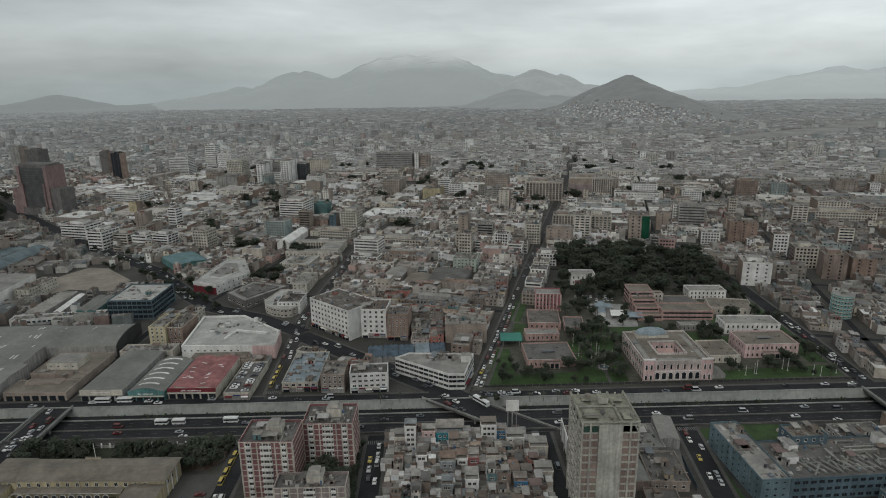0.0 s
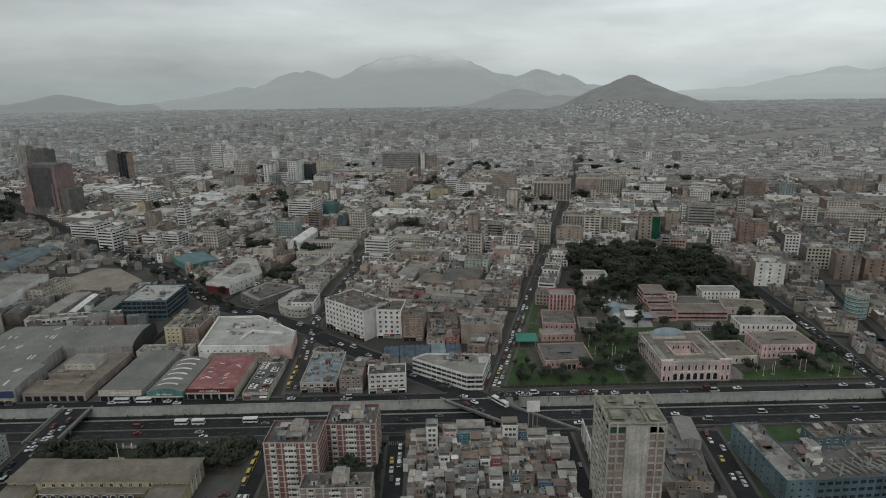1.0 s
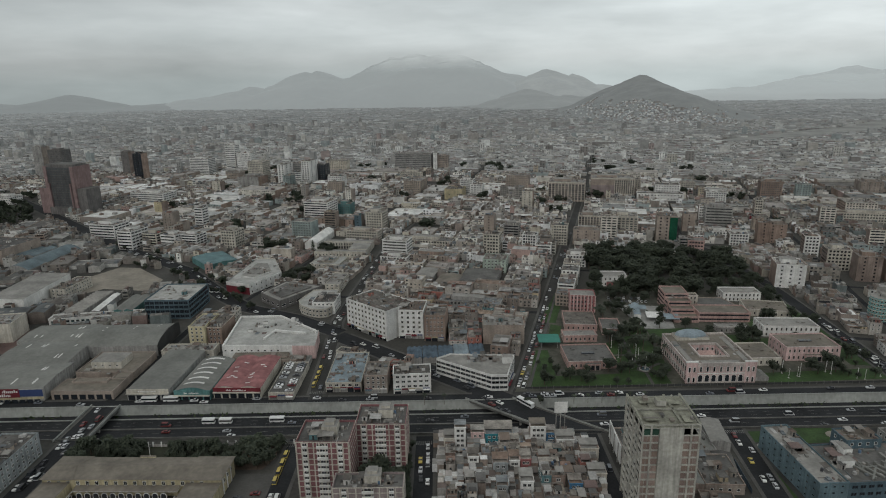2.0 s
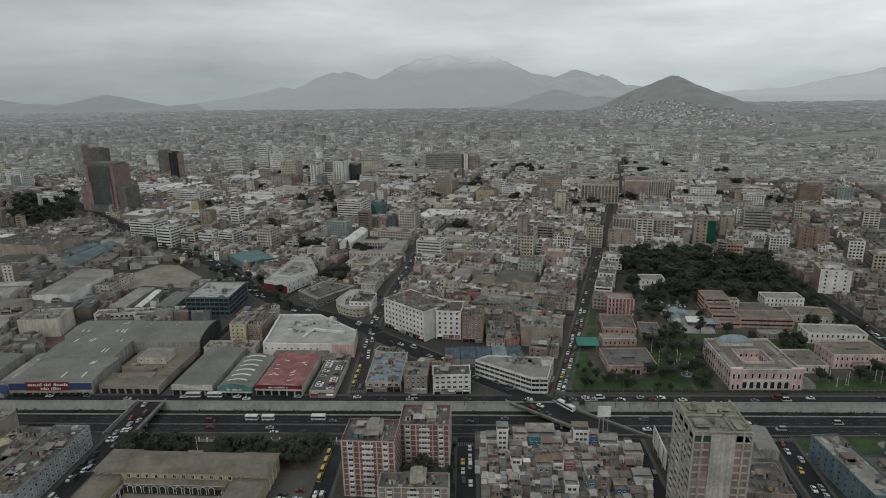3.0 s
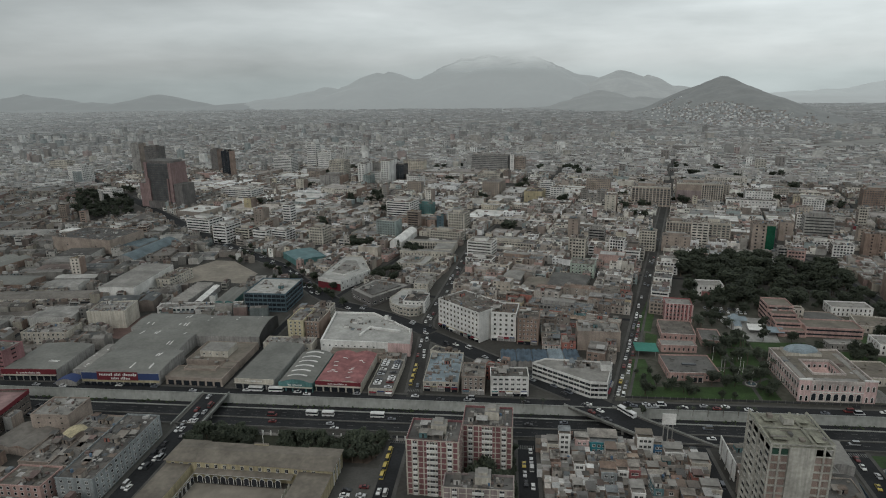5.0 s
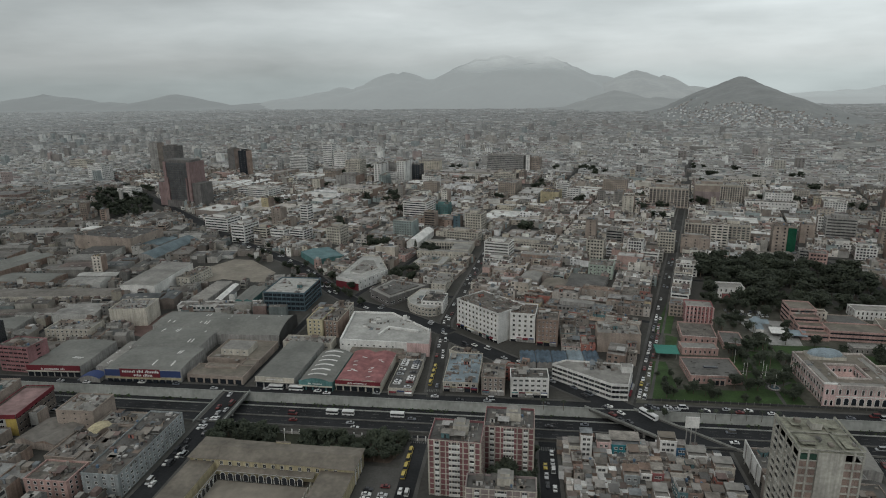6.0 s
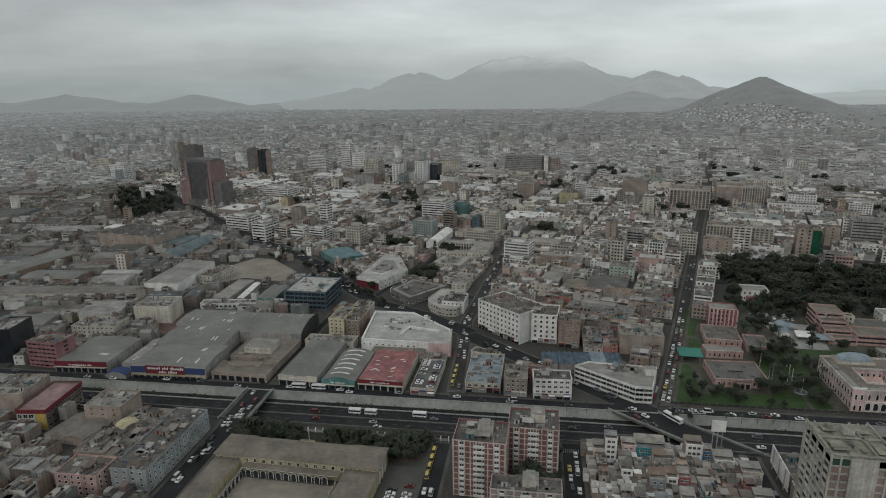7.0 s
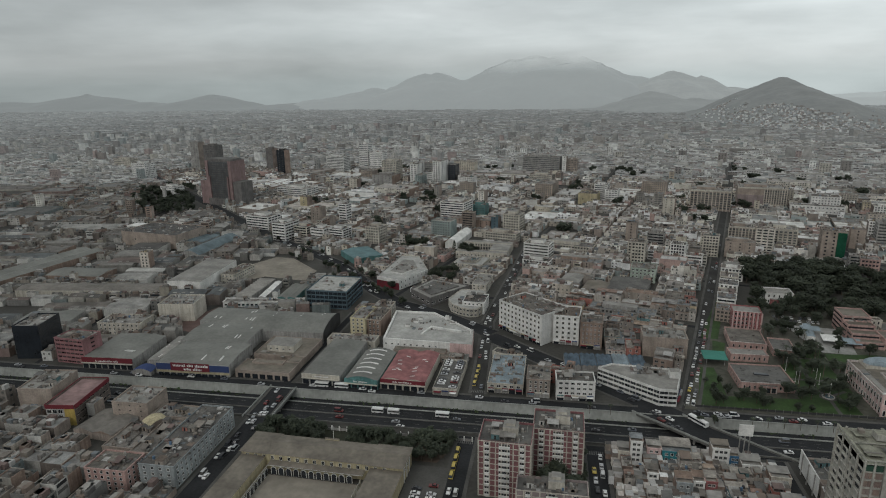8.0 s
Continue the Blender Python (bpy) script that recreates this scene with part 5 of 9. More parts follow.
clear(116, 500, 24, 22)
s = Shape()
for poly in ([(22, 315), (104, 318), (104, 333), (78, 336), (78, 331), (40, 329), (41, 365), (33, 365)], [(158, 317), (231, 320), (228, 333), (158, 329)], [(43, 412), (54, 410), (66, 452), (84, 486), (72, 494)],
             [(80, 336.3), (104, 333.5), (109, 333.3), (110, 384), (98, 386), (80, 374)], [(98, 388), (112, 386), (114, 404), (102, 408)], [(45, 386), (52, 386), (57, 404), (50, 408)], [(218, 338), (230, 336), (231, 368), (219, 368)], [(184, 366), (200, 366), (200, 378), (178, 378)]):
    s.face([(x, y, 0.05) for x, y in poly], M_GRASS)
for poly in ([(150, 366), (176, 364), (178, 384), (150, 386)], [(224, 372), (233, 372), (235, 440), (226, 440)], [(186, 396), (222, 398), (222, 410), (190, 412)], [(112, 374), (150, 372), (150, 398), (114, 396)]):
    s.face([(x, y, 0.05) for x, y in poly], M_GRASS)
solid("lawn", s, "clipped green campus lawns", "lawn", kind="structure")
M_VERGE = material("dark_leafy_soil", (.034, .037, .022), grime=0.5, scale=0.15, fine=0.8)
M_SOIL = material("bare_brown_soil", (.115, .085, .065), grime=0.4, scale=0.1, fine=0.5)
SOIL = ((-123, 243), (-108, 243), (-104, 252), (-106, 264), (-121, 264))
M_REDYARD = material("dull_red_paving", (.13, .085, .075), grime=0.35)
clear(-314, 528, 78, 66, -30)
clear(-314, 396, 20, 54, 8)
s = Shape()
s.face([(x, y, 0.03) for x, y in CAMPUS[::1]], M_CAMPUS)
solid("pavement_campus", s, "worn paved campus ground between the buildings", "pavement", kind="structure")
for name, label, mat, poly in (
        ("ground_lot", "bare sandy triangular lot", M_SAND, ((-276, 495), (-276, 525), (-315, 563), (-335, 566), (-350, 534), (-354, 514), (-334, 483), (-317, 502))),
        ("pavement_parking", "worn concrete parking yard", M_PAVE, ((-119, 205), (-101.5, 205), (-102, 240), (-119, 240))),
        ("ground_plot", "bare brown soil between bushes", M_SOIL, SOIL),
        ("ground_verge", "dark leafy soil beside the expressway", M_VERGE, ((-203, 242.5), (-124, 242.5), (-124, 265), (-203, 265))),
        ("pavement_plaza", "pale paved campus plaza", M_PALEPAVE, ((113, 398), (134, 396), (143, 440), (106, 444))),
        ("pavement_yard", "dull red paved yard", M_REDYARD, ((-307, 369), (-299, 420), (-319, 421), (-332, 377)))):
    s = Shape()
    s.face([(x, y, 0.036) for x, y in poly], mat)
    solid(name, s, label, "pavement", kind="structure")
s = Shape()
for pts in ([(93.5, 384), (91.5, 346), (94, 336), (106, 344)], [(79, 356), (109, 356)], [(94, 336), (93, 317)]):
    ribbon(s, pts, 1.0, 0.06, M_PAVE)
s.face([(94 + 4.6 * math.cos(i * math.tau / 16), 336 + 4.6 * math.sin(i * math.tau / 16), 0.066) for i in range(16)], M_PAVE)
solid("pavement_paths", s, "pale garden paths round a small fountain", "path", kind="structure")

# ---- south of the expressway ----
def flats(x, y, w, d, h, n, label, seed, turn=0, panel=None):
    ob = thing("apartment_tower", label, "apartment block", x, y, 0, turn)
    part("body", Shape().shell([(-w / 2, -d / 2), (w / 2, -d / 2), (w / 2, d / 2), (-w / 2, d / 2)], h, 0.3, 1.0, panel or M_ROSE, M_GREYROOF), ob)
    fl = (h - 0.6) / n
    for sd, ln, bays in (("s", w, 9), ("n", w, 9), ("e", d, 5), ("w", d, 5)):
        for k in range(n + 1):                  # pale slab edges and piers make a grid over the brick panels
            part("slab_edge", Shape().box(-ln / 2, ln / 2, -0.14, -0.004, 0, 0.36, M_CREAM, bottom=True), ob, at=side_pose(sd, w, d, 0, min(k * fl + .2, h - .3)))
        for k in range(bays + 1):
            if sd in "sn" or k in (0, bays):
                u = max(-ln / 2 + .2, min(ln / 2 - .2, -ln / 2 + k * ln / bays))
                part("pier", Shape().box(-.24, .24, -0.2, -0.004, 0, h - .1, M_CREAM), ob, at=side_pose(sd, w, d, u, 0))
        if sd not in "sn":
            continue
        for k in range(n):
            for b in (1, 4, 7):
                wide = 1.9 if b != 4 else 4.6
                u = -ln / 2 + (b + .5) * ln / bays
                part("window", window_mesh(wide, 1.2, M_WHITE), ob, at=side_pose(sd, w, d, u, k * fl + 1.25))
                part("balcony", Shape().box(-wide / 2, wide / 2, -.8, -.22, 0, .95, M_WHITE), ob, at=side_pose(sd, w, d, u, k * fl + .45))
    part("lift_house", Shape().box(-3, 3.4, -3, 3, 0, 4, M_CREAM, M_PALEROOF).box(-1.8, 2, -1.5, 2.2, 4, 5.2, M_CREAM, M_PALEROOF), ob, at=pose(1.5, 1, h - 1))
    roof_bits(ob, w * .9, d * .9, h - 1, random.Random(seed), 6)
    roof_mess(ob, w * .9, d * .9, h - 1, random.Random(seed), 40)
    clear(x, y, w + 3, d + 3, turn)


flats(-75, 231, 22, 17, 26.8, 10, "ten-storey tower with rose brick panels and white balconies", 41, -2)
flats(-53, 248, 22, 17, 24.4, 9, "rose brick tower with a pale concrete grid beside its twin", 42, -1)
flats(-55.5, 213, 28, 9.5, 15.5, 6, "lower grey-pink slab with paired balconies", 43, 0, M_ROSEGREY)


def school():
    ob = thing("school", "ochre colonial school with tiled grey roofs and a cloister", "school", -158, 228, 0, -1.5)
    w, d, h = 77, 15, 8.2
    for q in ((-w / 2, w / 2, -2, 13, 0, h), (-w / 2, -w / 2 + 12, -44, -2.004, 0, 6.5), (w / 2 - 15, w / 2, -40, -2.004, 0, 6.5), (-14, 14, -40, -34, 0, 6.5)):
        part("wing", Shape().box(*q, M_YELLOW, M_TANROOF), ob)
    for x0, x1, y0, y1, z, r in ((-w / 2 - .6, w / 2 + .6, -2.6, 13.6, h, 1.3), (w / 2 - 16, w / 2 + .7, -3.2, 14, h + .2, 1.5), (-w / 2 - .7, -w / 2 + 14, -3.2, 14, h + .2, 1.5)):
        t = Shape()
        yc = (y0 + y1) / 2
        t.face([(x0, y0, z), (x1, y0, z), (x1 - 3, yc, z + r), (x0 + 3, yc, z + r)], M_TANROOF)
        t.face([(x1, y1, z), (x0, y1, z), (x0 + 3, yc, z + r), (x1 - 3, yc, z + r)], M_TANROOF)
        t.face([(x1, y0, z), (x1, y1, z), (x1 - 3, yc, z + r)], M_TANROOF)
        t.face([(x0, y1, z), (x0, y0, z), (x0 + 3, yc, z + r)], M_TANROOF)
        part("roof", t, ob)
    part("cloister_floor", Shape().box(-24, 21, -34, -6, 0, 0.05, M_SAND), ob)
    ar = arch_mesh(2.2, 3.6, M_WHITE)
    for i in range(11):
        part("cloister_arch", ar, ob, at=pose(-21 + i * 3.6, -5.7, .3))
    for i in range(8):
        part("cloister_arch", ar, ob, at=pose(-23.7, -31 + i * 3.3, .3, 0, 0, 90))
        part("cloister_arch", ar, ob, at=pose(20.7, -31 + i * 3.3, .3, 0, 0, -90))
    part("cloister_roof", Shape().prism([(-24, -5.6), (21, -5.6), (21, -2.004), (-24, -2.004)], 4.4, [4.6, 4.6, 5.2, 5.2], M_WHITE, M_TANROOF, True), ob)
    part("cloister_roof", Shape().box(-36 + 12.004, -23.8, -34, -5.7, 4.4, 4.8, M_WHITE, M_TANROOF, True), ob)
    wm = window_mesh(1.5, 1.9, M_WHITE)
    for i in range(17):
        part("window", wm, ob, at=pose(-w / 2 + 3 + i * 4.1, -2, 5.2))
        part("window", wm, ob, at=pose(w / 2 - 3 - i * 4.1, 13, 4.8, 0, 0, 180))
    for i in range(3):
        part("window", wm, ob, at=pose(w / 2, 1 + i * 4, 4.6, 0, 0, 90))
        part("pilaster", Shape().box(w / 2 + .004, w / 2 + .3, -1 + i * 4.4, -.4 + i * 4.4, 0, h, M_WHITE), ob)
    part("pediment", Shape().prism([(-3.5, 12.9), (3.5, 12.9), (3.5, 13.5), (-3.5, 13.5)], h - .6, [h + .6, h + .6, h + 1.0, h + 1.0], M_YELLOW, M_TANROOF), ob)
    part("flagpole", Shape().tube(0, 15, 0, 15, .12, M_WHITE, 6), ob)
    clear(-158, 214, 82, 62, -1.5)


school()


def bare_tower():
    """An unfinished concrete frame with brick infill."""
    w, d, h, n = 21.5, 23.5, 45, 14
    ob = thing("unfinished_tower", "unfinished concrete tower with brick infill panels and an open top floor", "tower", 59, 213, 0, -1)
    fl = (h - 1) / n
    part("core", Shape().box(-w / 2 + .6, w / 2 - .6, -d / 2 + .6, d / 2 - .6, 0, fl * (n - 1), M_TOWER), ob)
    part("inner_core", Shape().box(-4, 4, -d / 2 + .6, 6, fl * (n - 1), h - .4, M_TOWER, M_LICHEN), ob)
    part("lift_shaft", Shape().box(-4.4, 4.4, -d / 2 - .35, -d / 2 + .596, 0, h - .6, M_TOWER, M_LICHEN), ob)
    for k in range(1, n + 1):
        part("floor_slab", Shape().box(-w / 2, w / 2, -d / 2, d / 2, k * fl - .3, k * fl, M_TOWER, M_LICHEN if k == n else M_TOWER, True), ob)
    for x in (-w / 2 + .3, -7.4, 7.4, w / 2 - .3):
        for y in (-d / 2 + .3, d / 2 - .3):
            part("column", Shape().box(x - .3, x + .3, y - .31, y + .31, 0, h - .3, M_TOWER), ob)
    for y in (-6, 0, 6):
        for x in (-w / 2 + .3, w / 2 - .3):
            part("column", Shape().box(x - .31, x + .31, y - .3, y + .3, 0, h - .3, M_TOWER), ob)
    brick = Shape().box(-1.0, 1.0, -.16, 0, 0, 2.4, M_PANEL).mesh("brick_panel")
    for k in range(n - 1):
        for i in range(3):
            for sg in (-1, 1):
                part("brick_panel", brick, ob, at=pose(sg * (5.55 + i * 2.15), -d / 2 + .55, k * fl + .3))
    # dark panels stand in for the shade inside unfinished floors
    opening = Shape().box(-1.35, 1.35, -.1, 0, 0, 1.9, M_DARK).mesh("opening")
    for k in range(n - 1):
        for i in range(5):
            if (k * 5 + i * 3) % 4 != 1:
                part("opening", opening, ob, at=pose(-w / 2 + .58, d / 2 - 3 - i * 4.2, k * fl + .9, 0, 0, -90))
    for x, y, a, b, z in ((0, 0, 10, .4, .7), (4, 0, .4, 11, .7), (-w / 2 + .3, 0, .3, 11.5, 1.0), (w / 2 - .3, 0, .3, 11.5, 1.0), (0, -d / 2 + .3, 10, .3, .8)):
        part("roof_upstand", Shape().box(x - a, x + a, y - b, y + b, h, h + z * .6, M_TOWER, M_LICHEN), ob)
    roof_mess(ob, w - 2, d - 2, h, random.Random(88), 9)
    part("stair_head", Shape().box(-1.5, 2.2, 2, 6, h, h + 2.4, M_TOWER, M_LICHEN), ob)
    for x, y, a, b in ((-6, -5, 2.6, 3.2), (5.5, 6, 3, 2.2), (-5, 7, 2.2, 2.6), (7, -6, 1.6, 3.4)):
        part("screed_patch", Shape().box(x - a, x + a, y - b, y + b, h, h + .05, M_LICHEN), ob)
    part("green_net", Shape().box(-w / 2 + .7, -4.6, -d / 2 + .3, -d / 2 + .36, fl * (n - 1) + .1, fl * n - .8, M_NET), ob)
    clear(59, 213, 25, 27)


M_LICHEN = material("lichen_stained_concrete", (.25, .245, .195), grime=0.45, scale=0.25, fine=1.2)
M_NET = material("green_site_net", (.03, .07, .05))
M_PANEL = material("brick_infill", [(.25, .185, .155), (.28, .21, .18), (.225, .165, .145), (.27, .215, .19)], "object", fine=2.0)
bare_tower()


M_DARKRAIL = material("dark_iron_railing", (.05, .05, .05))

# ---- crossings, fences and posts ----
def zebra(x, y, turn, n, length, z):
    s = Shape()
    for i in range(n):
        s.box(-n * .5 + i, -n * .5 + i + .5, -length / 2, length / 2, 0, .012, M_LINE)
    solid("zebra_crossing", s, "worn white zebra crossing on asphalt", "crossing", pose(x, y, z, 0, 0, turn), kind="structure")


zebra(-97.5, 314, 0, 9, 3.2, .034)
zebra(-35, 262, 0, 8, 3.0, .064)
zebra(-97, 262, 0, 8, 3.0, .058)
zebra(17.5, 316, -15, 9, 3.2, .028)
zebra(-101, 385, 0, 9, 3.2, .034)
zebra(117, 268, 0, 9, 3.0, .076)
ob = thing("fence", "white-posted school fence beside the expressway", "fence", -140, 262.5, 0, TURN_X)
for i in range(24):
    part("post", Shape().box(-46 + i * 4 - .25, -46 + i * 4 + .25, -.25, .25, 0, 2.6, M_WHITE), ob)
    part("panel", Shape().box(-46 + i * 4 + .26, -46 + i * 4 + 3.74, -.06, .06, 0, 1.5, M_GREY), ob) if i < 23 else None
ob = thing("fence", "low campus railing with grey posts", "fence", 126, 314.5, 0, TURN_X)
for i in range(54):
    part("post", Shape().box(-106 + i * 4 - .13, -106 + i * 4 + .13, -.13, .13, 0, 2.0, M_KERB), ob)
part("rail", Shape().box(-106, 106, -.04, .04, .4, 1.5, M_DARKRAIL), ob)


def hospital():
    ob = building("hospital_wing", "long blue-grey clinic wing with small windows", 128.5, 233, 12, 43, 3, 12, M_CLINIC, M_PALEROOF, 4, "ws", {"w": 9, "s": 3}, (1.2, .9), M_CLINIC, bits=5, seed=51)
    ob2 = building("hospital_block", "large dark teal clinic block with roof ducts", 168, 228.5, 64, 27, 3, 10.5, M_SLATE, M_GREYROOF, 3, "s", {"s": 18}, (2.4, 1.6), M_SLATE, M_DARK, bits=10, seed=52)
    rng = random.Random(5)
    for i in range(9):                              # parallel runs of ducts over the south roof
        part("duct", Shape().box(-.4, .4, -5, 5, .3, 1.1, M_METALROOF).box(-.5, .5, 4.4, 5.6, 0, 1.7, M_METALROOF), ob2, at=pose(-21 + i * 3.4, -6.5, 9.7, 0, 0, 24))
    for x, y, a, b, h in ((-25, -1, 5, 4, 3.2), (-19, 9, 4, 6, 2.6), (21, 8, 4, 5, 4.4), (8, 2, 16, 1.2, 1.6), (10, 5, 14, 1.0, 1.3), (-6, 0, 1.2, 9, 1.5)):
        part("plant_room", Shape().box(-a / 2, a / 2, -b / 2, b / 2, 0, h, M_WHITE if h > 2 else M_METALROOF, M_PALEROOF), ob2, at=pose(x, y, 9.704))
    for i in range(34):
        L = rng.uniform(3, 11)
        part("duct", Shape().box(-L / 2, L / 2, -.35, .35, .3, 1.0, M_METALROOF), ob2, at=pose(rng.uniform(-26, 26), rng.uniform(-9, 11), 9.7, 0, 0, rng.choice((0, 90, 90, 48))))
    building("hospital_block", "pale rooftop block with plant machinery", 158, 243, 16, 10, 3, 14, M_SLATE, M_TANROOF, 4, "sw", bits=3, seed=53)
    building("hospital_block", "low pale plant building with crowded roof ducts", 186, 204, 30, 14, 3, 7.5, M_CLINIC, M_GREYROOF, 2, "sw", bits=9, seed=57)
    building("hospital_block", "grey service block with pipes", 188, 249, 22, 14, 3, 9, M_GREY, M_GREYROOF, 3, "sw", bits=6, seed=54)
    building("hospital_block", "pale service block beside the expressway", 205, 247, 10, 18, 3, 7, M_WHITE, M_PALEROOF, 2, "sw", bits=3, seed=55)
    clear(165, 228, 92, 64, 3)
    s = Shape()
    for poly in (((115, 196), (120.6, 196), (120, 252), (117.4, 257)), ((121.4, 258.5), (136, 259), (136, 268), (122, 268)), ((138, 257), (180, 258), (182, 269), (139, 271)), ((114.6, 178), (121, 178), (120.6, 195), (115, 195))):
        s.face([(x, y, 0.05) for x, y in poly], M_GRASS)
    solid("lawn_clinic", s, "small clinic lawns beside the road", "lawn", kind="structure")
    s = Shape()
    s.face([(x, y, .03) for x, y in ((114, 170), (240, 170), (240, 269.4), (118.5, 268.6))], M_YARD)
    solid("pavement_clinic", s, "dark worn paving round the clinic", "pavement", kind="structure")
    s = Shape()
    ribbon(s, [(136, 257.6), (124, 257), (119.4, 254), (118, 246), (117, 225), (115.6, 196)], 1.0, .062, M_PALEPAVE)
    s.face([(164 + 5 * math.cos(i * math.tau / 18), 264 + 3.6 * math.sin(i * math.tau / 18), .058) for i in range(18)], M_SAND)
    s.face([(x, y, .058) for x, y in ((171, 261), (182, 261.5), (183, 267), (173, 267.5))], M_SAND)
    solid("pavement_clinic_path", s, "pale curved path and sandy beds in the clinic garden", "path", kind="structure")


hospital()


def barrio_house(x, y, w, d, h, wall, roof, label):
    n = max(1, round(h / 2.9))
    ob = building("house", label, x, y, w, d, -1, h, wall, roof, n, "s", {"s": max(2, int(w / 2.4))}, (1.4, 1.2), M_WHITE if wall is not M_WHITE else M_GREY, bits=0, seed=int(x * 3 + y), walls=[wall, M_BRICK, M_BRICK, M_BRICK])
    part("sheet_roof", Shape().prism([(-w / 2 - .2, -d * .1), (w / 2 + .2, -d * .1), (w / 2 + .2, d / 2 + .2), (-w / 2 - .2, d / 2 + .2)], h + .004, [h + .1, h + .1, h + .8, h + .8], M_GREY, roof, True), ob)
    clear(x, y, w + .4, d + .4)


barrio_house(-18.0, 256.9, 5.3, 6.0, 13.2, M_WHITE, M_ROOF_NEAR, "tall white narrow house with purple side wall")
barrio_house(0.4, 262.0, 13.2, 11.0, 7.8, M_BARRIOTEAL, M_ROOF_NEAR, "bright teal two-storey house with small windows")
barrio_house(-9.7, 260.1, 6.2, 6.0, 8.4, M_PINK, M_ROOF_NEAR, "pink house with a bare roof")
barrio_house(18.6, 259.3, 7.3, 6.6, 11.8, M_WHITE, M_TANROOF, "white four-storey house with an orange roof room")
barrio_house(24.9, 259.9, 4.6, 6.0, 7.8, M_BARRIOBLUE, M_ROOF_NEAR, "small bright blue house")
barrio_house(-1.2, 234.9, 6.6, 7.0, 9.6, M_BLUE, M_ROOF_NEAR, "pale grey-blue blank house")
barrio_house(5.2, 238.1, 4.5, 7.0, 8.6, M_WHITE, M_ROOF_NEAR, "white three-storey house with paired windows")
barrio_house(10.2, 238.7, 4.7, 7.0, 8.6, M_DEEPRED, M_ROOF_NEAR, "brick-red house under a pale sheet roof")
barrio_house(-12.6, 242.4, 4.9, 6.0, 7.5, M_WHITE, M_ROOF_NEAR, "white low house with wide windows")
barrio_house(28.7, 221.8, 5.4, 6.0, 8.0, M_BARRIOBLUE, M_ROOF_NEAR, "bright blue house with a white sign")
barrio_house(8.6, 222.9, 5.5, 8.0, 9.4, M_WHITE, M_PALEROOF, "white house with a broad pale roof")
barrio_house(-1.6, 221.1, 4.6, 6.0, 8.0, M_BLUE, M_ROOF_NEAR, "faded blue house with balconies")
barrio_house(30.5, 255.0, 8.2, 7.4, 7.8, M_WHITE, M_PALEROOF, "white-walled house with a walled terrace")
barrio_house(40.3, 248.5, 8.2, 7.4, 7.2, M_CREAM, M_PALEROOF, "cream house with a long sheet roof")
barrio_house(-21.9, 258.0, 7.5, 6.8, 7.2, M_CREAM, M_PALEROOF, "cream corner house with a pale roof")
barrio_house(39.7, 229.9, 7.4, 6.7, 7.2, M_CREAM, M_PALEROOF, "cream low house with sheet roofs")

# street walls and sheds between the unfinished tower and the clinic
building("shed", "low workshop with grey sheet roof", 88, 256, 20, 20, 0, 5, M_GREY, M_METALROOF, 1, "s", bits=4, seed=61)
building("shed", "blue-fenced builder's yard shed", 92, 232, 16, 22, -4, 5, M_BRICK, M_GREYROOF, 1, "s", bits=6, seed=62)
building("shed", "long brown sheet-roofed shed", 84, 205, 13, 26, -6, 4.5, M_BRICK, M_GREYROOF, 1, "s", bits=4, seed=63)
building("house", "bare brick three-storey house beside the sheds", 93, 200, 10, 12, 0, 8.5, M_BRICK, M_TANROOF, 3, "s", bits=3, seed=64)
hall("shed", "pale corrugated shed beside the expressway", 103, 260, 9, 20, -8, 6, 1.0, M_GREY, M_PALEROOF, 1, "gable")
hall("shed", "dark sheet-roofed lean-to in the builder's yard", 98, 238, 9, 15, -12, 4, .9, M_BRICK, M_GREYROOF, 1, "gable")
hall("shed", "grey tin-roofed workshop beside the unfinished tower", 79, 232, 9, 20, 0, 4.5, 1.0, M_BRICK, M_METALROOF, 1, "gable")
ob = thing("fence", "blue sheet fence round a builder's yard", "fence", 103.6, 232, 0, 84)
for i in range(9):
    part("panel", Shape().box(-11 + i * 2.45, -8.6 + i * 2.45, -.05, .05, 0, 2.6, M_STALLROOF), ob)
clear(90, 230, 28, 76)


def billboard(x, y, turn, w, h, z, label):
    ob = thing("billboard", label, "billboard", x, y, 0, turn)
    part("panel", Shape().box(-w / 2, w / 2, -.2, .2, z, z + h, M_WHITE, bottom=True), ob)
    for u in (-w / 3, 0, w / 3):
        part("post", Shape().box(u - .2, u + .2, .21, .6, 0, z + h - .5, M_GREY), ob)


billboard(53.5, 252, 88, 22, 9, 1.5, "tall white roadside billboard seen edge on")
clear(58, 252, 14, 26)
building("shed", "dark frame shed behind the billboard", 62, 254, 12, 20, 0, 6, M_BRICK, M_GREYROOF, 1, "", bits=3, seed=65)
billboard(30.5, 264.5, 0, 6.2, 5.6, 14, "square white billboard on posts")

# west of the school
ob = building("apartment_block", "long pale blue four-storey block with flat roofs", -225.5, 232, 17, 52, 0, 11.5, M_BLUE, M_ROOF, 4, "es", {"e": 15, "s": 4}, (1.4, 1.4), M_WHITE, bits=12, seed=71)
clear(-225.5, 232, 19, 54)
building("house", "brick-red five-storey house with white window frames", -247, 208, 20, 14, 0, 10.5, M_SALMON, M_ROOF, 4, "se", {"s": 6}, bits=4, seed=72)
clear(-247, 208, 21, 15)
building("workshop", "beige workshop with a wide pale roof and tan canopy", -247, 259, 28, 12, 0, 6, M_TAN, M_PALEROOF, 2, "s", bits=6, seed=73)
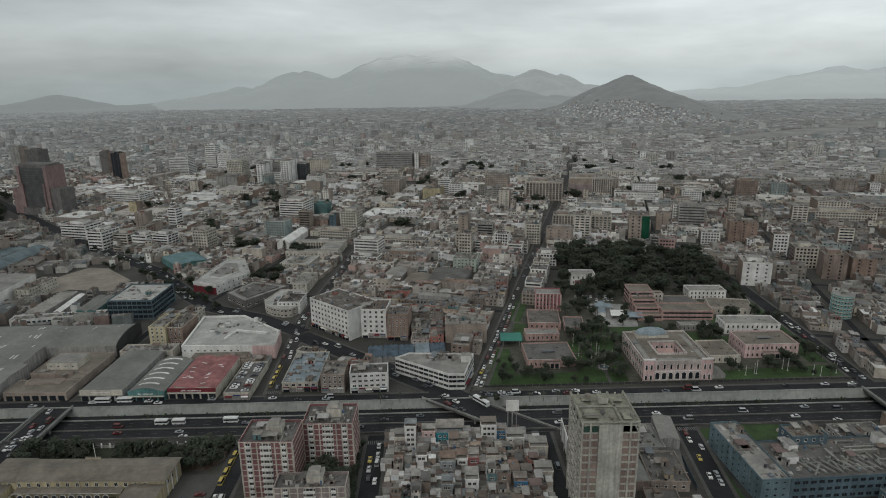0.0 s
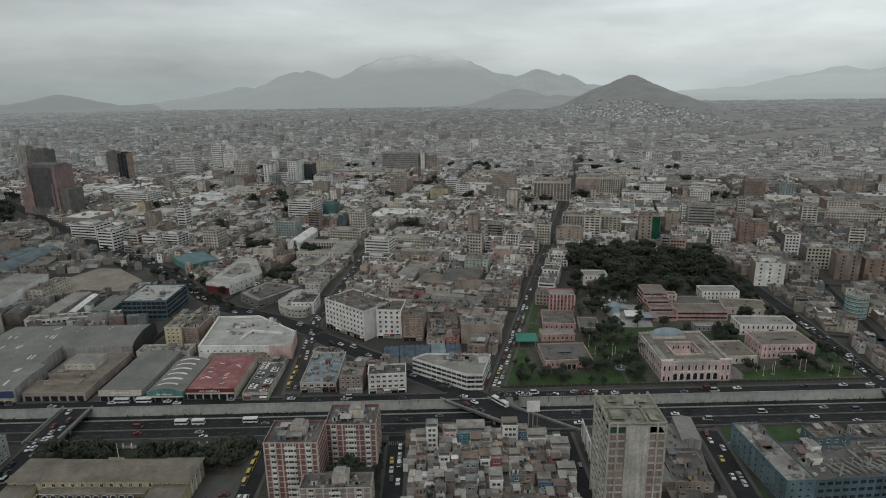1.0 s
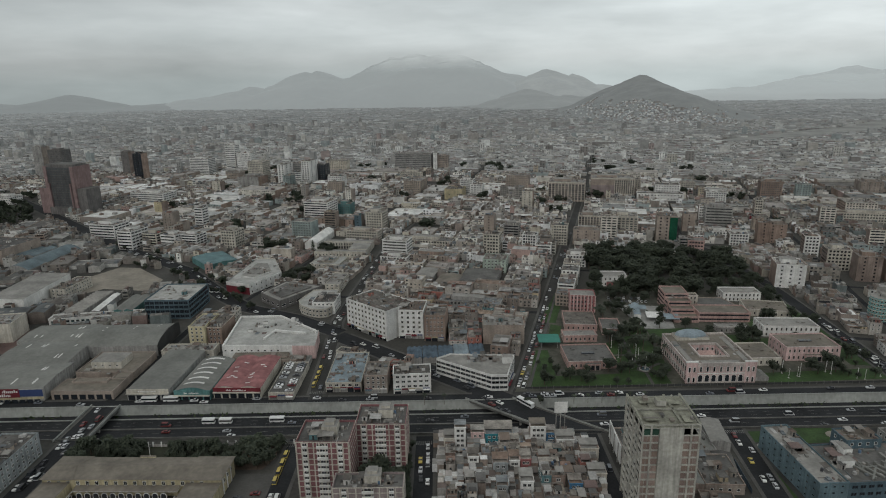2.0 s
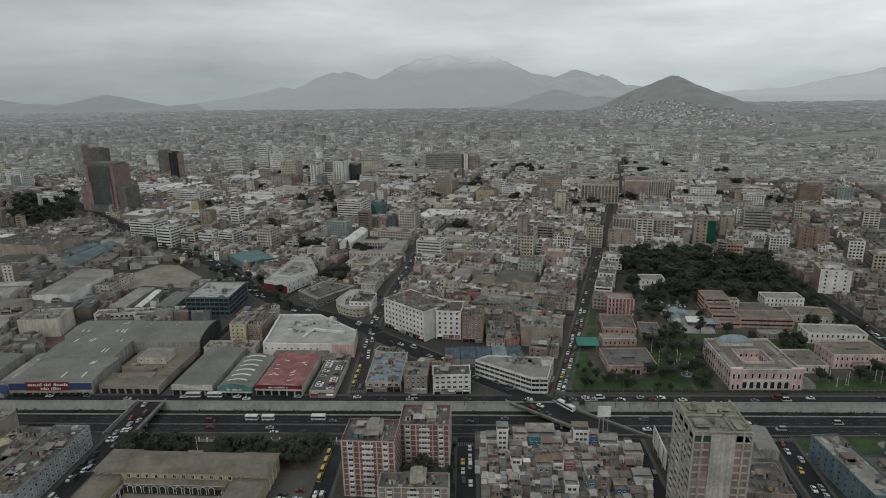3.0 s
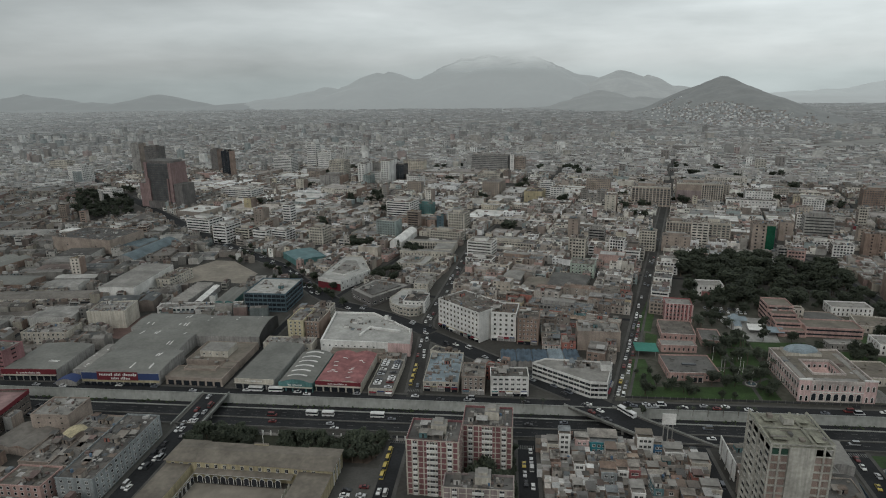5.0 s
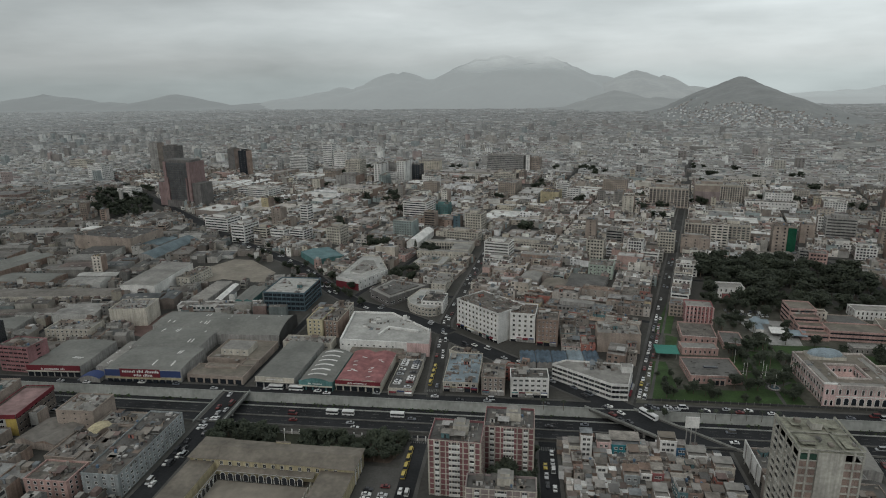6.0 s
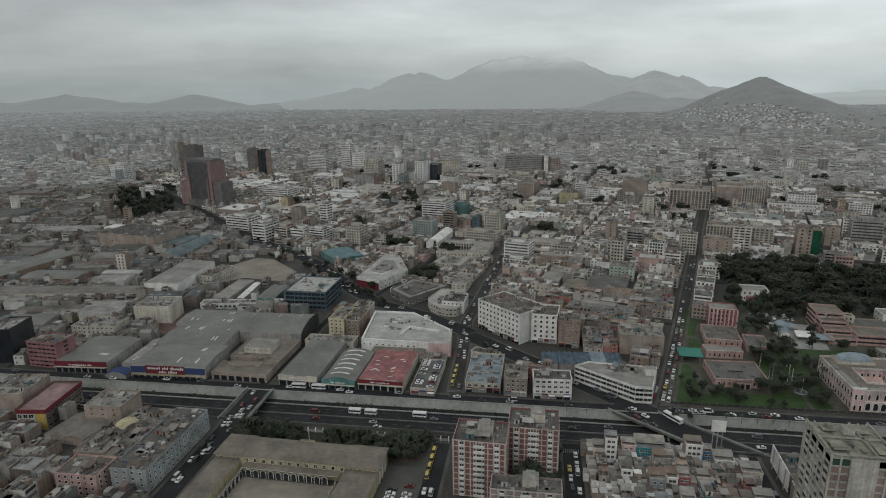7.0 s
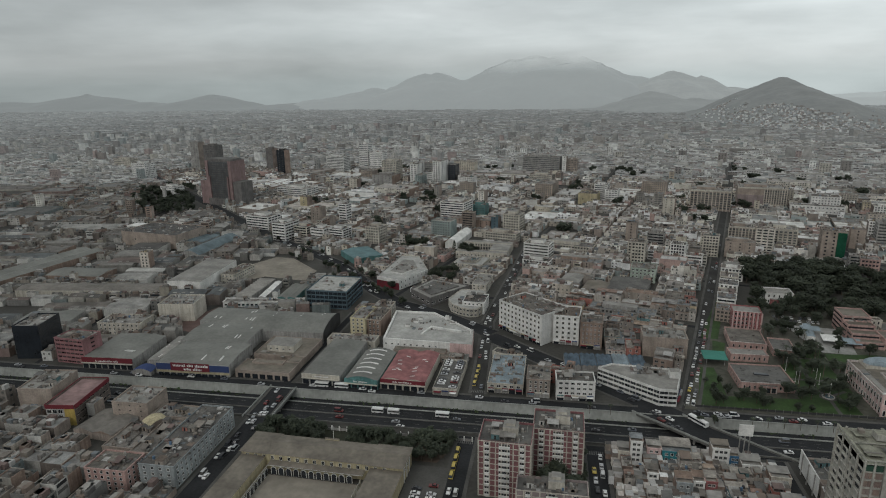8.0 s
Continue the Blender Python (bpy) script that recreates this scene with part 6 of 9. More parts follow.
building("workshop", "tan-walled yard building with a low roof", -258, 236, 18, 24, 0, 5.5, M_TAN, M_ROOF_NEAR, 1, "s", bits=8, seed=173)
building("workshop", "brown two-level workshop with rooftop rooms", -241, 233, 13, 30, 0, 8.5, M_TAN, M_ROOF_NEAR, 2, "s", bits=7, seed=174)
hall("canopy_shed", "tan arched canopy over a yard", -254, 247, 10, 8, 60, 7, 1.6, M_TAN, M_YELLOW, 1, "vault")
hall("shed", "dull brown sheet-roofed yard shed", -281, 246, 24, 20, -6, 4, 1.6, M_BRICK, M_SHEDROOF, 2, "gable")
clear(-255, 240, 44, 46)
building("office_block", "plain beige block with a pale roof", -273, 262, 20, 18, 2, 12, M_TAN, M_PALEROOF, 4, "s", {"s": 3}, (1.1, .9), M_TAN, bits=1, seed=74)
clear(-273, 262, 22, 20)
M_BROWNWALL = material("dark_brown_render", (.15, .125, .11), grime=0.35, streak=0.3)
M_ROSEROOF = material("faded_rose_roof", (.25, .165, .16), grime=0.4, scale=0.12, fine=0.4)
M_PALEGLAZE = material("pale_panel_front", (.42, .41, .39), grime=0.3, streak=0.2)
M_OCHRE = material("strong_ochre_paint", (.46, .34, .10), grime=0.3, streak=0.2)
M_OLDROSE = material("dusky_rose_paint", (.285, .15, .155), grime=0.3, streak=0.25)
ob = building("shop_building", "long shop building with a bright red roof band", -309.5, 261, 15.5, 31, 7, 11.5, M_BROWNWALL, M_ROSEROOF, 3, "e", {"e": 9}, (2.4, 1.3), M_TAN, bits=0, seed=75, walls=[M_PALEGLAZE, M_BROWNWALL, M_BROWNWALL, M_BROWNWALL])
part("yellow_panel", Shape().box(2.2, 7.7, -15.62, -15.504, 0, 9.4, M_OCHRE), ob, "ochre corner panel")
for k in range(3):
    for i in range(3):
        part("window", window_mesh(2.4, 2.0, M_WHITE), ob, at=pose(-6.1 + i * 3.0, -15.5, .6 + k * 3.1))
for sd, ln in (("e", 31), ("s", 15.5), ("w", 31), ("n", 15.5)):
    part("red_band", Shape().box(-ln / 2, ln / 2, -.5, -.16, 0, 2.2, M_RED, bottom=True), ob, at=side_pose(sd, 15.5, 31, 0, 9.6))
clear(-309.5, 261, 18, 33, 7)
building("office_block", "grey five-storey block behind the red-roofed shop", -332, 266, 19, 23, 7, 14.5, M_TAN, M_PALEROOF, 4, "", bits=4, seed=76)
clear(-332, 266, 21, 25, 7)
ob = building("office_block", "dusky rose office block with strip windows", -358, 320, 22, 15, -4, 17, M_OLDROSE, M_ROOF, 6, "se", {"s": 6, "e": 1}, (3.1, 1.2), M_DEEPRED, bits=3, seed=77, walls=[M_OLDROSE, M_OLDROSE, M_OLDROSE, M_OLDROSE])
clear(-358, 320, 23, 16)
ob = building("office_block", "black glazed cube with a pale roof", -393, 326, 17, 23, 10, 23, M_DARK, M_PALEROOF, 1, "", bits=3, seed=78)
for z in (1, 5, 9, 13, 17):
    for sd, ln in (("s", 17), ("e", 23)):
        for i in range(4):
            part("window", window_mesh(3.9, 3.4, M_DARK, M_DARK, False), ob, at=side_pose(sd, 17, 23, -ln / 2 + 1.9 + i * ln / 4.15, z))
clear(-393, 326, 19, 25, 10)
building("warehouse", "square windowless tan block with a pale flat roof", -335, 400, 27, 22, 8, 13.5, M_CREAM, M_PALEROOF, 3, "", bits=3, seed=79)
clear(-335, 400, 29, 24, 8)
building("office_block", "cream low block with rooftop rooms", -360, 368, 32, 18, 4, 9, M_CREAM, M_PALEROOF, 3, "s", bits=5, seed=80)
clear(-360, 368, 33, 19, 4)
hall("warehouse", "big white-walled hall with a pale sheet roof", -364, 479, 30, 66, 2, 11.5, .8, M_WHITE, M_PALEROOF, 1, "gable")
building("house", "tan three-storey house beside the white hall", -339, 494, 13, 34, -6, 9, M_CREAM, M_TANROOF, 3, "se", bits=5, seed=181)
clear(-339, 494, 15, 36, -6)
hall("warehouse", "low warehouse with a pale new roof", -428, 490, 12, 36, 96, 6, .8, M_GREY, M_STOREROOF, 1, "gable")
hall("warehouse", "long grey warehouse beside the west lane", -545, 495, 34, 112, -10, 6, 2, M_BRICK, M_METALROOF, 2, "gable")
building("shop_row_building", "long low white shop strip with green fronts", -283, 430, 64, 9, 8, 5, M_WHITE, M_PALEROOF, 1, "s", {"s": 18}, (2.2, 1.4), M_TEAL, bits=4, seed=182)
clear(-283, 430, 66, 11, 8)
hall("warehouse", "long brown tin-roofed warehouse with pale panels", -437, 438, 20, 136, 97, 6, 1.4, M_CREAM, M_SHEDROOF, 1, "gable")
hall("warehouse", "broad grey warehouse with a shallow roof", -484, 474, 26, 52, 93, 6.5, 1.6, M_BRICK, M_METALROOF, 1, "gable")
hall("market_shed", "row of pale striped market sheds", -304, 459, 46, 14, 90, 4.6, 1.3, M_GREY, M_PALEROOF, 11, "gable")
hall("market_shed", "narrow white-roofed market shed", -290, 456, 6, 40, 5, 4.6, .9, M_GREY, M_WHITE, 1, "gable")
hall("market_shed", "long grey market shed with ribbed roof", -268, 453, 15, 34, 2, 5, 1.2, M_TEAL, M_METALROOF, 2, "gable")
hall("market_shed", "teal sheet-roofed hall beside the boulevard", -246, 572, 30, 40, 40, 6, 1.2, M_TEAL, M_TEALROOF, 1, "gable")
hall("market_shed", "blue-grey vaulted market hall with open arches", -418, 584, 24, 76, -4, 5, 4.5, M_GREY, M_MARKETROOF, 1, "vault")
hall("church", "white vaulted church nave with a pale roof", -159, 648, 13, 56, -9, 6.5, 4, M_WHITE, M_WHITE, 1, "vault")

hall("market_shed", "low blue-grey market roofs in rows", -452, 612, 38, 34, -4, 5, 1.6, M_GREY, M_MARKETROOF, 3, "gable")
M_CANOPY = material("green_canvas", (.05, .20, .16), grime=0.2)


def round_block(x, y):
    ob = thing("round_office", "rounded teal-fronted office block with white floor bands", "office block", x, y, 0, -10)
    part("body", Shape().tube(0, 0, 0, 16.6, 7.0, M_TEALFRONT, 22, top=M_PALEROOF), ob)
    for k in range(6):
        part("floor_band", Shape().tube(0, 0, 2.0 + k * 2.7, 2.4 + k * 2.7, 7.25, M_CREAM, 22), ob)
        for i in range(9):
            a = math.radians(200 + i * 16)
            part("window", window_mesh(1.2, 1.1, M_CREAM), ob, at=pose(7.02 * math.cos(a), 7.02 * math.sin(a), .7 + k * 2.7, 0, 0, math.degrees(a) + 90))
    roof_bits(ob, 8, 8, 16.6, random.Random(4), 3)
    clear(x, y, 18, 18)


M_TEALFRONT = material("teal_tiled_front", (.13, .30, .30), grime=0.25)
round_block(282, 409)
ob = thing("canopy", "green fabric canopy beside the avenue", "canopy", 43, 374, 0, -2)
part("roof", Shape().prism([(-7, -6), (7, -6), (7, 6), (-7, 6)], 4.0, [4.1, 4.1, 4.8, 4.8], M_CANOPY, bottom=True), ob)
for px, py in ((-5.2, -5.2), (5.2, -5.2), (5.2, 5.2), (-5.2, 5.2)):
    part("post", Shape().tube(px, py, 0, 4.1, .12, M_GREY, 6), ob)
clear(43, 374, 13, 13)
# ---- landmarks farther back ----
def tower_block(name, label, x, y, w, d, turn, h, n, wall, cols, size=(1.6, 1.5), glass=None, seed=0):
    ob = building(name, label, x, y, w, d, turn, h, wall, M_ROOF, n, "sew"[:2 if x < 0 else 3].replace("w", "") + ("w" if x > 60 else ""), {"s": cols, "e": max(2, cols // 2), "w": max(2, cols // 2)}, size, None, glass, bits=3, seed=seed, joined=y > 560)
    clear(x, y, w + 2, d + 2, turn)
    return ob


tower_block("office_tower", "tan windowless depot block", -490, 611, 76, 48, -10, 15.5, 1, M_TAN, 2, seed=81)
green = tower_block("office_tower", "brown tower with a bright green glass stripe", 208, 632, 20, 20, -14, 28.5, 8, M_TAN, 3, seed=82)
part("glass_stripe", Shape().box(2.6, 10.2, -10.6, -10.15, 0, 27.4, M_GREENGLASS), green, "green glass curtain wall")
tower_block("office_tower", "white grid-fronted office block", 62, 603, 14, 14, -18, 18, 6, M_WHITE, 5, (1.7, 1.9), M_DARK, 83)
tower_block("apartment_block", "pale green four-storey apartment block", 22, 540, 21, 20, -12, 12.5, 4, M_PALEGREEN, 6, seed=84)
tower_block("office_tower", "slim beige tower with small windows", 96, 640, 12, 14, -15, 18, 6, M_CREAM, 4, seed=85)
tower_block("hospital", "bright white block with small blue windows", 297, 884, 34, 24, -14, 18, 5, M_WHITE, 9, seed=90)
tower_block("office_block", "white low wing beside the bright block", 278, 856, 62, 14, -14, 10, 2, M_WHITE, 14, seed=91)
tower_block("theatre", "pale yellow windowless fly tower", -8, 892, 26, 26, -14, 16, 1, M_YELLOW, 2, seed=92)
tower_block("office_tower", "white stepped tower with strip windows", 25, 905, 18, 18, -14, 19, 6, M_WHITE, 4, (3, 1.2), None, 93)
tower_block("office_tower", "white slab end with a dark window strip", -291, 1040, 13, 30, -14, 36, 10, M_WHITE, 2, (2.6, 2.0), M_DARK, 94)
tower_block("office_tower", "tall white slab with a dark window strip", -253, 1056, 15, 34, -14, 39, 11, M_WHITE, 3, (2.4, 2.0), M_DARK, 95)
tower_block("office_block", "white banded block linking two slabs", -273, 1050, 23, 20, -14, 21, 6, M_WHITE, 4, (5.0, 1.5), M_DARK, 96)
tower_block("office_block", "grey linking block between white slabs", -276, 1074, 26, 18, -14, 33, 9, M_GREY, 5, (4.0, 1.4), M_DARK, 99)
tower_block("office_tower", "black glass tower with a flat roof", -236, 1075, 20, 20, -14, 30, 8, M_DARK, 4, seed=97)
tower_block("office_tower", "white ribbed office block", -196, 990, 24, 20, -14, 22, 7, M_WHITE, 7, seed=98)


def mid(x, y, w, d, h, n, wall, style, label):
    """A middle-height block of the inner town with windows in a grid or in bands."""
    cols = {"grid": int(w / 3.0), "ribbon": max(1, int(w / 4.5)), "few": max(1, int(w / 7))}[style]
    size = {"grid": (1.7, 1.6), "ribbon": ((w - 1.6) / cols - .15, 1.35), "few": (1.3, 1.3)}[style]
    sides = {"grid": {"s": cols, "e": int(d / 3.2), "w": int(d / 3.2)}, "ribbon": {"s": cols, "e": max(1, int(d / size[0] * .8)), "w": max(1, int(d / size[0] * .8))}, "few": {"s": cols}}[style]
    ob = building("apartment_block", label, x, y, w, d, -15.3, h, wall, M_ROOF_NEAR, n, "".join(sides), sides, size, None, None, bits=2, seed=int(abs(x * 7 + y)), joined=True, walls=[wall, wall if style != "few" else M_BRICK, wall, wall if style == "ribbon" else M_BRICK])
    if w > 16:
        part("rooftop_storey", Shape().box(-w * .3, w * .22, -d * .2, d * .3, h - .8, h + 2.4, wall, M_PALEROOF), ob)
    clear(x, y, w + 2, d + 3, -15.3)


mid(97, 628, 15, 12, 21, 7, M_CREAM, "grid", "tan apartment block with a bare side wall")
mid(124, 627, 27, 14, 16, 5, M_TAN, "few", "long brown block with a blank front")
mid(334, 808, 25, 20, 20, 7, M_WHITE, "grid", "white gridded office block with square windows")
mid(284, 683, 28, 18, 26, 8, M_GREY, "ribbon", "grey office block with dark window bands")
mid(432, 858, 27, 20, 24, 8, M_BRICK, "grid", "brown block with white-framed windows")
mid(354, 733, 9, 12, 23, 7, M_CREAM, "grid", "slim cream apartment tower between low houses")
mid(320, 563, 13, 12, 22, 7, M_WHITE, "grid", "white apartment block with rows of dark windows")
mid(324, 529, 19, 16, 19, 6, M_CREAM, "grid", "cream apartment tower with balconies")
mid(329, 496, 18, 15, 22, 7, M_BRICK, "few", "brown blank-sided apartment tower with pale top")
mid(258, 486, 22, 20, 20, 6, M_WHITE, "few", "broad white office block with a stepped roof")
mid(353, 496, 18, 18, 18, 6, M_BRICK, "few", "brown blank-sided block beside the avenue")
mid(462, 696, 72, 16, 13, 4, M_CREAM, "grid", "long pale school block with square windows")
mid(277, 616, 18, 16, 12, 4, M_WHITE, "grid", "white two-storey villa with a flat roof")
mid(269, 640, 23, 16, 9, 3, M_WHITE, "grid", "white low villa with a terrace roof")
mid(318, 622, 18, 16, 20, 6, M_BRICK, "few", "plain brown workshop block with bare walls")
mid(577, 868, 28, 26, 20, 6, M_BRICK, "few", "brown windowless block in the old town")
mid(613, 857, 13, 12, 16, 5, M_WHITE, "grid", "small white apartment block in the old town")
mid(221, 585, 15, 14, 14, 4, M_SALMON, "grid", "dull red house beside the garden")
mid(50, 660, 17, 13, 15, 5, M_GREY, "ribbon", "grey low office block with ribbon windows")
mid(72, 581, 15, 12, 13, 4, M_WHITE, "ribbon", "white three-storey block with dark window bands")
mid(22, 605, 13, 12, 18, 6, M_CREAM, "grid", "cream apartment house with red trim")
mid(98, 552, 18, 15, 11, 4, M_WHITE, "grid", "white stepped house beside the avenue")
mid(-358, 643, 18, 26, 20, 6, M_WHITE, "ribbon", "white corner block with rounded ribbon balconies")
mid(-337, 649, 18, 20, 15, 5, M_CREAM, "ribbon", "cream balcony block along the boulevard")
mid(-316, 645, 18, 18, 14, 4, M_WHITE, "ribbon", "white balcony block along the boulevard")
mid(-294, 645, 19, 18, 14, 5, M_WHITE, "ribbon", "white low balcony block along the boulevard")
mid(-250, 639, 17, 18, 19, 6, M_CREAM, "grid", "cream five-storey house along the boulevard")
mid(-410, 694, 34, 24, 16, 5, M_WHITE, "ribbon", "white wedge block with long ribbon windows")
mid(-452, 900, 56, 30, 16, 5, M_WHITE, "ribbon", "white low wing with ribbon windows")
mid(-401, 809, 12, 12, 18, 6, M_YELLOW, "few", "ochre city block with a blank front")
mid(-341, 701, 14, 12, 26, 8, M_BRICK, "few", "slim brown apartment tower with bare sides")
mid(-315, 725, 11, 12, 26, 8, M_WHITE, "ribbon", "slim white tower with striped balconies")
mid(-340, 1056, 28, 24, 39, 13, M_CREAM, "grid", "tan gridded office slab above the town")
mid(-787, 1180, 22, 18, 58, 18, M_GREY, "few", "tall brown slab above the old town")
mid(-735, 1150, 30, 22, 55, 16, M_COURTWING, "grid", "tall brown office slab with small windows")
mid(-832, 1062, 36, 24, 30, 8, M_WHITE, "grid", "white gridded office block beside a square")
mid(-974, 1202, 51, 20, 20, 5, M_CREAM, "grid", "long beige office block")
mid(-577, 1130, 19, 16, 48, 13, M_DARK, "few", "slim black glass tower in the old town")
mid(-624, 1180, 17, 16, 46, 13, M_COURTWING, "few", "plain brown tower in the old town")
mid(-438, 1220, 21, 18, 52, 14, M_WHITE, "ribbon", "tall white office tower with stepped top")
mid(-406, 1200, 30, 18, 38, 10, M_WHITE, "grid", "white ribbed office slab")
mid(-81, 1190, 72, 20, 32, 9, M_GREY, "ribbon", "long grey-green office slab with window bands")
mid(-39, 1178, 8, 10, 34, 9, M_WHITE, "few", "white stair tower at the end of a slab")
mid(-24, 1184, 18, 14, 28, 8, M_TAN, "grid", "tan apartment tower beside a grey slab")
mid(86, 803, 14, 14, 26, 8, M_CREAM, "few", "slim beige tower with blank walls")
mid(310, 736, 9, 10, 19, 6, M_DARK, "ribbon", "dark striped narrow office block")
mid(277, 708, 9, 10, 22, 7, M_WHITE, "grid", "slim white apartment tower")
mid(331, 698, 7, 8, 11, 3, M_RED, "few", "small bright red house wall")
mid(302, 616, 12, 13, 23, 7, M_BRICK, "few", "tall brown blank-sided apartment house")
mid(-124, 710, 9, 10, 17, 5, M_SLATE, "few", "narrow slate-blue apartment house")
mid(249, 676, 13, 12, 20, 6, M_TAN, "few", "brown blank block beside the green-glass tower")
mid(213, 590, 12, 9, 15, 5, M_GREY, "ribbon", "grey banded house at the edge of the garden")
mid(-676, 912, 32, 20, 12, 3, M_WHITE, "grid", "white palace-like villa on a leafy square")
mid(-512, 684, 20, 14, 8, 2, M_WHITE, "few", "low white block beside the square")
hall("warehouse", "long pale white-roofed hall beside the square", -545, 656, 46, 16, -12, 7.0, .8, M_WHITE, M_WHITE, 1, "gable")
mid(-342, 1023, 39, 30, 19, 6, M_GREY, "few", "broad grey block without windows")
mid(-382, 973, 15, 12, 19, 6, M_CREAM, "few", "pale block with blank sides")
mid(-484, 1182, 40, 24, 31, 10, M_WHITE, "ribbon", "white stepped office tower with bands")
mid(-180, 768, 32, 30, 24, 8, M_WHITE, "ribbon", "white stepped hotel with long balconies")
mid(-153, 794, 19, 15, 15, 5, M_TEAL, "grid", "teal-painted apartment house with a flat roof")
mid(-112, 655, 36, 14, 12, 4, M_CREAM, "grid", "cream cloister wing beside the church")
mid(-154, 722, 51, 14, 11, 4, M_BRICK, "few", "long brown hall with a flat roof")
mid(-103, 706, 20, 20, 22, 7, M_CREAM, "grid", "stepped beige apartment block with terraces")
mid(-71, 591, 25, 18, 18, 6, M_WHITE, "ribbon", "white three-storey house with dark porches")
mid(-78, 1085, 40, 20, 13, 4, M_CREAM, "grid", "long pale office block with rows of windows")

hall("warehouse", "pale sheet-roofed hall in a city block", -40, 519, 17, 24, -15.3, 5.0, 1.2, M_GREY, M_PALEROOF, 1, "gable")
hall("warehouse", "broad dark sheet-roofed hall among houses", 6, 508, 32, 34, -15.3, 5.0, 1.2, M_GREY, M_GREYROOF, 1, "gable")
hall("warehouse", "brown low-roofed hall among houses", -21, 499, 20, 26, -15.3, 5.0, 1.2, M_BRICK, M_TANROOF, 1, "gable")
mid(-35, 570, 47, 16, 8, 3, M_BRICK, "few", "long brown house row with blank walls")
mid(-71, 566, 26, 14, 8, 3, M_WHITE, "grid", "white two-storey house with small windows")
mid(-127, 677, 36, 14, 6, 2, M_CREAM, "few", "cream church wing with blank walls")
mid(-42, 633, 56, 18, 7, 2, M_CREAM, "grid", "long cream house row with arcades")
mid(-5, 447, 48, 14, 6, 2, M_GREY, "grid", "long grey balcony row behind the plaza")
mid(27, 677, 11, 14, 22, 7, M_TAN, "few", "tan stepped tower house with a roof room")
mid(25, 599, 13, 14, 20, 6, M_CREAM, "grid", "cream five-storey house with side windows")
mid(11, 918, 19, 16, 24, 8, M_WHITE, "ribbon", "white six-storey block with balcony bands")


def angled_block(name, label, poly, h, wall, roof, storeys=0, size=(1.5, 1.4), step=3.4, sides=(), base=None, raised=None):
    """A block on an uneven plot: poly runs anticlockwise; windows along the sides named, a painted base, a raised roof part."""
    cx, cy = sum(q[0] for q in poly) / len(poly), sum(q[1] for q in poly) / len(poly)
    pts = [(x - cx, y - cy) for x, y in poly]
    ob = thing(name, label, "building", cx, cy)
    part("body", Shape().shell(pts, h, .35, .7, wall, roof), ob)
    glass = window_mesh(*size, M_WHITE)
    for i in sides:
        (ax, ay), (bx, by) = pts[i], pts[(i + 1) % len(pts)]
        ln, an = math.hypot(bx - ax, by - ay), math.degrees(math.atan2(by - ay, bx - ax))
        n = max(1, int(ln / step))
        for k in range(storeys):
            for j in range(n):
                q = (j + .5) / n
                part("window", glass, ob, at=pose(ax + (bx - ax) * q, ay + (by - ay) * q, h / storeys * (k + .28), 0, 0, an))
    if base:
        i, mat, high = base
        (ax, ay), (bx, by) = pts[i], pts[(i + 1) % len(pts)]
        ln = math.hypot(bx - ax, by - ay)
        nx, ny = (by - ay) / ln * .25, -(bx - ax) / ln * .25
        part("painted_base", Shape().prism([(ax + nx, ay + ny), (bx + nx, by + ny), (bx + nx * .02, by + ny * .02), (ax + nx * .02, ay + ny * .02)], 0, high, mat), ob)
    if raised:
        k, up, mat = raised
        part("raised_roof", Shape().prism([(x * k, y * k) for x, y in pts], h - .7, h + up, wall[0] if isinstance(wall, list) else wall, mat), ob)
    rough = random.Random(int(abs(cx * 3 + cy)))
    r = min(math.hypot(x, y) for x, y in pts)
    roof_bits(ob, r, r, h - .7 if not raised else h + raised[1], rough, 2)
    roof_mess(ob, r * 1.2, r * 1.2, h - .7 if not raised else h + raised[1], rough, 26)
    lo, hi = (min(q[0] for q in poly), min(q[1] for q in poly)), (max(q[0] for q in poly), max(q[1] for q in poly))
    x = lo[0] + 2
    while x < hi[0]:                                  # keep the plot free, strip by strip
        y = lo[1] + 2
        while y < hi[1]:
            if inside(x, y, poly):
                clear(x, y, 5, 5)
            y += 4
        x += 4
    return ob


angled_block("school_hall", "long pale school hall with a deep red street front", [(-207, 490), (-185, 481), (-167, 515), (-184, 558), (-201, 558)], 9, [M_WHITE, M_WHITE, M_CREAM, M_CREAM, M_GREY], M_STOREROOF, 2, (1.2, 1.6), 5, (1,), (0, M_RED, 6), (.55, .5, M_PALEROOF))
angled_block("market_building", "dark grey flat-roofed hall on a street corner", [(-151, 445), (-125, 480), (-158, 494), (-171, 465)], 7.5, M_COURTWING, M_PALEROOF, 1, (4, 1.6), 7, (0, 3), None, (.7, .25, M_GREYROOF))
angled_block("corner_building", "white two-storey building with a rounded corner", [(-137, 448), (-133, 437), (-126, 430.5), (-117.5, 427), (-111.5, 428.5), (-109, 433), (-110.5, 473), (-130, 472)], 6.8, M_CREAM, M_STOREROOF, 2, (1.8, 1.4), 3.0, (0, 1, 2, 3, 4, 5))
angled_block("school_wing", "low pink school wing with a flat roof", [(-169, 572), (-162, 569), (-155, 598), (-161, 601)], 6.5, M_SALMON, M_PALEROOF, 2, (1.2, 1.4), 4, (0, 1))
angled_block("school_wing", "low cream school roofs round a yard", [(-150, 548), (-122, 544), (-117, 572), (-145, 577)], 6, M_CREAM, M_STOREROOF, 2, (1.2, 1.4), 4, (0, 1), None, (.5, 1.4, M_PALEROOF))
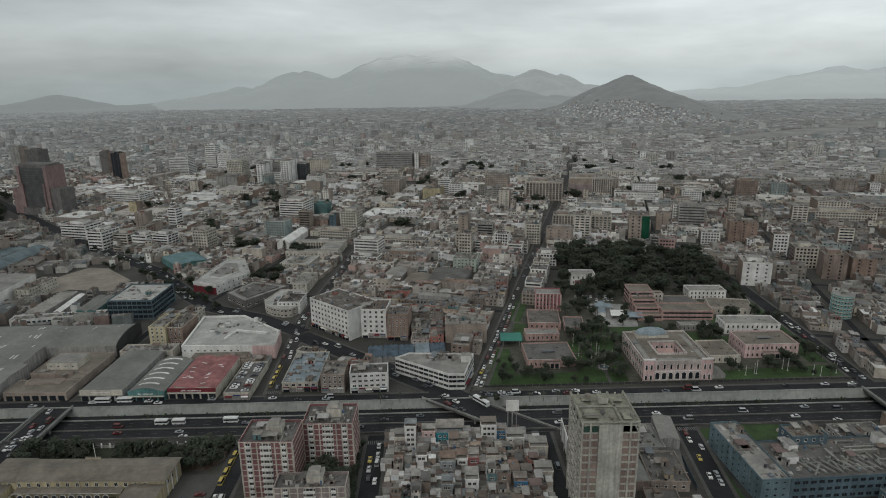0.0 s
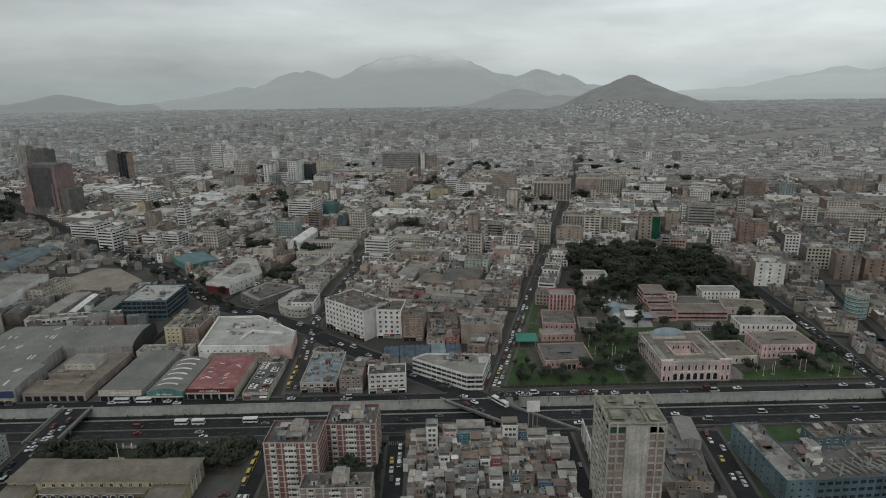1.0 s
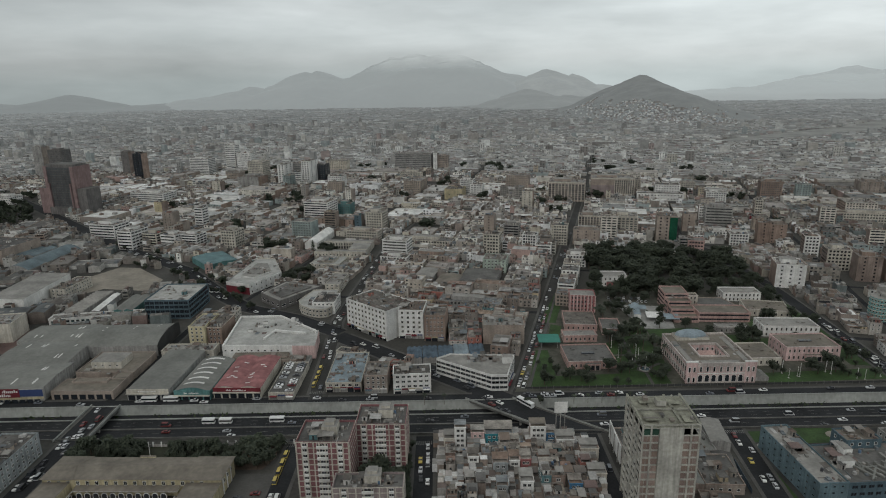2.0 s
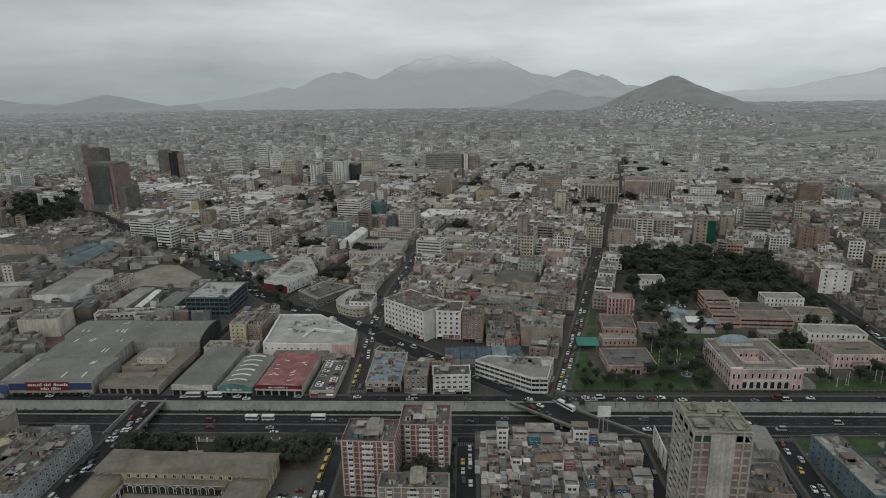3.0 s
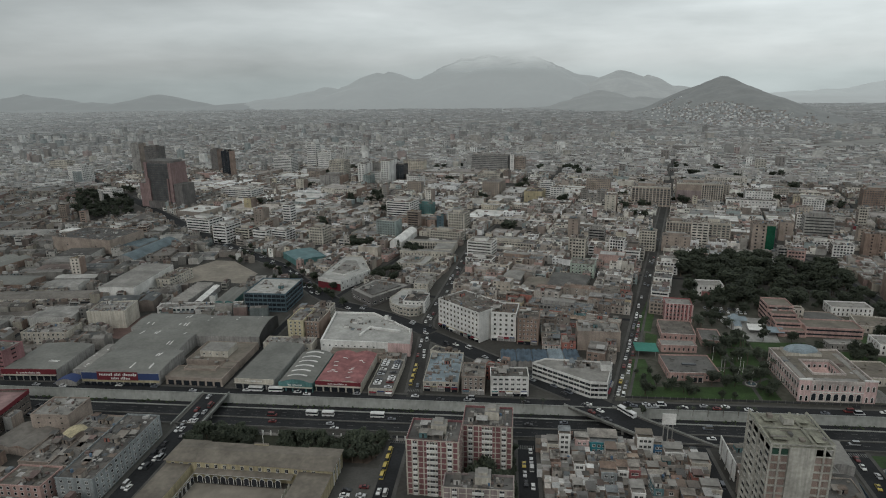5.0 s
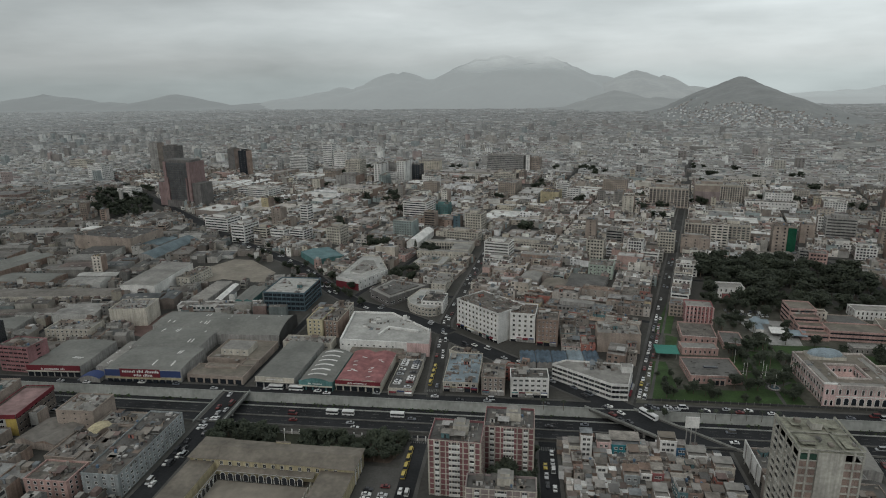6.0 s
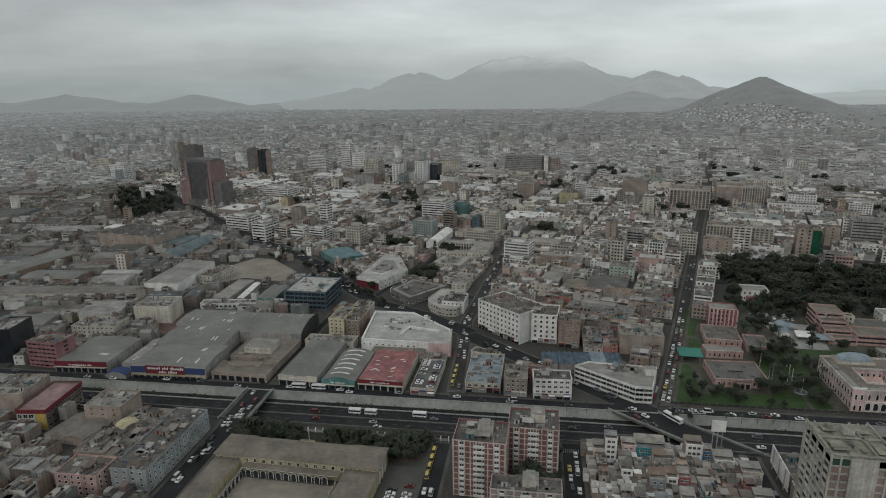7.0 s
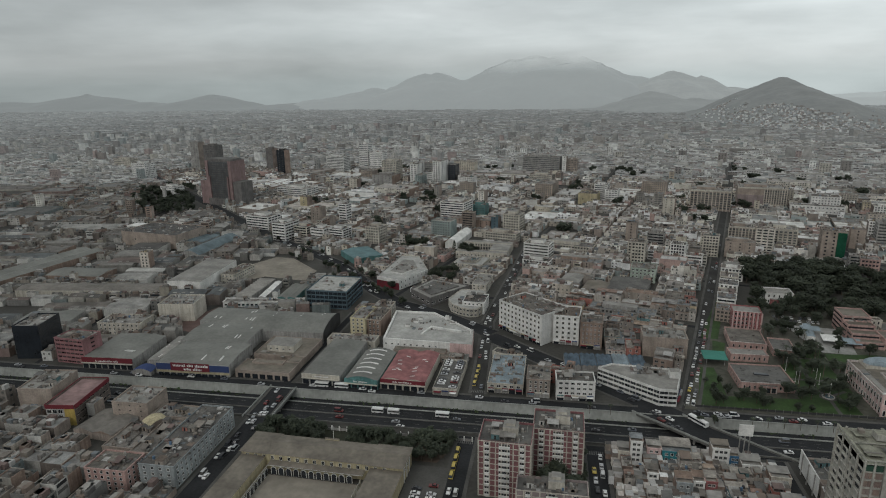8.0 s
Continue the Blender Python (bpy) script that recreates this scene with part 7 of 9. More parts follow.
angled_block("school_wing", "cream low house with a flat terrace roof", [(-123, 482), (-111, 480), (-108, 512), (-120, 514)], 8, M_CREAM, M_PALEROOF, 3, (1.3, 1.3), 4, (0, 1))


def cloister():
    """Four low wings round a paved court, beside the church."""
    ob = thing("cloister", "cream convent wings round a dark square court", "convent", -124, 606, 0, -5)
    for name, x0, x1, y0, y1, h in (("south_wing", -27, 24, -23, -14, 7), ("north_wing", -27, 24, 13, 23, 7.6), ("west_wing", -27, -21, -13.996, 12.996, 7), ("east_wing", 5, 24, -13.996, 12.996, 7.3)):
        w = part(name, Shape().box(x0, x1, y0, y1, 0, h, M_CREAM, M_PALEROOF), ob)
        part("parapet", Shape().box(x0, x1, y0 - .15, y0 - .004, h - .3, h + .5, M_CREAM, bottom=True), w)
    part("court_paving", Shape().box(-20.9, 4.9, -13.9, 12.9, 0, .12, M_YARD), ob)
    for i in range(9):
        # dark boxes painted as the shade of the arched walk
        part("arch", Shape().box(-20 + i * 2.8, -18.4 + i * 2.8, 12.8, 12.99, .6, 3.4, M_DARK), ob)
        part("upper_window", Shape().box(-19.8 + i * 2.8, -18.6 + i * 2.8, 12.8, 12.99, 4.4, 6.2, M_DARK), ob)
    for i in range(14):
        part("street_window", window_mesh(1.2, 1.8, M_WHITE), ob, at=pose(-25 + i * 3.6, -23.01, 3.2))
    roof_mess(ob, 48, 8, 7.004, random.Random(5), 0)
    clear(-124, 606, 54, 49, -5)


cloister()


def pier_block(label, x, y, w, d, turn, h, n, wall, pier, bays, blank=0.0, panel=None):
    """A ministry block: tall projecting piers with dark glazing and spandrels between them; part of its front may be a plain panel."""
    ob = building("office_block", label, x, y, w, d, turn, h, wall, M_PALEROOF, n, "", {}, bits=3, seed=int(x + y), joined=True)
    x0 = -w / 2 + w * blank
    bay = (w / 2 - x0) / bays
    glass, spandrels = Shape(), Shape()
    for i in range(bays):
        a = x0 + i * bay + bay * .2
        glass.box(a, a + bay * .62, -d / 2 - .12, -d / 2 - .004, h * .1, h * .88, M_GLASS_HAZE, bottom=True)
        for k in range(1, n):
            z = h * .1 + h * .78 * k / n
            spandrels.box(a, a + bay * .62, -d / 2 - .2, -d / 2 - .124, z - .55, z + .55, wall, bottom=True)
    tagged(part("glazing", glass, ob), kind="stuff")
    tagged(part("spandrel_grid", spandrels, ob), kind="stuff")
    for i in range(bays + 1):
        part("pier", Shape().box(x0 + i * bay - .45, x0 + i * bay + .45, -d / 2 - .9, -d / 2 - .204, 0, h * .93, pier), ob)
    part("top_band", Shape().box(-w / 2, w / 2, -d / 2 - .7, -d / 2 - .204, h * .935, h + .2, pier, bottom=True), ob)
    if blank:
        part("front_panel", Shape().box(-w / 2 + .3, x0 - .6, -d / 2 - .6, -d / 2 - .004, h * .06, h * .62, panel, bottom=True), ob)
    part("rooftop_storey", Shape().box(-w * .36, w * .1, -d * .2, d * .25, h - .8, h + 2.6, wall, M_PALEROOF), ob)
    clear(x, y, w + 2, d + 2, turn)


pier_block("broad brown office block with a pale panel and tall ribs", 222, 900, 60, 36, -12, 27, 7, M_TAN, M_CREAM, 9, .55, M_ROSEGREY)
pier_block("tan office block with tall pale piers", 151, 872, 50, 36, -14, 27, 7, M_TAN, M_CREAM, 11)
pier_block("brown ministry block with paired piers", 143, 692, 26, 18, -14, 17, 5, M_TAN, M_CREAM, 8)
pier_block("pale ministry block with tall windows between piers", 178, 676, 26, 22, -14, 20, 6, M_CREAM, M_CREAM, 6)
tower_block("office_tower", "plain cream stair tower between ministry blocks", 161, 684, 8, 16, -14, 20, 5, M_CREAM, 2, (.8, 1.2), None, 131)

for v, along, w, h, n, wall, style, label in ((151, 16, 12, 9, 3, M_TAN, "grid", "tan flat-roofed house beside the avenue"), (169, 16, 13, 12, 4, M_WHITE, "ribbon", "white house with long balconies"),
                                              (187, 15, 13, 10, 3, M_CREAM, "grid", "cream three-storey house with a roof terrace"), (205, 16, 14, 12, 4, M_WHITE, "grid", "white four-storey house facing the avenue"), (223, 14, 14, 13, 4, M_CREAM, "ribbon", "cream house with banded balconies")):
    mid(*uv(6.2 + w / 2, v), w, along, h, n, wall, style, label)


def court_tower():
    ob = thing("court_tower", "tall grey glazed tower between rose-pink side piers", "tower", -536, 838, 0, -14)
    part("body", Shape().shell([(-19, -14), (19, -14), (19, 14), (-19, 14)], 60, .4, 1, M_COURTGLASS, M_GREYROOF), ob)
    for sx in (-1, 1):
        part("side_pier", Shape().box(sx * 21.5 - 2.4, sx * 21.5 + 2.4, -15, 15, 0, 61.5, M_COURT, M_GREYROOF), ob)
        part("low_wing", Shape().box(sx * 31 - 7, sx * 31 + 7, -13, 12, 0, 33, M_COURT if sx < 0 else M_COURTWING, M_GREYROOF), ob)
        part("red_fin", Shape().box(sx * 17 - .9, sx * 17 + .9, -16.4, -14.004, 0, 40, M_COURT), ob)
    part("crown", Shape().box(-21, 23, -12, 10, 59.004, 64, M_COURTWING, M_GREYROOF), ob)
    part("porch", Shape().box(-20, 20, -18, -14.004, 0, 9, M_COURTWING, M_GREYROOF), ob)
    for k in range(16):
        part("slab_edge", Shape().box(-18.8, 18.8, -14.3, -14.004, 9.4 + k * 3.1, 10.0 + k * 3.1, M_COURTWING, bottom=True), ob)
    for i in range(9):
        part("mullion", Shape().box(-18.6 + i * 4.6, -18.2 + i * 4.6, -14.5, -14.304, 9, 59, M_COURTWING), ob)
    ob.scale = (1.0, 1.0, 1.05)
    clear(-536, 838, 88, 34, -14)


M_COURT = material("rose_concrete", (.27, .19, .185), grime=0.3, streak=0.3)
court_tower()
hall("yard_shed", "low grey sheet-roofed yard shed", -425, 370, 40, 22, 12, 6, 1, M_GREY, M_METALROOF, 2, "gable")

# ---- trees ----
def leaf_crown(rng, lobes, r, h, leaves, size):
    """A crown of many separate leaf clumps on a few uneven lobes."""
    s = Shape(M_LEAF)
    centres = []
    for _ in range(lobes):
        a, k = rng.uniform(0, math.tau), rng.uniform(0.15, 0.75)
        centres.append((r * k * math.cos(a), r * k * math.sin(a), h * rng.uniform(0.46, 0.92), r * rng.uniform(0.24, 0.5)))
    for _ in range(leaves):
        cx, cy, cz, cr = rng.choice(centres)
        d = Vector((rng.gauss(0, 1), rng.gauss(0, 1), rng.gauss(0.25, 1))).normalized() * cr * rng.uniform(0.4, 1.3)
        p = Vector((cx, cy, cz)) + Vector((d.x, d.y, d.z * 0.75))
        q = Euler((rng.uniform(-.65, .65), rng.uniform(-.65, .65), rng.uniform(0, 6.3))).to_matrix()
        k = size * rng.uniform(0.6, 1.3)
        pts = [p + q @ Vector((a * k, b * k, c * k)) for a, b, c in ((-.5, -.35, 0), (.1, -.5, .15), (.55, .05, 0), (.1, .5, .12), (-.45, .3, -.1))]
        s.face([tuple(v) for v in pts], M_LEAF)
    return s, centres


def tree_meshes(seeds, leaves, size):
    out = []
    for k in seeds:
        rng = random.Random(k)
        crown, centres = leaf_crown(rng, 13 + k % 4, 3.8, 8.5, leaves, size)
        tr = Shape(M_TRUNK).tube(0, 0, 0, 4.2, .28, M_TRUNK, 7, .18)
        for cx, cy, cz, cr in centres[:5]:
            p0, p1 = Vector((0, 0, 3.4)), Vector((cx * .8, cy * .8, cz))
            side = (p1 - p0).cross(Vector((0, 0, 1)))
            side = side.normalized() * .1 if side.length > 1e-3 else Vector((.1, 0, 0))
            up = Vector((0, 0, .1))
            for a, b in ((side, up), (up, -side), (-side, -up), (-up, side)):
                tr.face([tuple(p0 + a), tuple(p0 + b), tuple(p1 + b * .4), tuple(p1 + a * .4)], M_TRUNK)
        out.append((crown.mesh("crown"), tr.mesh("trunk")))
    return out


TREES, FAR_TREES = tree_meshes(range(100, 106), 1000, .85), tree_meshes(range(200, 204), 330, 1.5)
rng = random.Random(77)
palm = Shape(M_LEAF)
for i in range(22):
    a, dr = i * 2.4, rng.uniform(.2, .9)
    prev, wd = Vector((0, 0, 9)), .5
    for j in range(1, 5):
        k = j / 4
        nxt = Vector((2.8 * k * math.cos(a), 2.8 * k * math.sin(a), 9 + 1.1 * math.sin(k * 2.2) - dr * 2.6 * k * k))
        n = Vector((-math.sin(a), math.cos(a), 0))
        palm.face([tuple(prev - n * wd), tuple(nxt - n * wd * .7), tuple(nxt + n * wd * .7), tuple(prev + n * wd)], M_LEAF)
        prev, wd = nxt, wd * .7
PALM = (palm.mesh("fronds"), Shape(M_TRUNK).tube(0, 0, 0, 9, .25, M_TRUNK, 7, .17).mesh("trunk"))


def tree(x, y, size=1.0, rng=random, label="dusty dark green broadleaf tree", group="", z=0.0, kind=None):
    crown, trunk = kind or rng.choice(TREES)
    ob = thing("palm_tree" if kind is PALM else "tree", label, "palm" if kind is PALM else "tree", x, y, z, rng.uniform(0, 360), group)
    ob.scale = (size, size, size * rng.uniform(.85, 1.15))
    part("trunk", trunk, ob)
    part("crown" if kind is not PALM else "fronds", crown, ob)


def woods(name, label, spots, rng, kinds=None):
    """Trees past counting, in one mesh."""
    s = Shape(M_LEAF, M_TRUNK)
    for x, y, k in spots:
        c, sn = math.cos(k * 40), math.sin(k * 40)
        for me, mat in zip(rng.choice(kinds or TREES), (0, 1)):
            k0 = len(s.v)
            s.v.extend((x + (v.co.x * c - v.co.y * sn) * k, y + (v.co.x * sn + v.co.y * c) * k, v.co.z * k) for v in me.vertices)
            s.f.extend(tuple(i + k0 for i in p.vertices) for p in me.polygons)
            s.m.extend([mat] * len(me.polygons))
    solid(name, s, label, "trees", kind="stuff")


rng = random.Random(9)
n, deep = 0, []
while n < 340:
    x, y = rng.uniform(80, 255), rng.uniform(450, 625)
    if inside(x, y, GARDEN) and not taken(x, y, 1):
        if y < 505:
            tree(x, y, rng.choice((rng.uniform(.5, .9), rng.uniform(.9, 1.7))), rng, group="botanical garden trees")
        else:
            deep.append((x, y, rng.choice((rng.uniform(.5, .9), rng.uniform(.9, 1.4), rng.uniform(1.4, 1.9)))))
        n += 1
woods("garden_woods", "dense dark botanical garden trees", deep, rng)
n = 0
while n < 105:
    x, y = rng.uniform(20, 236), rng.uniform(318, 470)
    if inside(x, y, CAMPUS) and not taken(x, y, 3) and (82 < x < 112 or x > 145 and y > 364 or rng.random() < .25):
        tree(x, y, rng.uniform(.45, 1.15), rng, group="campus trees")
        n += 1
for i in range(16):                                  # a denser grove between the pavilions and the palace
    x, y = rng.uniform(80, 108), rng.uniform(372, 440)
    if not taken(x, y, 2):
        tree(x, y, rng.uniform(.5, .9), rng, group="campus trees")
for i in range(40):
    x, y = rng.choice(((rng.uniform(24, 36), rng.uniform(318, 365)), (rng.uniform(40, 102), rng.uniform(317, 333)), (rng.uniform(160, 230), rng.uniform(318, 330)), (rng.uniform(218, 231), rng.uniform(335, 368)), (rng.uniform(80, 110), rng.uniform(333, 384)), (rng.uniform(150, 180), rng.uniform(364, 388)), (rng.uniform(186, 224), rng.uniform(396, 412)), (rng.uniform(225, 234), rng.uniform(372, 440))))
    if not taken(x, y, 1):
        tree(x, y, rng.choice((rng.uniform(.3, .6), rng.uniform(.8, 1.25))), rng, "round clipped lawn tree", "lawn trees")
for i in range(20):
    x, y = (rng.uniform(80, 104), rng.uniform(335, 372)) if i % 2 else (rng.uniform(158, 228), rng.uniform(319, 330))
    ob = thing("flagpole", "slim white pole on the campus lawn", "pole", x, y, 0, 0, "campus poles")
    part("pole", Shape().tube(0, 0, 0, rng.uniform(6, 9), .11, M_WHITE, 6), ob)
    part("base", Shape().box(-.4, .4, -.4, .4, 0, .3, M_CONC), ob)
for i in range(16):
    tree(rng.uniform(80, 112), rng.uniform(345, 415), rng.uniform(.8, 1.15), rng, "slim palm on the campus lawn", "campus palms", kind=PALM)
deep = []
for i in range(130):
    x, y = rng.choice((rng.uniform(-201, -168), rng.uniform(-201, -168), rng.uniform(-152, -128), rng.uniform(-126, -103))), rng.uniform(243, 262)
    if not taken(x, y, 0.5):
        if i < 20:
            tree(x, y, rng.uniform(.7, 1.2), rng, group="trees beside the expressway")
        else:
            deep.append((x, y, rng.uniform(.35, .8)))
woods("roadside_woods", "dark bushes and small trees beside the expressway", deep, rng)
for i in range(14):
    tree(-42 + rng.uniform(-1, 1), 205 + i * 4, rng.uniform(.45, .75), rng, group="street trees")
for i in range(7):
    tree(rng.uniform(-60, -42), 231 + rng.uniform(-4, 4), rng.uniform(1.1, 1.5), rng, group="courtyard trees")
for i in range(46):
    k = rng.random() ** 1.6
    a, b = (-178, 450), (-372, 641)
    tree(a[0] + (b[0] - a[0]) * k + rng.choice((-11, 11)) + rng.uniform(-2, 2), a[1] + (b[1] - a[1]) * k + rng.choice((-9, 9)), rng.uniform(.5, .9), rng, group="boulevard trees")
deep = []
SQUARE = [(-755, 940), (-690, 823), (-590, 735), (-540, 752), (-590, 830), (-665, 965)]
while len(deep) < 120:
    x, y = rng.uniform(-760, -535), rng.uniform(730, 970)
    if inside(x, y, SQUARE) and not taken(x, y, 1):
        deep.append((x, y, rng.uniform(.8, 1.5)))
clear(-636, 848, 80, 240, 35)
clear(-201, 620, 24, 26)
clear(-152, 522, 24, 30)
woods("square_woods", "dark trees of a city square", deep, rng, FAR_TREES)
ob = thing("obelisk", "slim stone obelisk among the trees of a square", "monument", -632, 826)
part("shaft", Shape().prism([(-2, -2), (2, -2), (2, 2), (-2, 2)], 2, 22, M_CONC).prism([(-2, -2), (2, -2), (2, 2), (-2, 2)], 22, 23.5, M_CONC), ob)
part("base", Shape().box(-4, 4, -4, 4, 0, 1.996, M_CONC), ob)
deep = []
for i in range(46):                                  # small clumps in courtyards and plazas farther back
    x, y = rng.uniform(-420, 420), rng.uniform(650, 1250)
    for j in range(rng.randint(2, 7)):
        deep.append((x + rng.gauss(0, 6), y + rng.gauss(0, 8), rng.uniform(.8, 1.4)))
    clear(x, y, 18, 20)
woods("courtyard_woods", "clumps of dark courtyard trees", deep, rng, FAR_TREES)
for i in range(9):
    tree(rng.uniform(-150, -134), rng.uniform(590, 612), rng.uniform(.8, 1.2), rng, group="cloister trees")
conifer = Shape(M_LEAF)
rng = random.Random(51)
for i in range(420):
    z = rng.uniform(1.5, 15.5)
    r, a, k = (16.2 - z) * .23 * rng.uniform(.5, 1.1), rng.uniform(0, math.tau), rng.uniform(.5, 1.0)
    q = Euler((rng.uniform(-.7, .7), rng.uniform(-.7, .7), a)).to_matrix()
    conifer.face([tuple(Vector((r * math.cos(a), r * math.sin(a), z)) + q @ Vector((u * k, v * k, w * k))) for u, v, w in ((-.6, -.4, 0), (.8, -.2, -.3), (.8, .2, -.3), (-.6, .4, 0))], M_LEAF)
tree(-156, 597, 1.0, rng, "tall dark conifer beside the church", kind=(conifer.mesh("crown"), Shape(M_TRUNK).tube(0, 0, 0, 15, .35, M_TRUNK, 7, .06).mesh("trunk")))
for i in range(9):
    tree(rng.uniform(-212, -190), rng.uniform(608, 632), rng.uniform(.9, 1.3), rng, group="churchyard trees")
    tree(rng.uniform(-163, -141), rng.uniform(508, 535), rng.uniform(.8, 1.2), rng, group="yard trees")
    tree(rng.uniform(92, 150), rng.uniform(452, 478), rng.uniform(.6, 1.2), rng, group="botanical garden trees")
for i in range(6):
    tree(44 + i * 7.5, 297.5, .6, rng, "small palm beside the expressway wall", "wall palms", kind=PALM)
    tree(-36 + i * 10.5, 298.5, .65, rng, "small palm beside the expressway wall", "wall palms", kind=PALM) if i < 2 else None
for x in (19, 26):
    tree(x, 297.5, .5, rng, "round dark bush beside the expressway wall", "wall bushes")
s = Shape(M_HEDGE)
rng = random.Random(31)
for i in range(900):
    x = rng.uniform(-420, 250)
    y = 299.5 + SLOPE * x + rng.uniform(-1.6, 1.6)
    if noise.noise(Vector((x / 18, 0, 0))) < -.1:
        continue
    k = rng.uniform(.5, 1.1)
    q = Euler((rng.uniform(-1, 1), rng.uniform(-1, 1), rng.uniform(0, 6))).to_matrix()
    p = Vector((x, y, DEEP + rng.uniform(.1, .9)))
    s.face([tuple(p + q @ Vector((a * k, b * k, 0))) for a, b in ((-.5, -.5), (.5, -.4), (.6, .4), (-.3, .6))], M_HEDGE)
solid("verge_shrubs", s, "dusty low shrubs along the expressway wall", "shrubs", kind="stuff")

# ---- vehicles ----
def car_meshes(paint, L=4.3, W=1.75, H=1.45, van=False):
    b = Shape(paint)
    zb = .28
    prof = [(-L / 2, zb), (L / 2, zb), (L / 2, .75), (L / 2 - .9, .9), (-L / 2 + .5, .92), (-L / 2, .8)]
    for sg in (-1, 1):
        pts = [(x, sg * W / 2, z) for x, z in prof]
        b.face(pts if sg < 0 else pts[::-1], paint)
    for (xa, za), (xb, zb2) in zip(prof, prof[1:] + prof[:1]):
        b.face([(xa, -W / 2, za), (xa, W / 2, za), (xb, W / 2, zb2), (xb, -W / 2, zb2)], paint)
    r0, r1 = (-L / 2 + .1, L / 2 - 1.2) if van else (-L / 2 + .9, L / 2 - 1.7)
    b.box(r0 + .25, r1 - .25, -W / 2 + .22, W / 2 - .22, H - .05, H, paint)
    c = Shape(M_GLASS)
    lo = [(r0 - .25, -W / 2 + .06), (r1 + .35, -W / 2 + .06), (r1 + .35, W / 2 - .06), (r0 - .25, W / 2 - .06)]
    hi = [(r0 + .2, -W / 2 + .2), (r1 - .2, -W / 2 + .2), (r1 - .2, W / 2 - .2), (r0 + .2, W / 2 - .2)]
    for i in range(4):
        j = (i + 1) % 4
        c.face([(*lo[i], .9), (*lo[j], .9), (*hi[j], H - .06), (*hi[i], H - .06)], M_GLASS)
    wh = Shape(M_TYRE)
    ring = [(.31 * math.cos(i * math.tau / 8), .31 + .31 * math.sin(i * math.tau / 8)) for i in range(8)]
    for sy in (-.11, .11):
        pts = [(x, sy, z) for x, z in ring]
        wh.face(pts if sy < 0 else pts[::-1], M_TYRE)
    for (xa, za), (xb, zb2) in zip(ring, ring[1:] + ring[:1]):
        wh.face([(xa, -.11, za), (xb, -.11, zb2), (xb, .11, zb2), (xa, .11, za)], M_TYRE)
    return b.mesh("body"), c.mesh("windows"), wh.mesh("wheel"), L, W


CAR, TAXI, VAN, MINI = car_meshes(M_CAR), car_meshes(M_TAXI), car_meshes(M_CAR, 5.0, 1.95, 2.1, True), car_meshes(M_TAXI, 5.2, 1.9, 2.1, True)


def car(x, y, turn, z=.06, model=CAR, label="parked or queuing car", wheels=True):
    ob = thing("car", label, "car", x, y, z, turn, "traffic")
    body, glass, wheel, L, W = model
    part("body", body, ob)
    part("glazing", glass, ob)
    if wheels:
        for px in (-L / 2 + .75, L / 2 - .75):
            for py in (-W / 2 + .1, W / 2 - .1):
                part("wheel", wheel, ob, at=pose(px, py, 0))


def bus(x, y, turn, z=.06, L=9.0, paint=None, label="white city bus with dark windows"):
    paint = paint or M_BUSW
    ob = thing("bus", label, "bus", x, y, z, turn, "buses")
    part("body", Shape().box(-L / 2, L / 2, -1.2, 1.2, .4, 2.95, paint, bottom=True), ob)
    part("glazing", Shape().box(-L / 2 + .2, L / 2 + .03, -1.23, 1.23, 1.4, 2.35, M_GLASS, bottom=True), ob)
    part("roof_hatch", Shape().box(-.8, .8, -.5, .5, 2.954, 3.1, paint), ob)
    for px in (-L / 2 + 1.8, L / 2 - 1.6):
        for py in (-1.08, 1.08):
            part("wheel", CAR[2], ob, at=pose(px, py, 0) @ Matrix.Scale(1.35, 4))


def traffic(pts, half, gap, rng, lanes=2, z=.06, fill=1.0, lo=-1e9, hi=1e9, wheels=True):
    for a, b in zip(pts, pts[1:]):
        d = math.hypot(b[0] - a[0], b[1] - a[1])
        an = math.degrees(math.atan2(b[1] - a[1], b[0] - a[0]))
        nx, ny = -(b[1] - a[1]) / d, (b[0] - a[0]) / d
        for ln in range(lanes):
            off = -half + (ln + .5) * 2 * half / lanes
            k = rng.uniform(0, gap)
            while k < d - 3:
                side = off + rng.uniform(-.45, .45)
                x, y = a[0] + (b[0] - a[0]) * k / d + nx * side, a[1] + (b[1] - a[1]) * k / d + ny * side
                if rng.random() < fill and lo < y < hi and not near_line(x, y, [(-98, 398), (-98.1, 398)], 9 if pts[0] == (-103, 420) else 0):
                    r = rng.random()
                    car(x, y, an + (180 if ln * 2 >= lanes else 0) + rng.uniform(-2, 2), z, TAXI if r < .015 else VAN if r < .22 else CAR, "car in city traffic", wheels)
                k += gap * rng.choice((rng.uniform(.85, 1.1), rng.uniform(1.2, 2.4)))


rng = random.Random(12)
traffic([uv(0, 6), uv(0, 150)], 3.2, 6.3, rng, 2, .03, .95, wheels=False)
traffic([uv(0, 150), uv(0, 420)], 3.0, 11, rng, 2, .03, .4, wheels=False)
traffic([(-98, 316), (-101, 395), (-103, 420)], 3.4, 8, rng, 2, .036, .8, wheels=False)
traffic([(-103, 420), (-82, 645)], 3.4, 11, rng, 2, .036, .7, wheels=False)
traffic([(-96, 392), (0, 309)], 5, 12, rng, 3, .042, .55, wheels=False)
traffic([(-98, 398), (-137, 428), (-178, 450), (-204, 476), (-265, 552), (-372, 641)], 5.6, 10, rng, 4, .048, .42, wheels=False)
traffic([ex(-420, 306.1), ex(240, 306.1)], 2.7, 17, rng, 2, .024, .5, wheels=False)
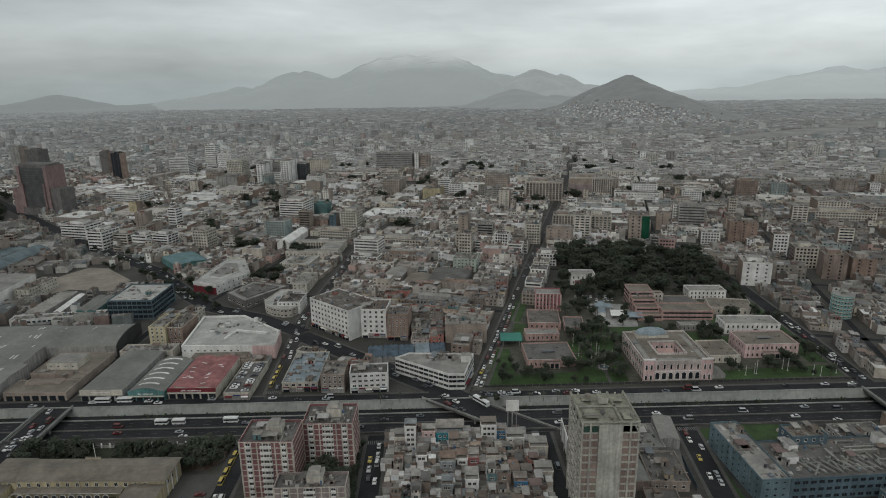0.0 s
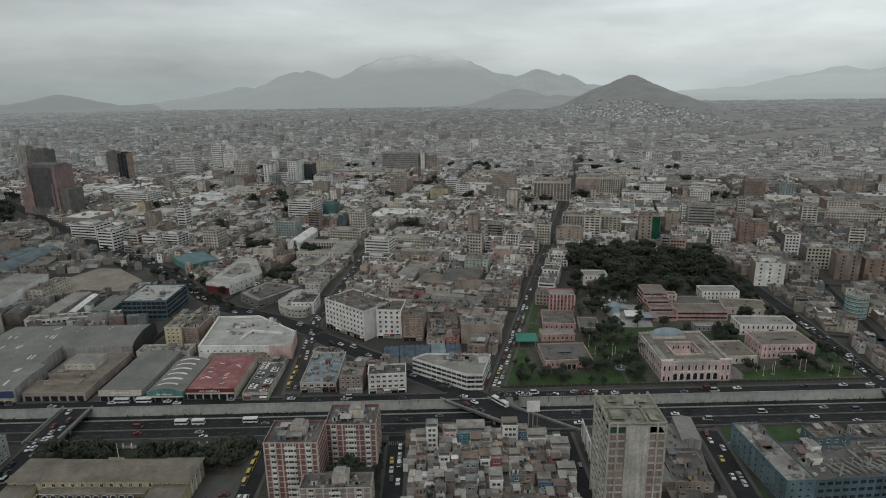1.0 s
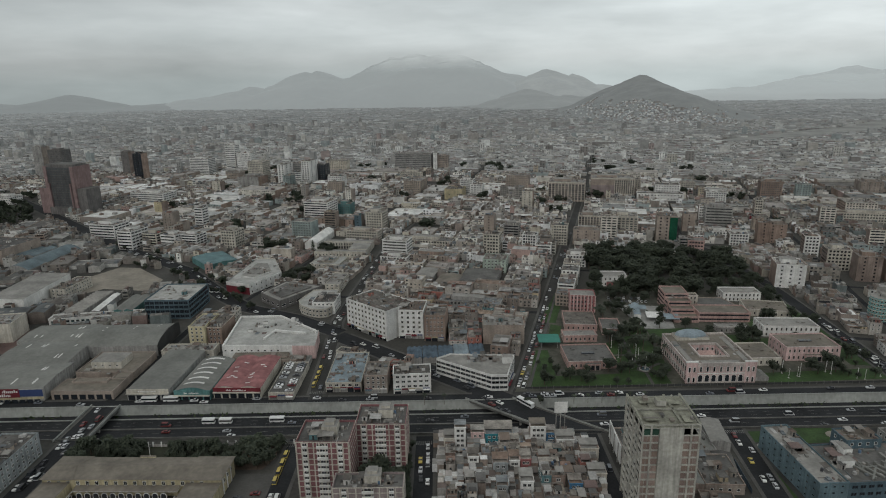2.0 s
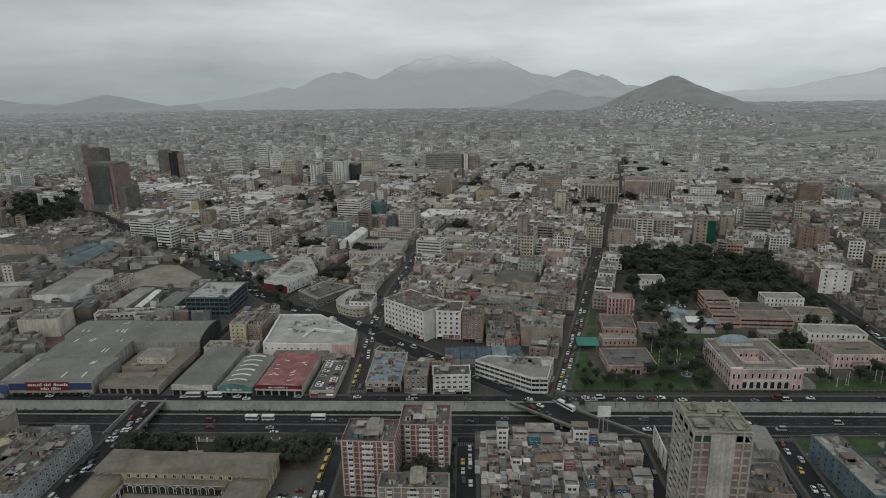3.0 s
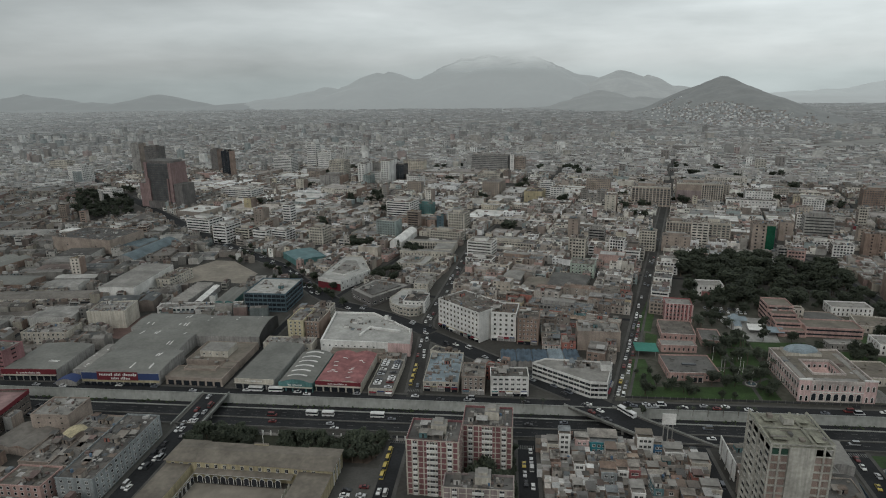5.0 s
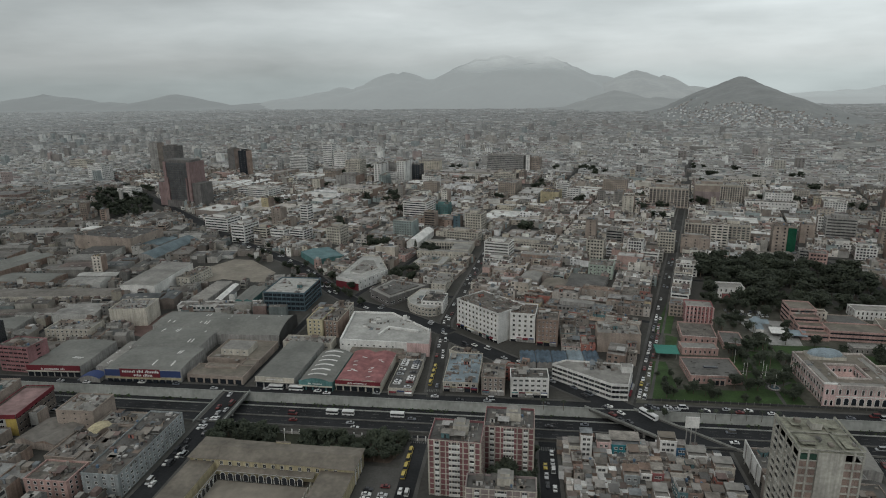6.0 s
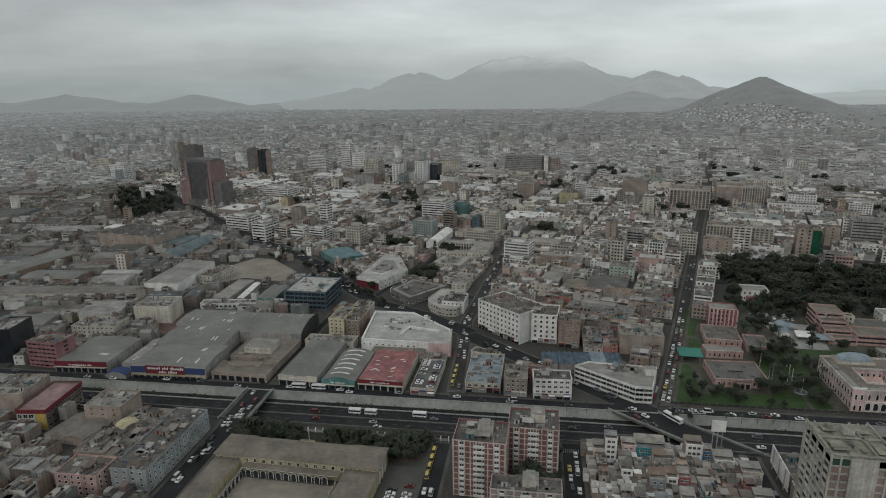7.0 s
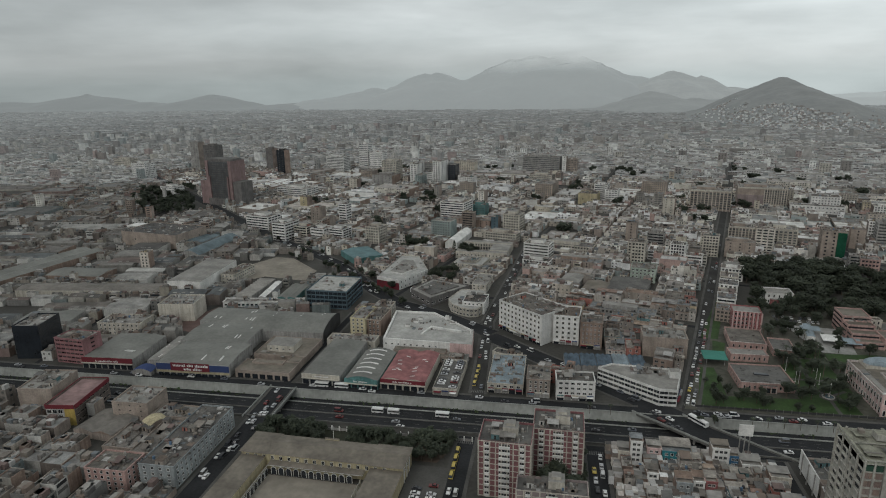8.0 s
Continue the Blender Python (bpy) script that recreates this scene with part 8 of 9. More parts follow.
traffic([ex(-420, 281), ex(240, 281)], 4.6, 34, rng, 2, DEEP + .004, .6, wheels=False)
traffic([ex(-420, 291), ex(240, 291)], 3, 48, rng, 2, DEEP + .004, .5, wheels=False)
traffic([(-209, 212), (-209, 300)], 3.8, 7, rng, 3, .062, .75, wheels=False)
traffic([(110, 200), (117, 268)], 3.4, 6.5, rng, 2, .078, .8)
traffic([(-97, 215), (-97, 262)], 3, 9, rng, 2, .06, .6, wheels=False)
traffic([(-34, 205), (-35, 262)], 3.6, 7, rng, 2, .066, .75, wheels=False)
traffic([(47, 205), (46, 262)], 2.6, 12, rng, 2, .072, .6, wheels=False)
traffic([(234, 316), (240, 420)], 3.6, 8, rng, 2, .084, .7, wheels=False)
for i in range(12):
    car(-118.5 + rng.uniform(-.2, .2), 310 + i * 3.0, 0, 3.5, wheels=False) if i % 4 else None
    car(-111.5, 309.5 + i * 3.0, 180, 3.5, wheels=False) if rng.random() < .6 else None
for i in range(14):
    car(-113 + (i % 2) * 7, 207 + (i // 2) * 3.1 + rng.uniform(-.3, .3), rng.choice((0, 180)), .036) if rng.random() < .8 else None
for x, y, an in ((-3, 303, -42), (0, 297, -45), (4.5, 298.5, -45), (3.5, 292, -45), (7.5, 290, -48)):
    car(x, y, an, .064, label="car waiting on the slip road", wheels=False)
for i, x in enumerate((23, 30, 34, 38, 49, 60, 66, 71)):
    car(*ex(x, 305 + (i % 2) * 2.2), TURN_X, .024, VAN if i == 3 else CAR, "car beside the campus fence", wheels=False)
for i in range(20):
    car(104 + (i % 10) * 2.9, 452 + (i // 10) * 7 - (i % 10) * .3, 82, .034, wheels=False) if rng.random() < .8 else None
for k, (x, y, w, d, m) in enumerate(((136, 410, 10, 8, M_BLUEROOF), (124, 414, 9, 9, M_WHITE), (118, 430, 12, 6, M_BLUEROOF))):
    ob = thing("tent", "pale canvas tent canopy on the campus", "tent", x, y, 0, -8)
    part("roof", Shape().prism([(-w / 2, -d / 2), (w / 2, -d / 2), (w / 2, d / 2), (-w / 2, d / 2)], 3.2, [3.3, 3.3, 4.4, 4.4], m, bottom=True), ob)
    for px, py in ((-w / 2 + .3, -d / 2 + .3), (w / 2 - .3, -d / 2 + .3), (w / 2 - .3, d / 2 - .3), (-w / 2 + .3, d / 2 - .3)):
        part("post", Shape().tube(px, py, 0, 3.3, .08, M_GREY, 6), ob)
for x, y, L in ((-150, 291.5, 6.5), (-141, 291.5, 6.5), (-114, 292, 7.5), (-62, 280, 8), (14, 291, 8)):
    bus(*ex(x, y), TURN_X, DEEP + .004, L)
bus(18, 297, 128, .064, 11, label="long white bus crossing the bridge")
for y in (234, 240.5, 247, 253.5):
    car(-99.6, y, 90, .06, MINI, "yellow minibus waiting in a queue", False)
for y in (322, 329, 336, 343):
    car(-100.4, y, 92, .036, MINI, "yellow minibus waiting in a queue", False)
for x in (-188, -176):
    bus(*ex(x, 307.7), TURN_X, .024, 8.2, label="white minibus beside the market")


# ---- the ordinary town: blocks cut into lots ----
def split_lots(u0, u1, v0, v1, rng, small, large, out, long=1.0):
    w, d = (u1 - u0) / long, v1 - v0
    if max(w, d) > large or (max(w, d) > small and rng.random() < .55 and max(w, d) > small * 1.3):
        k = rng.uniform(.36, .64)
        if w > d:
            split_lots(u0, u0 + w * k * long, v0, v1, rng, small, large, out, long)
            split_lots(u0 + w * k * long, u1, v0, v1, rng, small, large, out, long)
        else:
            split_lots(u0, u1, v0, v0 + d * k, rng, small, large, out, long)
            split_lots(u0, u1, v0 + d * k, v1, rng, small, large, out, long)
    else:
        out.append((u0, u1, v0, v1))


def shed(shape, w, d, h, rng):
    """A low warehouse: one or more gabled sheet roofs along its longer side."""
    long_x = w > d
    L, W = (w, d) if long_x else (d, w)
    bays = max(1, round(W / rng.uniform(14, 28)))
    rise = rng.uniform(.5, 1.8)

    def put(l, c, z):
        return (l, c, z) if long_x else (-c, l, z)
    for b in range(bays):
        c0, c2 = -W / 2 + b * W / bays, -W / 2 + (b + 1) * W / bays
        c1, x0, x1 = (c0 + c2) / 2, -L / 2, L / 2
        shape.face([put(x0, c0, h), put(x1, c0, h), put(x1, c1, h + rise), put(x0, c1, h + rise)], M_SHED)
        shape.face([put(x0, c1, h + rise), put(x1, c1, h + rise), put(x1, c2, h), put(x0, c2, h)], M_SHED)
        for x, o in ((x0, 1), (x1, -1)):
            pts = [put(x, c0, h), put(x, c1, h + rise), put(x, c2, h)]
            shape.face(pts if o > 0 else pts[::-1], M_WALL_DIM)
        for _ in range(rng.randint(0, 5)):
            l, c, q = rng.uniform(x0 + 2, x1 - 5), c0 + (c1 - c0) * .5, rng.uniform(.5, 1.2)
            shape.face([put(l, c - q, h + rise * .5 - rise * q / (c1 - c0) + .08), put(l + 3, c - q, h + rise * .5 - rise * q / (c1 - c0) + .08), put(l + 3, c + q, h + rise * .5 + rise * q / (c1 - c0) + .08), put(l, c + q, h + rise * .5 + rise * q / (c1 - c0) + .08)], M_PALEROOF)
    shape.prism([(-w / 2, -d / 2), (w / 2, -d / 2), (w / 2, d / 2), (-w / 2, d / 2)], 0, h - .02, M_WALL_DIM)


def storeys_at(x, y, rng, big):
    r = rng.random()
    d = math.hypot(x, y)
    if -32 < x < 46 and y < 268:
        return 1 if r < .3 else 2 if r < .88 else 3
    if d < 330:
        n = 1 + int(r * 2.75)
    else:
        n = 1 if r < .2 else 2 if r < .86 else 3 if r < .985 else 4
    n = max(1, n + round(noise.noise(Vector((x / 120, y / 120, 4))) * .9))
    west = -650 < x < -120 and 650 < y < 1400
    if rng.random() < (.012 if d > 560 else .004) * (2.2 if west else 1):
        n = rng.randint(5, 8 if d > 560 else 5)
    return n


def plain_house(shape, w, d, h, n, rng, wall, roof, brick, detail=2):
    """Walls with a parapet, windows floor by floor and rooftop rooms, into one mesh; larger lots have a lower rear part or a yard."""
    if n < 5 and min(w, d) > 7 and rng.random() < .5:
        k, along = rng.uniform(.35, .65), w > d
        for (lo, hi), n2 in zip(((-.5, k - .5), (k - .5, .5)), rng.sample((n, max(1, n - rng.randint(1, 2))), 2)):
            if n2 < n and rng.random() < .14:
                continue
            a, b2 = (w * (hi - lo) - .1, d) if along else (w, d * (hi - lo) - .1)
            one = Shape()
            plain_house(one, a, b2, h * n2 / n, n2, rng, wall, roof, brick, 1) if min(a, b2) < 7 else block_volume(one, a, b2, h * n2 / n, n2, rng, wall, roof, brick, detail)
            ox, oy, k0 = (w * (lo + hi) / 2, 0, len(shape.v)) if along else (0, d * (lo + hi) / 2, len(shape.v))
            shape.v.extend((x + ox, y + oy, z) for x, y, z in one.v)
            shape.f.extend(tuple(i + k0 for i in f) for f in one.f)
            slots = [shape.slot(m) for m in one.mats]
            shape.m.extend(slots[m] for m in one.m)
            shape.t.extend(one.t)
        return
    block_volume(shape, w, d, h, n, rng, wall, roof, brick, detail)


def block_volume(shape, w, d, h, n, rng, wall, roof, brick, detail):
    sides = [wall, brick if rng.random() < .7 else wall, wall, brick if rng.random() < .7 else wall]
    shape.shell([(-w / 2, -d / 2), (w / 2, -d / 2), (w / 2, d / 2), (-w / 2, d / 2)], h, .25, .7, sides, roof)
    fl = h / n
    ww, wh = rng.uniform(1.1, 2.0), rng.uniform(1.2, 1.7)
    band = rng.random() < .22                       # long strips of glass in place of single windows
    bare = rng.random() < .45
    for sd in "snew":
        ln = w if sd in "sn" else d
        if (sd in "ew" and sides[1 if sd == "e" else 3] is brick) or rng.random() < (.7 if bare else .12):
            continue
        cols = max(1, int(ln / (ww + rng.uniform(1.0, 2.2))))
        if band:
            cols, ww = max(1, int(ln / 7)), ln / max(1, int(ln / 7)) * .82
        for k in range(n):
            for i in range(cols):
                if rng.random() < .36:
                    continue
                u, z, o = -ln / 2 + ln * (i + .5) / cols, k * fl + fl * .3, .05
                a, b, z1 = u - ww / 2, u + ww / 2, min(z + wh, h - .3)
                q = {"s": [(a, -d / 2 - o), (b, -d / 2 - o)], "n": [(b, d / 2 + o), (a, d / 2 + o)], "e": [(w / 2 + o, a), (w / 2 + o, b)], "w": [(-w / 2 - o, b), (-w / 2 - o, a)]}[sd]
                shape.face([(*q[0], z), (*q[1], z), (*q[1], z1), (*q[0], z1)], M_GLASS_TOWN)
    for _ in range(rng.randint(1, 2 + detail)):
        a, b, c = rng.uniform(.8, min(2.6, w * .28)), rng.uniform(.8, min(2.6, d * .28)), rng.choice((.9, 1.6, 2.4, 2.5))
        x, y = rng.uniform(-w / 2 + a + .4, w / 2 - a - .4), rng.uniform(-d / 2 + b + .4, d / 2 - b - .4)
        shape.box(x - a, x + a, y - b, y + b, h - .7, h - .7 + c, M_JUNK)
    if rng.random() < .5:
        shape.tube(rng.uniform(-w * .3, w * .3), rng.uniform(-d * .3, d * .3), h - .7, h + 1.0, .65, M_JUNK, 7)


KINDS = [("grey-rendered flat-roofed town house with rooftop rooms", "house"), ("weathered town house with bare brick side walls", "house"), ("cream flat-roofed house with cluttered roof", "house")]
LOTS, TOWERS, SHEDS = [], [], []
rng = random.Random(2024)


def raise_lot(lot, to_world, turn, rng, near_ok):
    u0, u1, v0, v1 = lot
    w, d = u1 - u0 - .12, v1 - v0 - .12
    if w < 3.5 or d < 3.5:
        return
    cx, cy = to_world((u0 + u1) / 2, (v0 + v1) / 2)
    n = storeys_at(cx, cy, rng, max(w, d))
    if min(w, d) < 7:
        n = min(n, 4)
    if rng.random() < .035:
        return                                     # an open yard
    h = n * 2.85 + (rng.uniform(.3, 1.2) if cy < 300 else rng.uniform(.2, .7))
    if zone(cx, cy) == "w" and cy > 330 and max(w, d) > 10 and cy < 660 and rng.random() < .8:
        SHEDS.append((cx, cy, w - rng.uniform(.3, 4), d - rng.uniform(.5, 4.5), rng.uniform(4, 8.5), turn, rng.random()))
        return
    (TOWERS if n > 4 else LOTS).append((math.hypot(cx, cy), cx, cy, w, d, h, n, turn, rng.random()))


def fill(lines_u, lines_v, to_world, turn, ok, rng, small, large, limit, near_ok=True, gap=2.6, long=1.0):
    for ua, ub in zip(lines_u, lines_u[1:]):
        for va, vb in zip(lines_v, lines_v[1:]):
            mx, my = to_world((ua + ub) / 2, (va + vb) / 2)
            if not limit(mx, my):
                continue
            lots = []
            grow = max(1.0, min(1.6, math.hypot(mx, my) / 620)) * rng.choice((.75, 1.0, 1.0, 1.35))
            split_lots(ua + gap, ub - gap, va + gap, vb - gap, rng, small * grow, large * grow, lots, long * rng.choice((.7, 1.0, 1.0, 1.5)))
            while lots:
                u0, u1, v0, v1 = lots.pop()
                tests = [to_world(u0 + (u1 - u0) * a, v0 + (v1 - v0) * b) for a in (.03, .5, .97) for b in (.03, .5, .97)]
                free = [ok(x, y) and not taken(x, y) for x, y in tests]
                if all(free):
                    raise_lot((u0, u1, v0, v1), to_world, turn, rng, near_ok)
                elif any(free) and max(u1 - u0, v1 - v0) > min(9, small * 1.15):
                    if u1 - u0 > v1 - v0:
                        m = (u0 + u1) / 2
                        lots += [(u0, m, v0, v1), (m, u1, v0, v1)]
                    else:
                        m = (v0 + v1) / 2
                        lots += [(u0, u1, v0, m), (u0, u1, m, v1)]


def in_view(x, y):
    return y > 150 and -1.12 * y - 170 < x < 0.9 * y + 80


fill([-1040, -920, -800, -680, -560, -440, -330, -235, -118, 0, 118, 232, 346, 460, 574, 690, 810, 930],
     [0, 125, 238, 350, 462, 575, 690, 805], uv, -15.3, lambda x, y: zone(x, y) == "e", rng, 12, 25, lambda x, y: in_view(x, y) and y < 1230, True, 1.8, 1.4)
fill([-940, -790, -640, -480, -330, -190, -15], [-160, -60, 45, 150, 260, 370, 480, 590], wuv, 9, lambda x, y: zone(x, y) == "w", rng, 15, 32, lambda x, y: in_view(x, y) and y < 1150, True, 1.8, 2.2)


def flat_xy(u, v):
    return (u, v)


# the dense quarter and its neighbours south of the expressway
fill([-30, 9, 43], [150, 175, 200, 222, 244, 267], flat_xy, 0, lambda x, y: zone(x, y) == "s", rng, 4.6, 7.5, lambda x, y: True, True, .1)
for q in LOTS:                                      # small houses squeeze into what is left between these
    if q[2] < 268 and -32 < q[1] < 45:
        clear(q[1], q[2], q[3], q[4])
fill([-29, -10, 8, 26, 43], [196, 213, 230, 248, 267], flat_xy, 0, lambda x, y: zone(x, y) == "s", rng, 3.8, 6.0, lambda x, y: True, True, .05)
for q in LOTS:
    if q[2] < 268 and -32 < q[1] < 45:
        clear(q[1], q[2], q[3], q[4])
infill = Shape()
r2 = random.Random(404)
for ix in range(27):
    for iy in range(34):
        x, y = -29.5 + ix * 2.7 + r2.uniform(-.4, .4), 176 + iy * 2.7 + r2.uniform(-.4, .4)
        if taken(x, y, .2) or not -29.6 < x < 42.6 or y > 266.5 + SLOPE * x:
            continue
        a, b, h, lift = r2.uniform(1.2, 1.9), r2.uniform(1.2, 1.9), r2.choice((2.6, 3.2, 4.2, 5.2, 5.8)), r2.uniform(0, .5)
        infill.lot = r2.random() + 1e-4
        infill.prism([(x - a, y - b), (x + a, y - b), (x + a, y + b), (x - a, y + b)], 0, [h, h, h + lift, h + lift], M_WALL_FAR if r2.random() < .4 else M_BRICK_FAR, M_ROOF_FAR if r2.random() < .6 else M_SHED)
solid("yard_lean_tos", infill, "low tin-roofed lean-tos packed between small houses", "lean-tos", kind="stuff")
fill([-92, -40], [150, 205], flat_xy, 0, lambda x, y: zone(x, y) == "s", rng, 9, 15, lambda x, y: True, True, 1)
fill([-420, -380, -340, -300, -260, -214], [150, 180, 205, 232, 262], flat_xy, 0, lambda x, y: zone(x, y) == "s", rng, 10, 17, lambda x, y: True, True, 1.2)
fill([51, 104], [150, 185, 262], flat_xy, 0, lambda x, y: zone(x, y) == "s", rng, 9, 15, lambda x, y: True, True, 1.2)
fill([205, 240, 290], [190, 230, 270], flat_xy, 0, lambda x, y: zone(x, y) == "s", rng, 10, 16, lambda x, y: True, True, 1.2)

LOTS.sort()
TOWERS.sort()
SEEN = [q for q in LOTS if -0.86 * q[2] < q[1] < 0.76 * q[2] and q[2] > 196]
NEAR = SEEN[:150]
for far, cx, cy, w, d, h, n, turn, pick in NEAR:
    rng = random.Random(pick)
    label, cat = rng.choice(KINDS)
    ob = thing("house", label, cat, cx, cy, 0, turn, "town houses")
    wf = M_WALL_NEAR
    wa, wb = (M_BRICK if rng.random() < .5 else wf), (M_BRICK if rng.random() < .5 else wf)
    part("body", Shape().shell([(-w / 2, -d / 2), (w / 2, -d / 2), (w / 2, d / 2), (-w / 2, d / 2)], h, .22, .7, [wf, wa, wf, wb], M_ROOF_NEAR), ob)
    fl = (h - .6) / n
    ms = window_mesh(rng.choice((1.0, 1.3, 1.8)), 1.3, M_WHITE if rng.random() < .5 else M_GREY)
    for sd in ("s", "e") if cx < -40 else ("s", "w"):
        ln = w if sd == "s" else d
        c = max(1, min(4, int(ln / 2.9)))
        if sd != "s" and (wa if sd == "e" else wb) is M_BRICK:
            continue
        for k in range(n):
            for i in range(c):
                if rng.random() < .72:
                    part("window", ms, ob, at=side_pose(sd, w, d, -ln / 2 + ln * (i + .5) / c, k * fl + fl * .3))
    roof_bits(ob, w, d, h - .7, rng, rng.randint(1, 2))
    if rng.random() < .72:                          # part of the roof lies under pitched sheets
        k, hi = rng.uniform(-.2, .2), rng.uniform(.5, 1.4)
        part("sheet_roof", Shape().prism([(-w / 2 - .1, d * k), (w / 2 + .1, d * k), (w / 2 + .1, d / 2 + .1), (-w / 2 - .1, d / 2 + .1)], h + .004, rng.choice(([h + .1, h + .1, h + hi, h + hi], [h + hi, h + hi, h + .1, h + .1])), M_BRICK, M_SHEETS, True), ob)
    roof_mess(ob, w, d, h - .7, rng, 9)
BLOCKS = TOWERS[:38]
for far, cx, cy, w, d, h, n, turn, pick in BLOCKS:
    rng = random.Random(pick)
    style = rng.choice(((3.1, (1.6, 1.5)), (3.6, (1.4, 1.4)), (4.4, (3.9, 1.3))))
    cols = {sd: max(1, int((w if sd == "s" else d) / style[0])) for sd in "sew"}
    building("apartment_block", "plain flat-roofed city apartment block", cx, cy, w, d, turn, h, M_WALL, M_ROOF_NEAR, n, rng.choice(("se", "sw", "s", "sew")), cols, style[1], bits=1, seed=int(pick * 9999), joined=True,
             walls=[M_WALL, rng.choice((M_WALL, M_BRICK)), M_WALL, rng.choice((M_WALL, M_BRICK))])
sheds = Shape()
SHEDS.sort(key=lambda q: math.hypot(q[0], q[1]))
for k, (cx, cy, w, d, h, turn, pick) in enumerate(SHEDS):
    one = Shape()
    shed(one, w, d, h, random.Random(pick))
    if k < 75:
        ob = thing("warehouse", "grey sheet-roofed warehouse among workshops" if w * d > 300 else "small grey sheet-roofed workshop", "warehouse", cx, cy, 0, turn, "warehouse quarter")
        for name, keep in (("wall", (M_WALL_DIM,)), ("roof", (M_SHED, M_PALEROOF))):
            piece = Shape()
            piece.lot = pick + 1e-4
            for f, m in zip(one.f, one.m):
                if one.mats[m] in keep:
                    piece.face([one.v[i] for i in f], one.mats[m])
            part(name, piece, ob)
        continue
    c, sn, k = math.cos(radians(turn)), math.sin(radians(turn)), len(sheds.v)
    sheds.v.extend((cx + x * c - y * sn, cy + x * sn + y * c, z) for x, y, z in one.v)
    sheds.f.extend(tuple(i + k for i in f) for f in one.f)
    slots = [sheds.slot(m) for m in one.mats]
    sheds.m.extend(slots[m] for m in one.m)
    sheds.t.extend([pick + 1e-4] * len(one.f))
sheds.lot = 1.0
solid("warehouse_quarter", sheds, "grey sheet-roofed warehouses and workshops side by side", "warehouses", kind="stuff")
rest = Shape()
chosen = set(NEAR)
for q in LOTS + TOWERS[38:]:
    if q in chosen:
        continue
    far, cx, cy, w, d, h, n, turn, pick = q
    one = Shape()
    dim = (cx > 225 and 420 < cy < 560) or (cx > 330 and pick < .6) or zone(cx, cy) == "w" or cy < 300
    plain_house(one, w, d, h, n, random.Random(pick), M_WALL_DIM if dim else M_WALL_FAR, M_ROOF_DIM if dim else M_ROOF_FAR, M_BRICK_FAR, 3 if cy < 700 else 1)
    c, sn, k = math.cos(radians(turn)), math.sin(radians(turn)), len(rest.v)
    rest.v.extend((cx + x * c - y * sn, cy + x * sn + y * c, z) for x, y, z in one.v)
    rest.f.extend(tuple(i + k for i in f) for f in one.f)
    slots = [rest.slot(m) for m in one.mats]
    rest.m.extend(slots[m] for m in one.m)
    rest.t.extend([pick + 1e-4] * len(one.f))
rest.lot = 1.0
solid("town_houses", rest, "close-packed low flat-roofed town houses", "houses", kind="stuff")

# ---- the far town, too far and too many to tell apart ----
def within_blocks(x, y):
    """Inside the part of the town that is cut into blocks."""
    if zone(x, y) == "w":
        dx, dy = x - W0[0], y - W0[1]
        return -935 < dx * math.cos(W_DIR) + dy * math.sin(W_DIR) and dy * math.cos(W_DIR) - dx * math.sin(W_DIR) < 588
    dx, dy = x - A0[0], y - A0[1]
    u, v = dx * UX + dy * UY, dx * VX + dy * VY
    return v < 803 and -1035 < u < 925 and y < 1175


